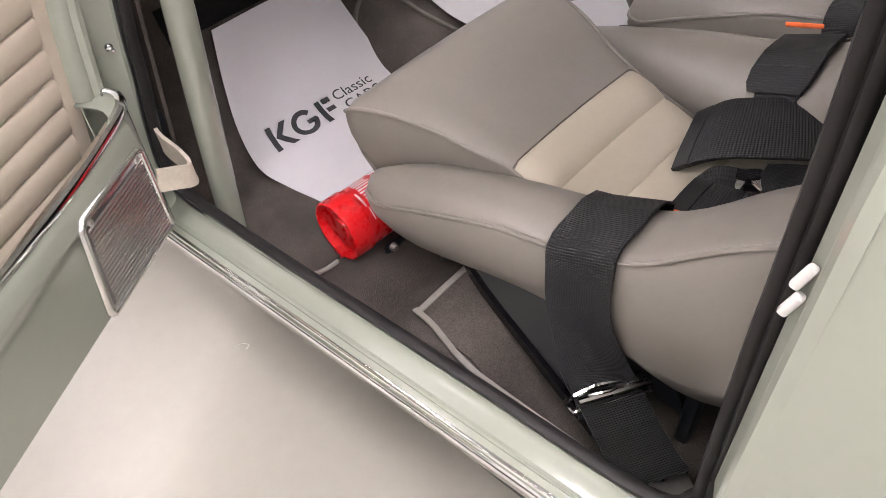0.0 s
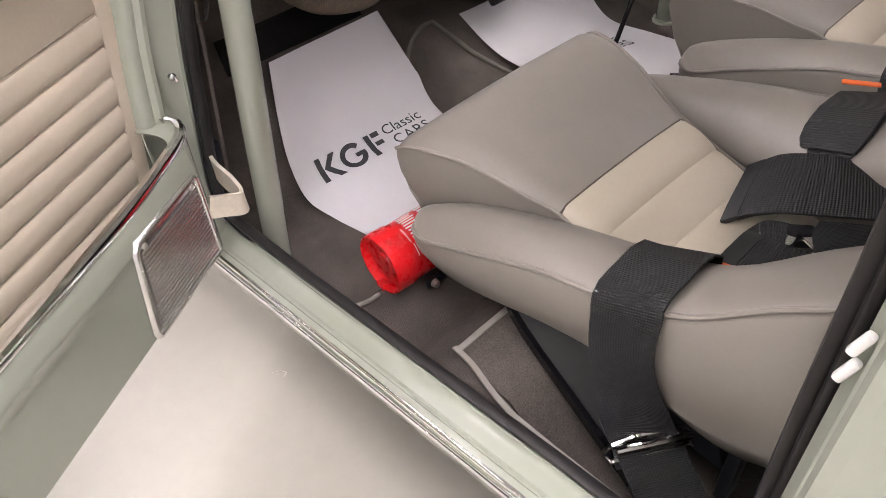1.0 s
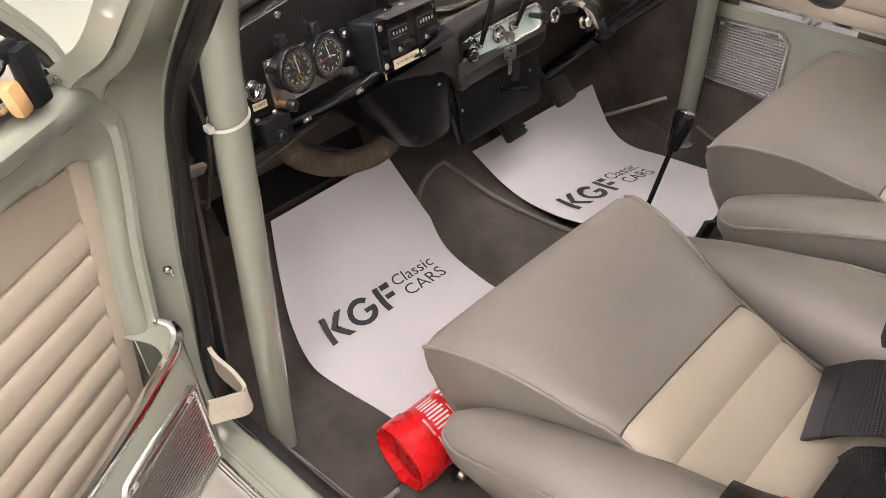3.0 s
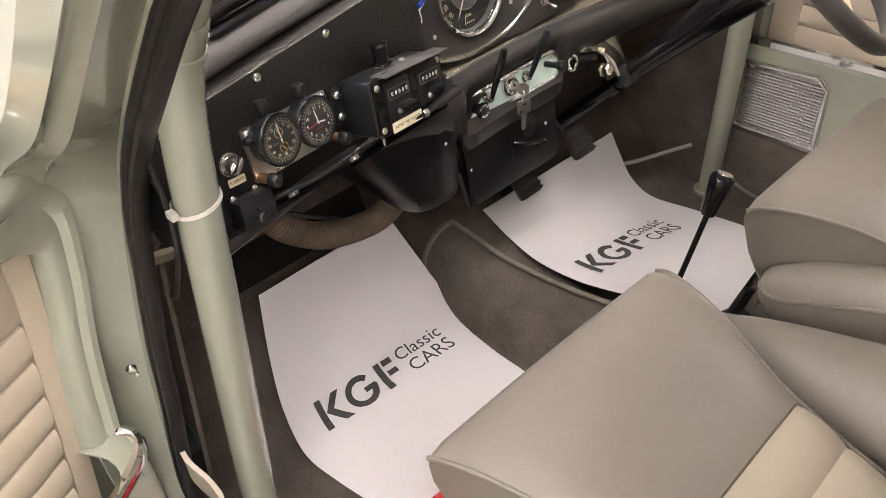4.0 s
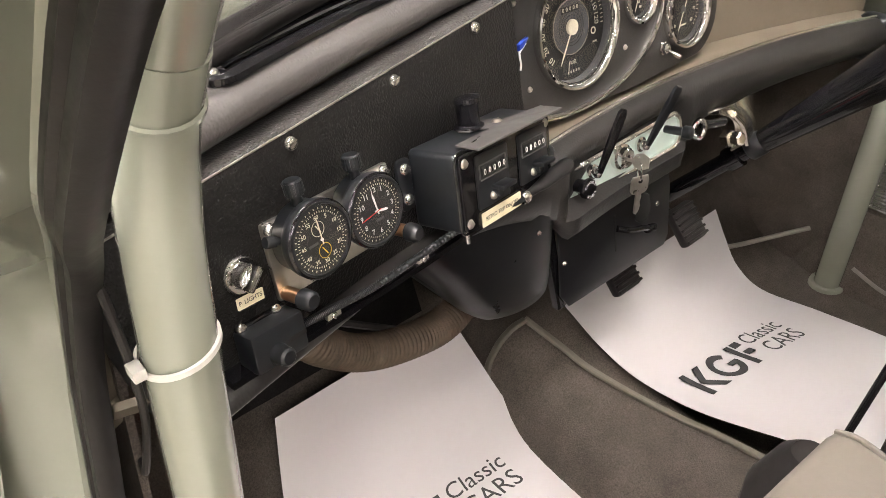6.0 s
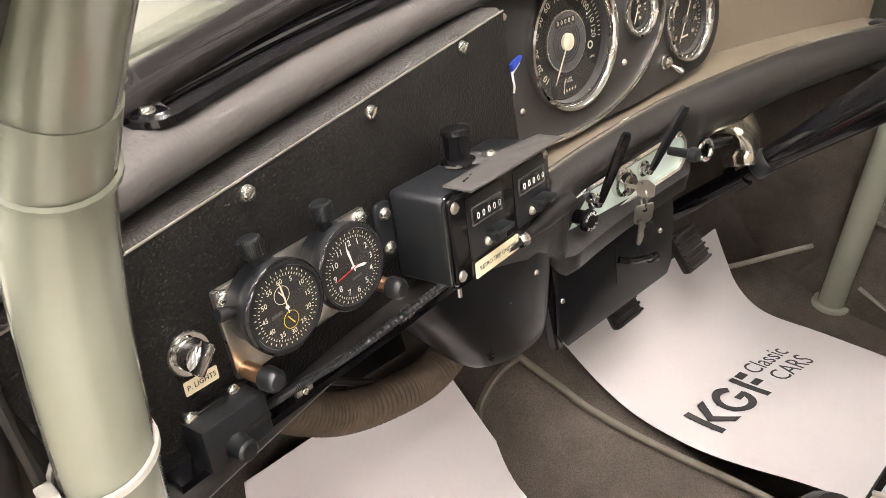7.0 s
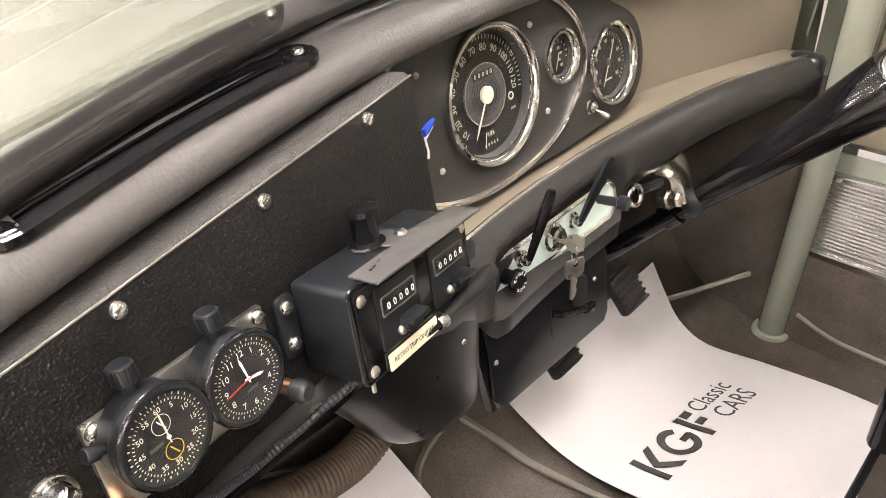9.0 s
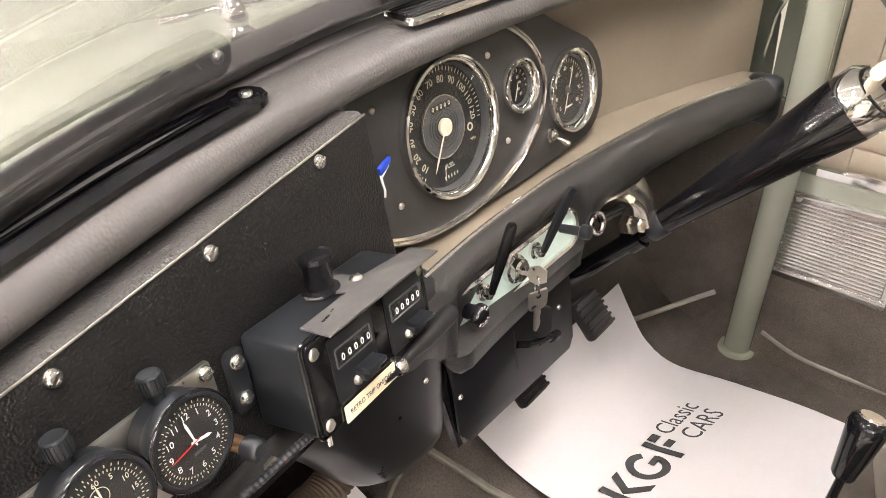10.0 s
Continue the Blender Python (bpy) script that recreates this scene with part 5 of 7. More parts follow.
    sleeve("shoulder_sleeve", [((-0.354, -0.684, 0.422), (-0.279, -0.686, 0.431)), ((-0.354, -0.721, 0.427), (-0.276, -0.711, 0.433)), ((-0.340, -0.765, 0.432), (-0.271, -0.750, 0.436)), ((-0.322, -0.815, 0.438), (-0.255, -0.80, 0.442)), ((-0.30, -0.86, 0.446), (-0.235, -0.84, 0.45))], 0.005, 0.009, True, "padded black sleeve")
    # webbing and tongues about the buckle
    part("shoulder_strap", band(spread([((-0.284, -0.672, 0.424), (-0.268, -0.663, 0.428)), ((-0.280, -0.690, 0.430), (-0.246, -0.672, 0.434)), ((-0.276, -0.712, 0.432), (-0.232, -0.692, 0.434)), ((-0.272, -0.722, 0.428), (-0.222, -0.704, 0.426))], 5, 0.002), 0.003), WEB, h, "", 60)
    part("lap_pad", band(spread([((-0.234, -0.726, 0.432), (-0.196, -0.722, 0.428)), ((-0.250, -0.740, 0.436), (-0.186, -0.742, 0.432)), ((-0.268, -0.752, 0.437), (-0.176, -0.765, 0.436)), ((-0.262, -0.800, 0.442), (-0.160, -0.80, 0.440))], 5, 0.003), 0.005), WEB, h, "", 60)
    bk = part("buckle", box(0.050, 0.034, 0.014, 0.004, m=T((-0.222, -0.706, 0.416)) @ ROT(-0.9, 4, "Z")), BLACK, h, "black and bright harness buckle")
    for a, b in (((-0.248, -0.7085, 0.434), (-0.273, -0.7155, 0.4345)), ((-0.2395, -0.7235, 0.436), (-0.2535, -0.7395, 0.437))):
        u = V(b) - V(a)
        part("tongue", outline([(-0.0065, 0.0), (0.0065, 0.0), (0.0020, u.length), (-0.0020, u.length)], 0.003, axes(a, V(u.y, -u.x, 0), u)), CHROME, bk, "bright pointed tongue")
        part("tongue_plate", outline([(-0.008, -0.018), (0.008, -0.018), (0.0065, 0.0), (-0.0065, 0.0)], 0.004, axes(V(a) + V(0, 0, 0.001), V(u.y, -u.x, 0), u)), BLACK_GLOSS, bk)
    # sleeve and strap over the inner bolster
    part("lap_strap", band([[skin(1, 0.02, n, -0.441 - w * u, 0.004) for u in (-1, -0.5, 0, 0.5, 1)] for n, w in ((10.0, 0.026), (9.5, 0.026), (9.0, 0.027), (8.5, 0.031), (8.0, 0.035))], 0.003), WEB_PAD, h, "", 60)
    over = part("bolster_sleeve", band([[skin(1, 0.02, n, y - w * u, o) for u in (-1, -0.75, -0.5, -0.25, 0, 0.25, 0.5, 0.75, 1)] for n, y, w, o in ((8.7, -0.436, 0.035, 0.010), (8.4, -0.434, 0.040, 0.012), (8.0, -0.433, 0.042, 0.012), (7.5, -0.432, 0.042, 0.012), (7.0, -0.431, 0.041, 0.012), (6.5, -0.430, 0.040, 0.012), (6.0, -0.430, 0.040, 0.012), (5.5, -0.430, 0.040, 0.012), (5.0, -0.430, 0.040, 0.012), (4.0, -0.430, 0.040, 0.012))], 0.006), WEB_PAD, h, "folded padded sleeve", 60)
    part("stitching", tube([skin(1, 0.02, 7.75, -0.432 - 0.038 * u, 0.0128) for u in (-1, -0.5, 0, 0.5, 1)], 0.0008, 6, 3), WEB_HEM, over)
    part("tag", box(0.064, 0.020, 0.0025, 0.001, m=axes((-0.3600, -0.6740, 0.4360), (0.20, -0.97, 0.08), (0.90, 0.20, 0.35))), ORANGE, h, "orange label tag")
    part("tag", box(0.050, 0.008, 0.003, 0.001, m=T((0.006, -0.653, 0.514)) @ ROT(-1.05, 4, "Z") @ ROT(0.2, 4, "X")), ORANGE, h, "orange label tag")
    return h


# ---------------------------------------------------------------- loose things on the floor
def paper_mat(left, right, lab, k0, base, height, tall=1.0, tilt=0.13):
    """A printed paper mat between two bent edges; the print starts at share k0 across, on the line at distance base along it."""
    st = thing("paper_floor_mat", lab, "floor mat", None, "paper floor mats")
    A, B = smooth_path(left, 8), smooth_path(right, 8)
    n = 24
    run = [0.0]
    for i in range(1, len(A)):
        run.append(run[-1] + ((A[i] + B[i]) / 2 - (A[i - 1] + B[i - 1]) / 2).length)

    def at(u, s):
        i = 0
        while i < len(run) - 2 and run[i + 1] < s:
            i += 1
        t = (s - run[i]) / (run[i + 1] - run[i])
        return A[i].lerp(A[i + 1], t).lerp(B[i].lerp(B[i + 1], t), u)
    rows = []
    for j in range(37):
        s = run[-1] * j / 36
        rows.append([at(u / n, s) + V(0, 0, 0.0012 * noise.noise(V(u * 0.25, s * 9, left[0][0] * 5))) for u in range(n + 1)])
    part("sheet", thicken(loft(rows), -0.0006), PAPER, st, "", 80)
    wid = (A[4] - B[4]).length

    def lay(bm, name, lab=""):
        # wraps a flat print on the sheet
        bmesh.ops.subdivide_edges(bm, edges=[e for e in bm.edges if e.calc_length() > 0.012], cuts=2, use_grid_fill=False)
        for v in bm.verts:
            u, s = k0 + v.co.x * 0.965 / wid, base + v.co.y * tall - tilt * (v.co.x - 0.13)
            p = at(u, s)
            e1, e2 = at(u + 0.01, s) - p, at(u, s + 0.004) - p
            v.co = p + e1.cross(e2).normalized() * (0.0016 + v.co.z)
        part(name, bm, INK, st, lab)
    h = height
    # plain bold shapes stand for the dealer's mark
    lay(join(box(0.21 * h, h, 0.0003, c=(0.105 * h, h / 2, 0)), outline([(0.24 * h, 0.52 * h), (0.62 * h, h), (0.88 * h, h), (0.50 * h, 0.53 * h), (0.92 * h, 0.0), (0.65 * h, 0.0)], 0.0003)), "mark_shape", "bold black printed shape")
    ring = []
    for i in range(45):
        a = radians(44 + 316 * i / 44)
        ring.append([(1.50 * h + q * math.cos(a), 0.5 * h + q * math.sin(a), 0.0) for q in (0.53 * h, 0.33 * h)])
    lay(join(loft(ring), box(0.40 * h, 0.17 * h, 0.0003, c=(1.80 * h, 0.47 * h, 0))), "mark_shape", "bold black printed open ring")
    lay(join(box(0.21 * h, h, 0.0003, c=(2.30 * h, 0.5 * h, 0)), box(0.34 * h, 0.21 * h, 0.0003, c=(2.66 * h, 0.895 * h, 0)), box(0.34 * h, 0.19 * h, 0.0003, c=(2.66 * h, 0.5 * h, 0))), "mark_shape", "bold black printed bars")
    lay(lettering("Classic", 0.62 * h, T((3.86 * h, 0.84 * h, 0)), 0.0002), "lettering")
    lay(lettering("CARS", 0.66 * h, T((3.94 * h, 0.25 * h, 0)), 0.0002), "lettering")
    return st


def extinguisher():
    a = V(0.998, -0.06, 0.0).normalized()
    m = axes((-0.512, -0.184, 0.2110), (0, 0, 1), V(0, 0, 1).cross(a))
    if (m.to_3x3() @ V(0, 0, 1)).dot(a) > 0:
        m = axes((-0.512, -0.184, 0.2110), (0, 0, 1), a.cross(V(0, 0, 1)))
    e = thing("fire_extinguisher", "red fire extinguisher lying on its side on the carpet", "fire extinguisher", m)
    r = 0.0550
    part("cap", lathe([(0, -0.010), (0.016, -0.010), (0.018, -0.0135), (0.030, -0.0135), (0.032, -0.0155), (r - 0.008, -0.016), (r - 0.005, -0.013), (r - 0.004, -0.0012), (r - 0.002, 0.0), (r, -0.002), (r + 0.0005, -0.036), (r, -0.039), (r - 0.0015, -0.040)], 44), RED, e, "glossy red base cap")
    part("tab", lathe([(0, 0.004), (0.008, 0.0035), (0.0105, 0.001), (0.0105, -0.010)], 20, T((-r + 0.003, 0.004, 0.0))), RED, e)
    part("body", lathe([(r - 0.0025, -0.038), (r - 0.002, -0.14), (r - 0.004, -0.17), (0.03, -0.195), (0.016, -0.20), (0.016, -0.215), (0, -0.215)], 44), RED, e)
    rr = r - 0.0016

    def wrap(a0, a1, z0, z1):
        n = max(2, int(abs(a1 - a0) / 6) + 1)
        rows = [[(rr * math.cos(t), rr * math.sin(t), z0), (rr * math.cos(t), rr * math.sin(t), z1)] for t in [radians(a0 + (a1 - a0) * i / n) for i in range(n + 1)]]
        part("print_bar", thicken(loft(rows), -0.0003), WHITE_INK, e)
    s = 1 if (m.to_3x3() @ V(0, 1, 0)).y < 0 else -1
    # a printed panel and rows of small print round the body
    for z in (-0.050, -0.056, -0.062):
        wrap(s * 62, s * 38, z, z - 0.0018)
    for z in (-0.047, -0.049, -0.092):
        wrap(s * 34, s * 2, z, z - 0.0009)
    for k in range(9):
        wrap(s * (30 - 7 * k), s * (26.5 - 7 * k), -0.056 - 0.001 * (k % 3), -0.088 + 0.004 * (k % 2))
    for k in range(5):
        wrap(s * (24 - 12 * k), s * (16 - 12 * k), -0.098, -0.116)
    wrap(s * 60, s * 40, -0.072, -0.0735)
    wrap(s * 60, s * 40, -0.092, -0.0935)
    wrap(s * 60, s * 57, -0.072, -0.0935)
    wrap(s * 43, s * 40, -0.072, -0.0935)
    br = thing("extinguisher_bracket", "small black steel extinguisher bracket on the floor", "bracket")
    part("strap", box(0.05, 0.010, 0.018, 0.003, c=(-0.435, -0.240, 0.162)), BLACK, br)
    part("bolt", lathe([(0, 0.010), (0.006, 0.009), (0.008, 0.0)], 10, axes((-0.447, -0.245, 0.166), (1, 0, 0), (0, 0, 1))), STEEL, br)
    return e


def gear_lever():
    g = thing("gear_lever", "dark gear lever with a black tapered knob and a rubber gaiter", "gear lever")
    b, t = V(0.003, -0.229, 0.341), V(0.0575, -0.2405, 0.4957)
    d = (t - b).normalized()
    part("housing", lathe([(0, 0.075), (0.02, 0.072), (0.035, 0.055), (0.048, 0.02), (0.055, 0.0), (0.055, -0.04)], 24, T((-0.012, -0.215, 0.300))), RUBBER, g, "dark rubber gaiter")
    part("remote", box(0.07, 0.30, 0.07, 0.02, 3, c=(-0.005, -0.34, 0.285)), BLACK, g)
    part("rod", tube([b - d * 0.03, b.lerp(t, 0.5), t + d * 0.01], 0.0043, 12, 3), BLACK_GLOSS, g, "dark rod")
    m = t.to_track_quat("Z", "Y") and (d.to_track_quat("Z", "Y").to_matrix().to_4x4())
    m.translation = t
    kn = part("knob", lathe([(0, 0.0), (0.009, 0.0), (0.0115, 0.004), (0.0165, 0.045), (0.0175, 0.054), (0.016, 0.060), (0.0125, 0.063), (0, 0.064)], 28, m), BLACK_GLOSS, g, "black tapered knob")
    part("badge", lathe([(0.0120, 0.0632), (0.0105, 0.0648), (0, 0.0652)], 24, m), CHROME, kn)
    return g


def seat_latch():
    s = thing("seat_latch", "black steel seat tipping latch on the floor", "seat latch")
    part("arm", sweep(smooth_path([(0.178, -0.282, 0.30), (0.170, -0.274, 0.262), (0.176, -0.262, 0.225), (0.196, -0.252, 0.197)], 5), [(-0.013, -0.004), (-0.013, 0.004), (0.013, 0.004), (0.013, -0.004)], up=(0.4, 1, 0.2)), BLACK, s)
    part("hook", box(0.060, 0.034, 0.020, 0.007, m=T((0.215, -0.252, 0.192)) @ ROT(-0.35, 4, "Z")), BLACK, s)
    part("bolt", lathe([(0, 0.012), (0.006, 0.011), (0.009, 0.0)], 10, axes((0.205, -0.268, 0.196), (0.8, 0.6, 0), (0, 0, 1))), BLACK_GLOSS, s)


# ---------------------------------------------------------------- dashboard
NOSE = [(-0.575, 0.026), (-0.52, 0.042), (-0.445, 0.064), (-0.344, 0.090), (-0.20, 0.122), (-0.08, 0.136), (0.04, 0.138), (0.16, 0.134), (0.28, 0.120), (0.40, 0.094), (0.50, 0.062), (0.575, 0.034)]


def nose_y(x):
    for (a, ya), (b, yb) in zip(NOSE, NOSE[1:]):
        if a <= x <= b:
            return ya + (yb - ya) * (x - a) / (b - a)
    return NOSE[0][1]


def along(line, x):
    for (a, ya), (b, yb) in zip(line, line[1:]):
        if a <= x <= b:
            return ya + (yb - ya) * (x - a) / (b - a)
    return line[0][1] if x < line[0][0] else line[-1][1]


def glass_y(x):
    return 0.178 - 0.115 * abs(x / 0.575) ** 2.2


def dash_top():
    d = thing("dashboard", "black padded dash top with long demister slots", "dashboard")
    path = smooth_path([(x, y, 0) for x, y in NOSE], 5)
    rows = []
    for p in path:
        g = glass_y(p.x)
        w = max(0.03, g - p.y)
        dz = -0.016 * abs(p.x / 0.575) ** 2
        rows.append([(p.x, p.y + 0.045, 0.820 + dz), (p.x, p.y + 0.016, 0.823 + dz), (p.x, p.y + 0.004, 0.828 + dz), (p.x, p.y, 0.836 + dz), (p.x, p.y + 0.0015, 0.843 + dz), (p.x, p.y + 0.006, 0.8505 + dz), (p.x, p.y + 0.012, 0.8555 + dz), (p.x, p.y + 0.018, 0.858 + dz), (p.x, p.y + 0.036, 0.859 + dz), (p.x, p.y + max(0.038, w * 0.85), 0.861 + dz), (p.x, p.y + max(0.039, w * 0.95), 0.866 + dz), (p.x, p.y + max(0.040, w), 0.867 + dz)])
    pad = loft(rows)
    # the skin is open over the demister slot
    gone = [f for f in pad.faces if -0.452 < f.calc_center_median().x < -0.234 and 0.017 < f.calc_center_median().y - nose_y(f.calc_center_median().x) < 0.037 and f.calc_center_median().z > 0.83 and f.normal.z ** 2 > 0.8]
    bmesh.ops.delete(pad, geom=gone, context="FACES")
    part("padding", pad, BLACK_PAD, d, "grained black padding", 60)
    # demister slots
    for x0, x1 in ((-0.452, -0.234),):
        pts = []
        for i in range(13):
            x = x0 + (x1 - x0) * i / 12
            pts.append(V(x, nose_y(x) + 0.0265 + 0.003 * math.sin(math.pi * i / 12), 0.8605 - 0.016 * abs(x / 0.575) ** 2))
        slot = part("demister_slot", sweep(pts, [(-0.0125, 0.0), (-0.0118, 0.0), (-0.0085, -0.020), (0.0085, -0.020), (0.0118, 0.0), (0.0125, 0.0), (0.0105, -0.023), (-0.0105, -0.023)]), BLACK_GLOSS, d, "deep black demister slot")
        ring = []
        for s in (1, -1):
            seq = pts if s == 1 else pts[::-1]
            t0 = (seq[1] - seq[0]).normalized()
            n0 = V(t0.y, -t0.x, 0)
            for i, p in enumerate(seq):
                ring.append(p + n0 * 0.0135)
            e = seq[-1]
            ring += [e + n0 * 0.0125 + t0 * 0.006, e + n0 * 0.009 + t0 * 0.012, e + n0 * 0.004 + t0 * 0.0155, e - n0 * 0.004 + t0 * 0.0155, e - n0 * 0.009 + t0 * 0.012, e - n0 * 0.0125 + t0 * 0.006]
        part("slot_rim", sweep(ring, [(-0.0042, -0.003), (-0.0040, 0.0012), (-0.0026, 0.0022), (-0.0013, 0.0012), (0.0, 0.0004), (0.0013, 0.0012), (0.0026, 0.0022), (0.0040, 0.0012), (0.0042, -0.003)], loop=True), BLACK_GLOSS, slot, "glossy slot rim")
        for k in (0, -1):
            part("screw", screw_head(0.0055, 0.004, T(pts[k] + (pts[k] - pts[6]).normalized() * 0.006 + V(0, 0, 0.0008))), CHROME, slot)
            part("end_land", lathe([(0, 0.0), (0.010, 0.0), (0.011, -0.004)], 18, T(pts[k] + (pts[k] - pts[6]).normalized() * 0.005)), BLACK_GLOSS, slot)
        part("grille_wire", tube([p + V(0, 0, -0.006) for p in pts[:]], 0.0042, 10, 2), BLACK_GLOSS, slot)
        for dy, dz in ((0.006, -0.009), (0.009, -0.004)):
            part("inner_rib", tube([p + V(-0.3 * dy, dy, dz) for p in pts], 0.0011, 6, 2), BLACK_GLOSS, slot)
    # bright-framed grille in the middle of the dash top
    gm = axes((0.035, 0.166, 0.8625), (1, -0.06, 0), (0.12, 1, 0.03))
    gr = part("top_grille", outline(round_rect(0.172, 0.040, 0.003, 2), 0.002, gm), DIAL, d, "dark grille in a bright frame")
    part("grille_frame", sweep([gm @ V(x, y, 0.001) for x, y in round_rect(0.178, 0.046, 0.005, 4)], [(-0.0042, -0.002), (-0.004, 0.0025), (-0.001, 0.004), (0.002, 0.0035), (0.0042, 0.001), (0.0042, -0.002)], loop=True), CHROME, gr, "bright frame")
    for k in range(7):
        part("grille_bar", sweep([gm @ V(-0.082, -0.0165 + 0.0055 * k, 0.003), gm @ V(0.082, -0.0165 + 0.0055 * k, 0.003)], circle(0.0011, 6)), BLACK_MATT, gr)
    part("frame_lug", box(0.012, 0.012, 0.006, 0.002, m=gm @ T((-0.008, -0.020, 0.003))), CHROME, gr)
    # tan trim on the wall behind the shelf, the shelf itself
    rows = [[(x, glass_y(x) + 0.030 - 0.045 * max(0, (z - 0.78) / 0.06), z) for z in (0.62, 0.70, 0.78, 0.84)] for x in [-0.60 + 0.05 * i for i in range(25)]]
    part("rear_trim", thicken(loft(rows), 0.004), TAN, d, "tan vinyl trim behind the shelf")
    rows = [[(x, y0, z0) for y0, z0 in ((along(LIP, x) + 0.006, 0.664 - 0.022 * max(0, x - 0.1) / 0.45), (max(nose_y(x), along(LIP, x) + 0.02), 0.645), (0.16 + (nose_y(x) - 0.138) * 0.5, 0.642), (glass_y(x) + 0.031, 0.640))] for x in [-0.59 + 0.049 * i for i in range(25)]]
    part("parcel_shelf", thicken(loft(rows), 0.006), TAN, d, "tan parcel shelf")
    return d


LIP = [(-0.605, 0.054), (-0.560, 0.047), (-0.525, 0.026), (-0.49, 0.016), (-0.40, 0.036), (-0.30, 0.056), (-0.20, 0.075), (-0.10, 0.091), (0.0, 0.099), (0.12, 0.100), (0.24, 0.096), (0.36, 0.086), (0.47, 0.066), (0.56, 0.042)]


def shelf_lip():
    d = thing("shelf_lip", "black padded roll along the parcel shelf with a bright edge strip", "dash trim")
    P = smooth_path([(-0.552, 0.002, 0), (-0.525, 0.008, 0)] + [(x, y, 0) for x, y in LIP[3:]], 16)
    rows = []
    for p in P:
        k = max(0.0, 1 - abs(p.x - 0.017) / 0.13) ** 0.5 if abs(p.x - 0.017) < 0.13 else 0.0
        z0 = 0.668 - 0.020 * max(0, p.x - 0.1) / 0.45
        low = 0.579 - 0.030 * k + 0.012 * max(0.0, min(1.0, (p.x - 0.14) / 0.05))
        if p.x < -0.111:
            q = min(1.0, (-0.111 - p.x) / 0.30)
            low = 0.579 + 0.072 * q * (2.2 - 1.2 * q)
            z0 = low + 0.022 + 0.067 * (1 - q) ** 3
            s = 1 - 0.55 * min(1.0, 2.5 * q)
            rows.append([(p.x, p.y + 0.016, z0 - 0.004), (p.x, p.y + 0.004, z0 - 0.001), (p.x, p.y - 0.010 * s, z0 - 0.003), (p.x, p.y - 0.018 * s, z0 - 0.008), (p.x, p.y - 0.023 * s, (z0 + low) / 2), (p.x, p.y - 0.018 * s, low + 0.006), (p.x, p.y - 0.006 * s, low + 0.001), (p.x, p.y + 0.012, low), (p.x, p.y + 0.02, low + 0.01)])
            continue
        plain = [(p.x, p.y + 0.006, z0), (p.x, p.y - 0.006, z0 - 0.001), (p.x, p.y - 0.016, z0 - 0.008), (p.x, p.y - 0.022 - 0.004 * k, z0 - 0.022), (p.x, p.y - 0.023 - 0.008 * k, (z0 + low) / 2), (p.x, p.y - 0.018 - 0.012 * k, low + 0.016), (p.x, p.y - 0.006 - 0.010 * k, low + 0.003), (p.x, p.y + 0.012, low), (p.x, p.y + 0.02, low + 0.01)]
        if abs(p.x - 0.017) < 0.128:
            q = max(0.0, min(1.0, (0.118 - abs(p.x - 0.017)) / 0.006))
            f = min(1.0, (0.128 - abs(p.x - 0.017)) / 0.022)
            f = f * f * (3 - 2 * f)
            deep = [(p.x, p.y + 0.006, z0), (p.x, p.y - 0.006, z0 - 0.001), (p.x, p.y - 0.014, z0 - 0.008), (p.x, p.y - 0.018, z0 - 0.018), (p.x, p.y - 0.020 + 0.014 * q, 0.634), (p.x, p.y - 0.024 + 0.018 * q, 0.590), (p.x, p.y - 0.030, 0.582), (p.x, p.y - 0.030, 0.562), (p.x, p.y - 0.016, 0.546)]
            plain = [V(a).lerp(V(b), f) for a, b in zip(plain, deep)]
        rows.append(plain)
    part("padding", loft(rows), BLACK_LIP, d, "grained black padding", 60)
    edge = [(p.x, p.y + 0.002, 0.670 - 0.020 * max(0, p.x - 0.1) / 0.45) for p in P if p.x > -0.15]
    part("edge_strip", sweep(edge, [(-0.0025, -0.002), (-0.0025, 0.001), (0, 0.002), (0.0025, 0.001), (0.0025, -0.002)]), ALU, d, "bright edge strip")
    # end block by the far post
    part("end_piece", box(0.035, 0.05, 0.07, 0.012, 3, c=(0.572, 0.045, 0.615)), BLACK, d)
    return d


PN = axes((-0.5006, 0.0466, 0.8013), (0.98066, 0.18515, 0.0634), (-0.09536, 0.16918, 0.98096))


def on_panel(a, b, depth=0.0, turn=0.0):
    return PN @ T((a, b, depth)) @ ROT(radians(turn), 4, "Z")


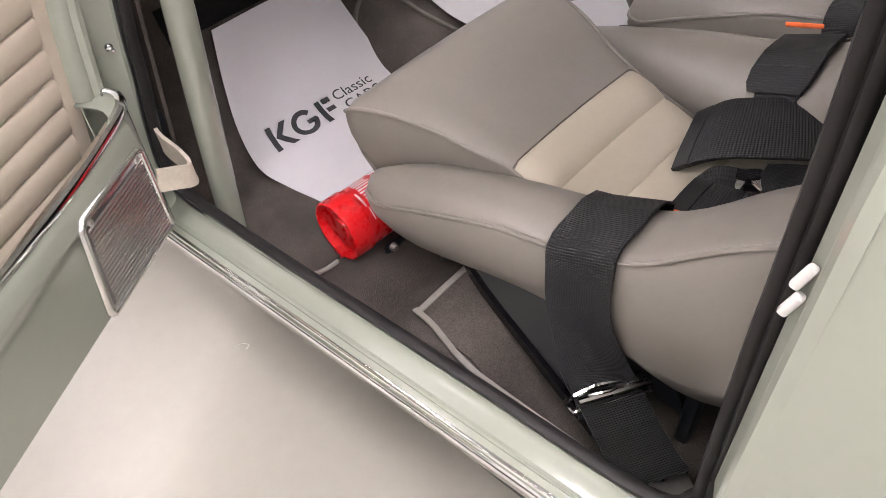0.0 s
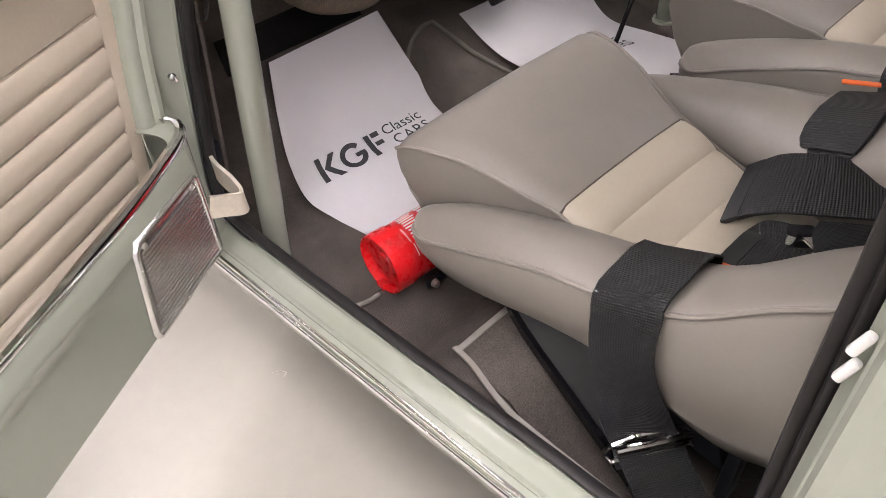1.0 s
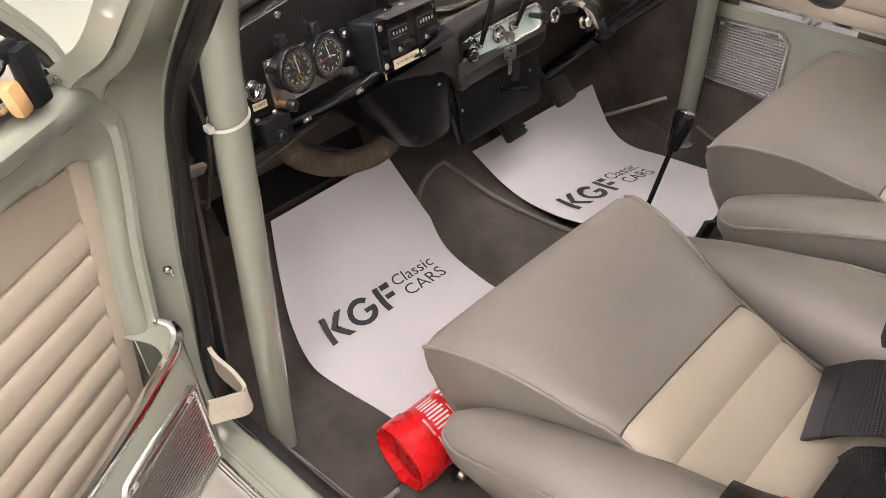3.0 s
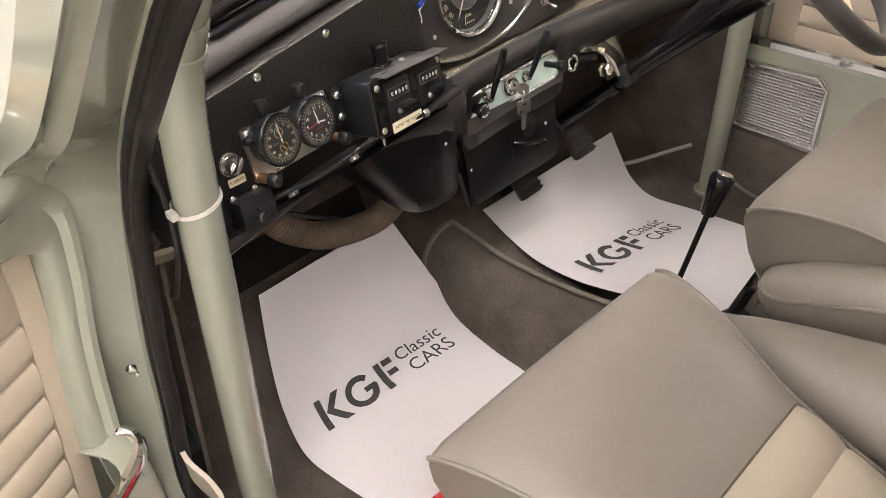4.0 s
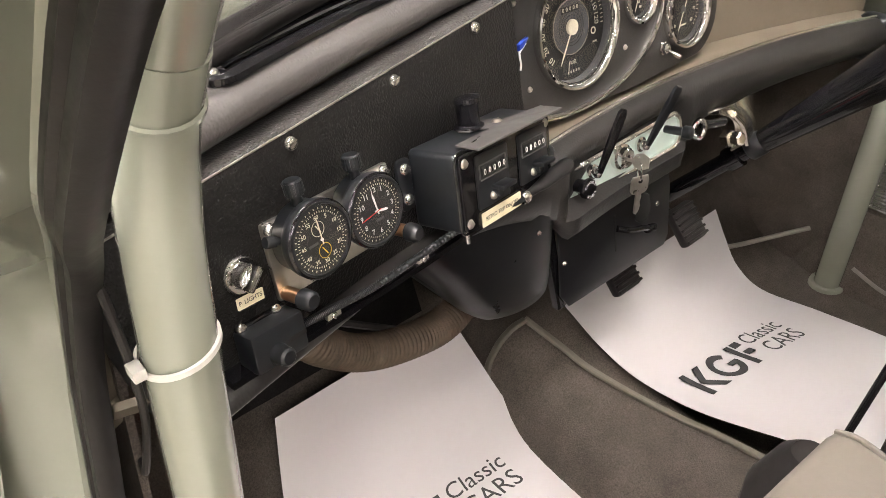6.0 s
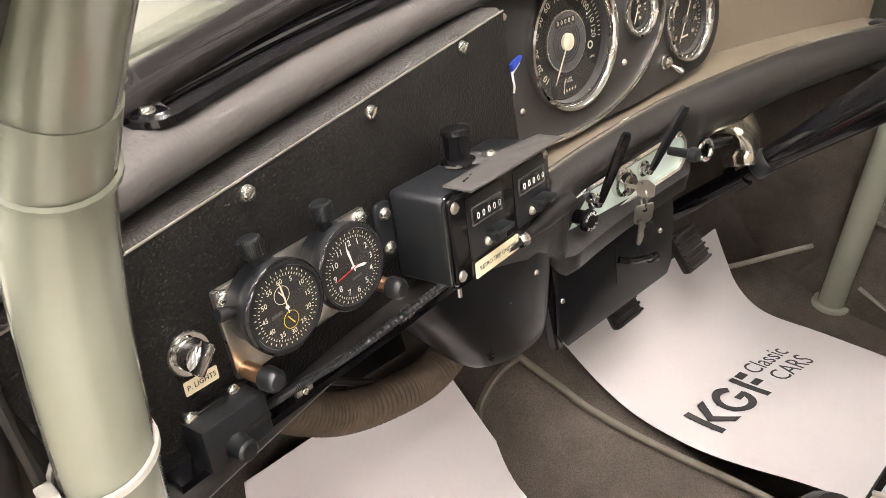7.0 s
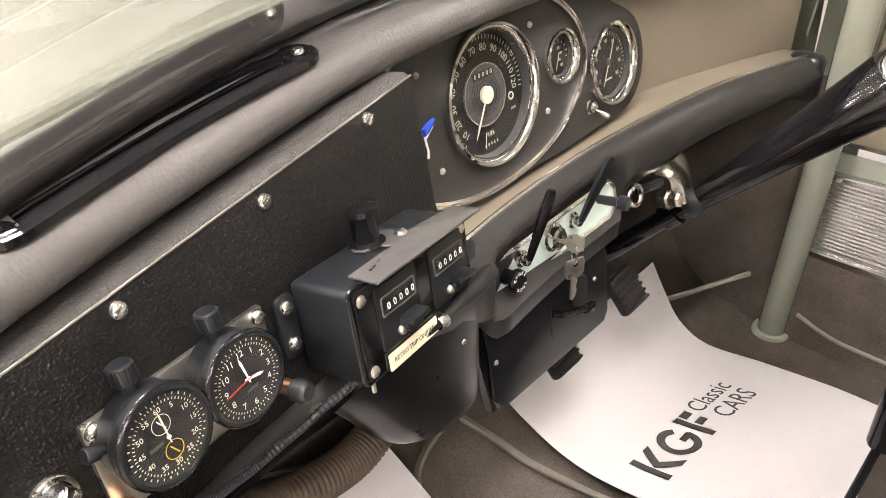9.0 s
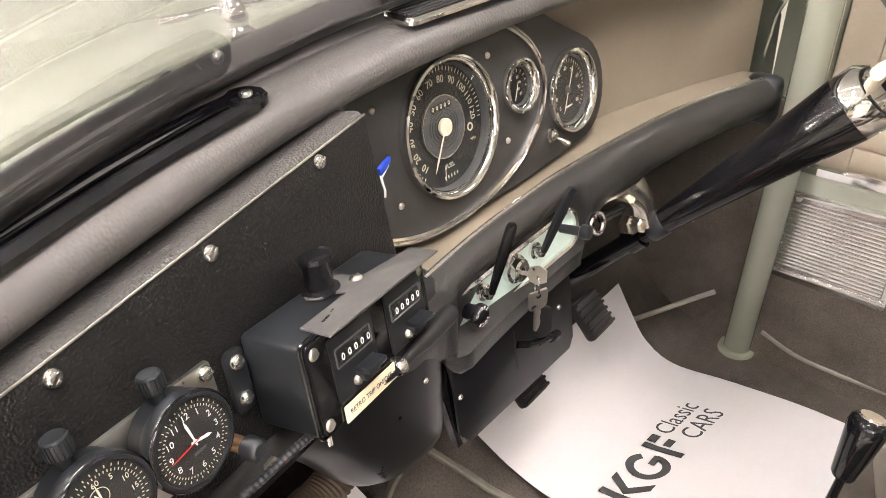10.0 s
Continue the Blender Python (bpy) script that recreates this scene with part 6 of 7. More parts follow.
def navigator_panel(dash):
    d = thing("instrument_panel", "black grained plate in front of the passenger carrying rally instruments", "dash panel")
    d.parent = dash
    pts = [(-0.085, 0.0), (0.358, 0.001), (0.349, -0.100), (0.345, -0.160), (-0.075, -0.150)]
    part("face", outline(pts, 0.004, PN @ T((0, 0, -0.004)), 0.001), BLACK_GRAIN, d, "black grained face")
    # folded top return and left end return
    part("top_return", moved(loft([[(-0.085, 0.0, -0.002), (-0.085, 0.003, -0.006), (-0.085, 0.004, -0.034)], [(0.358, 0.001, -0.002), (0.358, 0.004, -0.006), (0.358, 0.005, -0.034)]]), PN), LIT_TOP_GRAIN, d)
    part("edge_bead", sweep([PN @ V(-0.085, 0.0005, 0.0), PN @ V(0.13, 0.001, 0.0), PN @ V(0.358, 0.0015, 0.0)], circle(0.0008, 8)), STEEL, d, "worn bright fold")
    part("end_return", moved(loft([[(-0.085, 0.0, -0.002), (-0.085, 0.0, -0.06)], [(-0.075, -0.15, -0.002), (-0.075, -0.15, -0.06)]]), PN), BLACK, d)
    for a, b in ((0.077, -0.0082), (0.188, -0.0087), (0.2974, -0.0060), (-0.045, -0.010)):
        part("screw", screw_head(0.0056, 0.0042, on_panel(a, b, 0.0, 35)), CHROME, d, "bright domed screw")
    # loose plastic clips at the plate's free end
    c = thing("blue_clip", "small blue plastic clip at the edge of the plate", "clip")
    part("body", outline([(-0.006, -0.0035), (0.001, -0.003), (0.011, 0.001), (0.012, 0.003), (0.003, 0.003), (-0.005, 0.002)], 0.004, on_panel(0.366, -0.047, -0.006, 4), 0.001), BLUE, c)
    part("tail", tube([PN @ V(0.361, -0.052, -0.004), PN @ V(0.3595, -0.058, -0.003), PN @ V(0.3610, -0.064, -0.004), PN @ V(0.360, -0.070, -0.005)], 0.0010, 6, 4), WHITE_PL, c)
    part("foot", outline([(-0.005, -0.002), (0.007, 0.001), (0.007, 0.002), (-0.005, 0.000)], 0.003, on_panel(0.366, -0.0505, -0.0055, 8), 0.0004), WHITE_PL, c)
    w = thing("wire_end", "bare wire end poking up behind the plate", "wire")
    part("wire", tube([PN @ V(0.325, 0.002, -0.028), PN @ V(0.328, 0.008, -0.03), PN @ V(0.337, 0.020, -0.034)], 0.0012, 6, 3), ALU, w)
    return d


def dial_marks(parent, r0, r1, n, wid, mat, z, start=90.0, span=360.0, every=1, skip=()):
    bms = []
    for i in range(n):
        if i % every or i in skip:
            continue
        a = radians(start - span * i / n)
        bms.append(box(r1 - r0, wid, 0.0003, m=T((math.cos(a) * (r0 + r1) / 2, math.sin(a) * (r0 + r1) / 2, z)) @ ROT(a, 4, "Z")))
    return part("minute_marks", join(*bms), mat, parent)


def numerals(parent, words, r, size, mat, z, start=60.0, step=-30.0):
    for i, w in enumerate(words):
        a = radians(start + step * i)
        part("numeral", lettering(w, size, T((math.cos(a) * r, math.sin(a) * r, z)), 0.0003), mat, parent)


def hand(parent, ang, length, tail, w, mat, z):
    a = radians(ang)
    pts = [(-tail, -w * 0.6), (length * 0.75, -w), (length, 0), (length * 0.75, w), (-tail, w * 0.6)]
    part("hand", outline(pts, 0.0006, T((0, 0, z)) @ ROT(a, 4, "Z")), mat, parent)


def rally_clocks():
    turn = -7
    pl = thing("mounting_plate", "bare steel plate carrying two rally timers", "mounting plate", on_panel(0.0885, -0.0838, 0.0, turn))
    part("plate", outline(round_rect(0.126, 0.060, 0.002, 2), 0.0035, None, 0.0008), STEEL, pl)
    for x, y in ((-0.057, 0.024), (0.057, 0.024), (0.057, -0.024)):
        part("screw", screw_head(0.0055, 0.004, T((x, y, 0.0035))), ALU, pl)
    part("hole", lathe([(0.0035, 0.0), (0.0035, 0.0004), (0, 0.0004)], 12, T((-0.058, 0.018, 0.0034))), DIAL, pl)
    for x, y, t in ((-0.0567, -0.0255, 0), (0.0562, -0.0245, 0)):
        nut = part("fixing_stud", lathe([(0, 0.030), (0.0055, 0.030), (0.0065, 0.027), (0.0065, 0.018), (0.0055, 0.017), (0.0055, 0.0)], 14, T((x, y, 0.002))), BRASS, pl, "copper fixing stud")
        part("nut", lathe([(0, 0.0315), (0.005, 0.0312), (0.0075, 0.0285), (0.0078, 0.020), (0.0068, 0.0195)], 12, T((x, y, 0.002))), BLACK, nut)

    def timer(name, lab, a, b, clock):
        t = thing(name, lab, "clock", on_panel(a, b, 0.004, turn + 3) @ Matrix.Scale(0.91, 4), "rally timers")
        part("case", lathe([(0.0, 0.0), (0.026, 0.0), (0.0285, 0.003), (0.0285, 0.014), (0.0305, 0.017), (0.0315, 0.021), (0.0315, 0.0265), (0.0300, 0.0285), (0.0280, 0.0288), (0.0272, 0.0262)], 48), BLACK, t, "black timer case")
        part("bezel_edge", lathe([(0.0312, 0.0262), (0.0318, 0.0268), (0.0306, 0.0284), (0.0300, 0.0286)], 48), BLACK_GLOSS, t)
        di = part("dial", lathe([(0.0275, 0.0258), (0, 0.0258)], 48), DIAL, t)
        z = 0.0262
        ring = dial_marks(di, 0.0212, 0.0226, 60, 0.0005, LUME, z)
        dial_marks(di, 0.0240, 0.0255, 36, 0.0006, LUME, z)
        if clock:
            numerals(di, [str(k) for k in range(1, 13)], 0.0178, 0.0062, WHITE_INK, z)
            hand(di, 98, 0.0172, 0.003, 0.0009, WHITE_INK, z + 0.0005)
            hand(di, -14, 0.0125, 0.003, 0.0011, WHITE_INK, z + 0.0008)
            hand(di, 186, 0.0195, 0.004, 0.0004, RED_HAND, z + 0.0011)
            part("maker_bar", box(0.009, 0.002, 0.0003, m=T((0.001, -0.008, z))), DIAL_GREY, di)
        else:
            numerals(di, ["5", "10", "15", "20", "25", "30", "35", "40", "45", "50", "55", "60"], 0.0182, 0.0048, LUME, z)
            hand(di, 92, 0.0190, 0.004, 0.0006, LUME, z + 0.0008)
            for cx, cy, mat in ((-0.001, 0.0095, LUME), (0.0005, -0.0095, YELLOW)):
                part("subdial_ring", lathe([(0.0062, 0), (0.0062, 0.0003), (0.0058, 0.0003), (0.0058, 0)], 24, T((cx, cy, z - 0.0001))), mat, di)
                part("subdial_hand", box(0.0008, 0.008, 0.0003, m=T((cx, cy, z + 0.0003)) @ ROT(0.5, 4, "Z")), mat, di)
            part("maker_bar", box(0.009, 0.002, 0.0003, m=T((-0.0085, -0.001, z))), DIAL_GREY, di)
        part("hub", lathe([(0, 0.0016), (0.0014, 0.0014), (0.0014, 0)], 12, T((0, 0, z))), WHITE_INK, di)
        g = part("crystal", lathe([(0.0278, 0.0282), (0.020, 0.0292), (0, 0.0296)], 40), GLASS, t, "clear crystal")
        g.visible_shadow = False
        cr = part("crown", lathe([(0, 0.020), (0.0062, 0.0198), (0.0072, 0.0185), (0.0074, 0.0085), (0.0066, 0.007), (0.0045, 0.0065), (0.0045, -0.002)], 22, T((-0.001, 0.0285, 0.012)) @ ROT(-math.pi / 2, 4, "X")), BLACK, t, "knurled black crown")
        kn = []
        for i in range(22):
            a2 = 2 * math.pi * i / 22
            kn.append(box(0.0012, 0.0012, 0.010, m=T((-0.001, 0.0285, 0.012)) @ ROT(-math.pi / 2, 4, "X") @ T((0.0073 * math.cos(a2), 0.0073 * math.sin(a2), 0.0135)) @ ROT(a2, 4, "Z")))
        part("knurl", join(*kn), BLACK, cr)
        if not clock:
            part("reset_button", lathe([(0, 0.012), (0.0042, 0.0118), (0.0048, 0.011), (0.0048, 0.004), (0.0032, 0.0035), (0.0032, -0.004)], 14, T((-0.0275, 0.010, 0.012)) @ ROT(radians(70), 4, "Z") @ ROT(-math.pi / 2, 4, "X")), BLACK, t)
        return t
    timer("stopwatch", "black rally stopwatch with cream numerals and yellow subdial", 0.0553, -0.0677, False)
    timer("dash_clock", "black rally clock with white numerals and a red seconds hand", 0.1103, -0.0764, True)


def trip_meter():
    turn = -9
    w, h, dp = 0.132, 0.068, 0.0515
    t = thing("trip_meter", "black trip meter box with two counters and a grey top plate", "trip meter", on_panel(0.2407, -0.1085, 0.0, turn))
    part("case", box(w, h, dp, 0.005, 3, c=(0, 0, dp / 2)), BLACK, t, "black steel case")
    fp = part("front_plate", outline(round_rect(w - 0.004, h - 0.003, 0.004, 3), 0.003, T((0, 0, dp - 0.001)), 0.0008), BLACK_GLOSS, t)
    part("front_bead", sweep([(x, y, dp - 0.001) for x, y in round_rect(w + 0.001, h + 0.001, 0.006, 4)], circle(0.0011, 6), loop=True), BLACK_GLOSS, t)
    z = dp + 0.002
    for x, y in ((-w / 2 + 0.008, h / 2 - 0.009), (-w / 2 + 0.008, -h / 2 + 0.008), (w / 2 - 0.008, -h / 2 + 0.008), (w / 2 - 0.008, h / 2 - 0.009)):
        part("screw", screw_head(0.0042, 0.002, T((x, y, z))), STEEL, fp)
    for cx, cy in ((-0.024, 0.004), (0.036, 0.004)):
        c = part("counter", outline(round_rect(0.044, 0.046, 0.002, 2, cx, cy), 0.002, T((0, 0, z - 0.0005)), 0.0005), BLACK, fp, "black counter unit")
        part("window_frame", sweep([(x, y, z + 0.0018) for x, y in round_rect(0.036, 0.013, 0.001, 2, cx, cy + 0.008)], circle(0.0007, 6), loop=True), DIAL_GREY, c)
        for k in range(5):
            dr = part("digit_drum", lathe([(0.0, -0.0024), (0.0048, -0.0024), (0.0048, 0.0024), (0, 0.0024)], 16, T((cx - 0.0132 + 0.0066 * k, cy + 0.008, z - 0.0012)) @ ROT(math.pi / 2, 4, "Y")), DIAL, c)
            part("digit", lettering("0", 0.0068, T((cx - 0.0132 + 0.0066 * k, cy + 0.008, z + 0.0037)), 0.0003), WHITE_INK, dr)
        part("reset_knob", join(box(0.020, 0.004, 0.014, 0.001, c=(cx + 0.007, cy - 0.0085, z + 0.006)), lathe([(0, 0.008), (0.004, 0.008), (0.005, 0.0)], 12, T((cx + 0.001, cy - 0.013, z)))), BLACK, c)
        part("knob_tip", screw_head(0.0036, 0.003, T((cx - 0.003, cy - 0.0155, z + 0.002))), STEEL, c)
    lab = part("label", outline(round_rect(0.056, 0.0125, 0.0006, 1, -0.016, -0.0285), 0.0006, T((0, 0, z + 0.0008))), LABEL, fp, "cream printed label")
    part("label_text", lettering("RETRO TRIP ON/OFF", 0.0050, T((-0.016, -0.0285, z + 0.0017)), 0.0002), INK, lab)
    # eyebrow plate on top
    eb = [(-0.052, -0.013), (0.071, -0.013), (0.071, 0.010), (0.024, 0.018), (0.021, 0.024), (0.020, 0.034), (0.012, 0.042), (-0.003, 0.0455), (-0.014, 0.041), (-0.018, 0.033), (-0.015, 0.025), (-0.004, 0.021), (-0.002, 0.013), (-0.050, 0.012)]
    m = T((0, h / 2 + 0.0012, dp)) @ ROT(-math.pi / 2, 4, "X")
    ey = part("eyebrow_plate", outline(eb, 0.0016, m, 0.0004), GREY_PLATE, t, "grey painted eyebrow plate, worn at a corner")
    part("screw", screw_head(0.0048, 0.0025, m @ T((0.0165, 0.0190, 0.0016))), STEEL, ey)
    part("scratch", join(box(0.009, 0.0018, 0.0003, m=m @ T((-0.036, 0.003, 0.0017)) @ ROT(0.2, 4, "Z")), box(0.004, 0.0012, 0.0003, m=m @ T((-0.026, 0.006, 0.0017)) @ ROT(0.2, 4, "Z"))), ALU, ey)
    sw = part("push_knob", lathe([(0, 0.026), (0.008, 0.0258), (0.0108, 0.0245), (0.0112, 0.021), (0.0098, 0.019), (0.0095, 0.002), (0.013, 0.001), (0.0135, -0.001)], 24, m @ T((-0.003, 0.0335, 0.0016))), BLACK_GLOSS, t, "black plastic push knob")
    part("knob_lug", box(0.012, 0.009, 0.004, 0.001, m=m @ T((0.004, 0.0335, 0.025))), BLACK, sw)
    # side bracket
    br = part("side_bracket", outline(round_rect(0.016, 0.044, 0.005, 3, -w / 2 - 0.0085, 0.007), 0.003, T((0, 0, 0.001)), 0.0008), BLACK, t, "black fixing bracket")
    for y in (0.0205, -0.0055):
        part("screw", screw_head(0.0052, 0.004, T((-w / 2 - 0.0085, y, 0.004))), ALU, br)
    part("foot_screw", tube([(-w / 2 + 0.012, -h / 2 - 0.001, dp - 0.006), (-w / 2 + 0.012, -h / 2 - 0.012, dp - 0.006)], 0.0018, 8, 2), ALU, t)


def panel_switches():
    k = thing("light_switch", "chromed rotary light switch with a printed label", "switch", on_panel(0.0040, -0.0708, 0.0, -10))
    part("bezel", lathe([(0, 0.002), (0.0125, 0.002), (0.0140, 0.0), (0.0140, -0.001)], 28), CHROME, k)
    part("knob", join(lathe([(0, 0.010), (0.0085, 0.0095), (0.0100, 0.002), (0.0105, 0.001)], 24), box(0.006, 0.019, 0.010, 0.002, m=T((0, 0, 0.012)) @ ROT(-0.7, 4, "Z"))), CHROME, k, "chromed knob")
    lb = thing("switch_label", "cream tape label below the light switch", "label", on_panel(0.0030, -0.0900, 0.0003, -10))
    part("tape", outline(round_rect(0.0225, 0.0088, 0.0005, 1), 0.0005), LABEL, lb)
    part("text", lettering("P. LIGHTS", 0.0046, T((0, 0, 0.0007)), 0.0002), INK, lb)
    b = thing("intercom", "small black intercom box with a raised bar of lettering", "intercom", on_panel(0.0005, -0.1204, 0.0, -9))
    part("body", box(0.046, 0.030, 0.022, 0.003, 2, c=(0, 0, 0.011)), BLACK, b)
    part("lid_step", box(0.043, 0.010, 0.006, 0.002, 2, c=(0, 0.012, 0.003)), BLACK_GLOSS, b)
    for x in (-0.018, 0.012):
        part("screw", screw_head(0.0040, 0.003, T((x, 0.0165, 0.006)) @ ROT(-0.4, 4, "X")), ALU, b)
    part("knob", lathe([(0, 0.012), (0.005, 0.0118), (0.0068, 0.010), (0.0072, 0.002), (0.008, 0.0)], 18, T((-0.004, -0.006, 0.022))), BLACK, b, "black knob")
    part("mark_bar", box(0.015, 0.0035, 0.0006, m=T((0.0145, -0.001, 0.0222))), BLACK_MATT, b)


def map_lamp():
    g = thing("map_lamp", "flexible gooseneck map lamp lying along the shelf edge", "map lamp")
    pts = [on_panel(0.022, -0.1245, 0.014).translation, on_panel(0.06, -0.1315, 0.016).translation, on_panel(0.10, -0.139, 0.018).translation, V(-0.3040, 0.0170, 0.6920), V(-0.2730, 0.0170, 0.6880), V(-0.2510, 0.0160, 0.6890), V(-0.2290, 0.0175, 0.6885)]
    P = smooth_path(pts, 130)
    bm = sweep(P, circle(0.0029, 10), scale=lambda t: 1.0 + 0.13 * math.cos(t * len(P) * 1.26))
    part("gooseneck", bm, BLACK, g, "ribbed black gooseneck")
    e = P[-1]
    d = (V(-0.1710, 0.0230, 0.6900) - V(-0.2070, 0.0190, 0.6880)).normalized()
    m = (d * -1).to_track_quat("Z", "Y").to_matrix().to_4x4()
    m.translation = e
    hd = part("head", lathe([(0, 0.004), (0.0032, 0.003), (0.0038, -0.004), (0.0044, -0.018), (0.0066, -0.030), (0.0076, -0.062), (0.0066, -0.068), (0, -0.068)], 20, m), BLACK_MATT, g, "black tapered lamp head")
    part("collar", lathe([(0.0048, 0.004), (0.0062, 0.002), (0.0062, -0.003), (0.005, -0.005)], 16, m), ALU, hd)
    # thin beaded rail under the plate with two clips
    r = thing("shelf_rail", "black beaded rail under the instrument plate", "trim rail")
    part("rail", sweep([on_panel(-0.04, -0.128, 0.004).translation, on_panel(0.05, -0.141, 0.004).translation, on_panel(0.156, -0.157, 0.004).translation, on_panel(0.25, -0.168, 0.005).translation, on_panel(0.345, -0.178, 0.006).translation], [(-0.010, -0.003), (-0.010, 0.003), (0.010, 0.003), (0.010, -0.003)]), BLACK_GLOSS, r)
    for a in (0.0545, 0.157):
        cl = part("clip", outline([(-0.006, -0.006), (0.006, -0.006), (0.007, 0.0), (0.004, 0.007), (-0.004, 0.007), (-0.007, 0.0)], 0.003, on_panel(a, -0.130 - 0.153 * a, 0.010)), STEEL, r, "bare steel clip")
        part("bolt", screw_head(0.003, 0.002, on_panel(a, -0.130 - 0.153 * a, 0.013)), ALU, cl)


BN = axes((-0.0005, 0.1589, 0.7479), (1, 0, 0), (0, 0.184, 0.983))


def binnacle():
    b = thing("instrument_binnacle", "dark crackle-finish instrument binnacle with a bright oval surround", "instrument binnacle", BN)
    pts = []
    for k in range(25):
        a = radians(90 + 180 * k / 24)
        pts.append((0.168 * math.cos(a), 0.098 * math.sin(a)))
    pts += [(0.06, -0.096), (0.11, -0.098)] + [(0.232 + 0.056 * math.cos(radians(a)), -0.034 + 0.060 * math.sin(radians(a))) for a in range(-95, 62, 14)] + [(0.20, 0.05), (0.15, 0.082), (0.08, 0.095)]
    fb = bmesh.new()
    loops = [pts] + [[(cx + rr * math.cos(2 * math.pi * k / 40), cy + rr * math.sin(2 * math.pi * k / 40)) for k in range(40)] for cx, cy, rr in ((0.003, -0.0005, 0.063), (0.1195, 0.004, 0.024), (0.2146, -0.0305, 0.042))]
    es = []
    for lp in loops:
        vs = [fb.verts.new((x, y, 0)) for x, y in lp]
        es += [fb.edges.new((vs[k], vs[(k + 1) % len(vs)])) for k in range(len(vs))]
    bmesh.ops.triangle_fill(fb, use_beauty=True, use_dissolve=False, edges=es, normal=(0, 0, 1))
    part("face", thicken(fb, 0.004), BIN_BLACK, b, "dark crackle-finish face")
    rim = [[(x, y, 0) for x, y in pts], [(x * 0.99, y * 0.99, -0.045) for x, y in pts]]
    part("shell", loft([[*r, r[0]] for r in rim]), BIN_BLACK, b)
    oval = [(0.163 * math.cos(2 * math.pi * i / 72), 0.0925 * math.sin(2 * math.pi * i / 72), 0.001) for i in range(72)]
    part("oval_surround", sweep(oval, [(-0.004, -0.001), (-0.0035, 0.002), (-0.001, 0.003), (0.001, 0.0022), (0.0025, 0.003), (0.004, 0.0015), (0.004, -0.001)], loop=True), CHROME, b, "bright oval surround")
    for x, y in ((-0.078, -0.047), (0.089, -0.0455), (0.075, 0.048), (-0.089, 0.0464)):
        part("screw", screw_head(0.0034, 0.0022, T((x, y, 0.0))), STEEL, b)
    tg = part("toggle_switch", join(lathe([(0, 0.010), (0.004, 0.0095), (0.0068, 0.007), (0.0068, 0.003), (0.009, 0.002), (0.009, 0)], 6, T((0.165, -0.0665, 0))), lathe([(0, 0.026), (0.0026, 0.025), (0.0032, 0.021), (0.0018, 0.008)], 10, T((0.165, -0.0665, 0)) @ ROT(0.5, 4, "X") @ ROT(0.25, 4, "Y"))), CHROME, b, "chromed toggle switch")

    def gauge(name, lab, cx, cy, r, depth, sunk=0.0, group=""):
        g = thing(name, lab, "gauge", BN @ T((cx, cy, 0)), group)
        part("bezel", lathe([(r, 0.0), (r, depth * 0.55), (r - 0.0012, depth * 0.9), (r - 0.0035, depth), (r - 0.0060, depth * 0.85), (r - 0.0082, depth * 0.45), (r - 0.0088, depth * 0.15)], 64), CHROME, g, "chromed bezel")
        part("inner_wall", lathe([(r - 0.0088, depth * 0.15), (r - 0.0105, 0.001 - sunk)], 48), DIAL_GREY, g)
        di = part("dial", lathe([(r - 0.008, 0.001), (0, 0.001)], 48), DIAL, g)
        di.location.z = -sunk
        gl = part("glass", lathe([(r - 0.0087, depth * 0.2), (r * 0.5, depth * 0.2 + 0.0006), (0, depth * 0.2 + 0.0008)], 48), GLASS, g, "clear gauge glass")
        gl.visible_shadow = False
        return g, di
    # speedometer
    R = 0.0690
    g, di = gauge("speedometer", "large round speedometer with a chromed bezel and fuel gauge", 0.003, -0.0005, R, 0.010, 0.018)
    z = 0.0016
    part("inner_disc", lathe([(0.030, 0.0), (0.030, 0.0028), (0.0285, 0.0032), (0.0, 0.0032)], 48, T((0, 0, 0.001))), DIAL_GREY, di)
    part("disc_ring", lathe([(0.0305, 0.003), (0.0305, 0.0046), (0.0292, 0.0046), (0.0292, 0.003)], 48), ALU, di)
    for rr in (0.010, 0.0135, 0.017, 0.0205):
        part("groove_ring", lathe([(rr, 0.0042), (rr, 0.0047), (rr - 0.0008, 0.0047), (rr - 0.0008, 0.0042)], 40), DIAL, di)
    dial_marks(di, 0.0525, 0.0565, 49, 0.0008, LUME, z, 228.0, 240.0)
    for i, w in enumerate(["10", "20", "30", "40", "50", "60", "70", "80", "90", "100", "110", "120"]):
        a = radians(222 - 222 * i / 11)
        part("numeral", lettering(w, 0.0098, T((0.0445 * math.cos(a), 0.0445 * math.sin(a), z)) @ ROT(a - math.pi / 2, 4, "Z"), 0.0003), LUME, di)
    hand(di, 238, 0.046, 0.006, 0.0011, LUME, 0.0075)
    part("hub", lathe([(0, 0.012), (0.005, 0.0118), (0.0085, 0.010), (0.0085, 0.004)], 28), LUME, di, "cream hub")
    part("odometer", box(0.030, 0.0075, 0.001, 0.0003, c=(0, 0.020, 0.0046)), DIAL, di)
    for k in range(5):
        part("odometer_digit", lettering("0", 0.0062, T((-0.0116 + 0.0058 * k, 0.020, 0.0053)), 0.0003), LUME, di)
    part("mph_text", lettering("MPH", 0.004, T((0.040, -0.026, z)), 0.0003), LUME, di)
    part("warning_lamp", lathe([(0.0042, 0), (0.0042, 0.001), (0.0028, 0.001), (0.0028, 0)], 20, T((0.038, -0.013, z))), LUME, di)
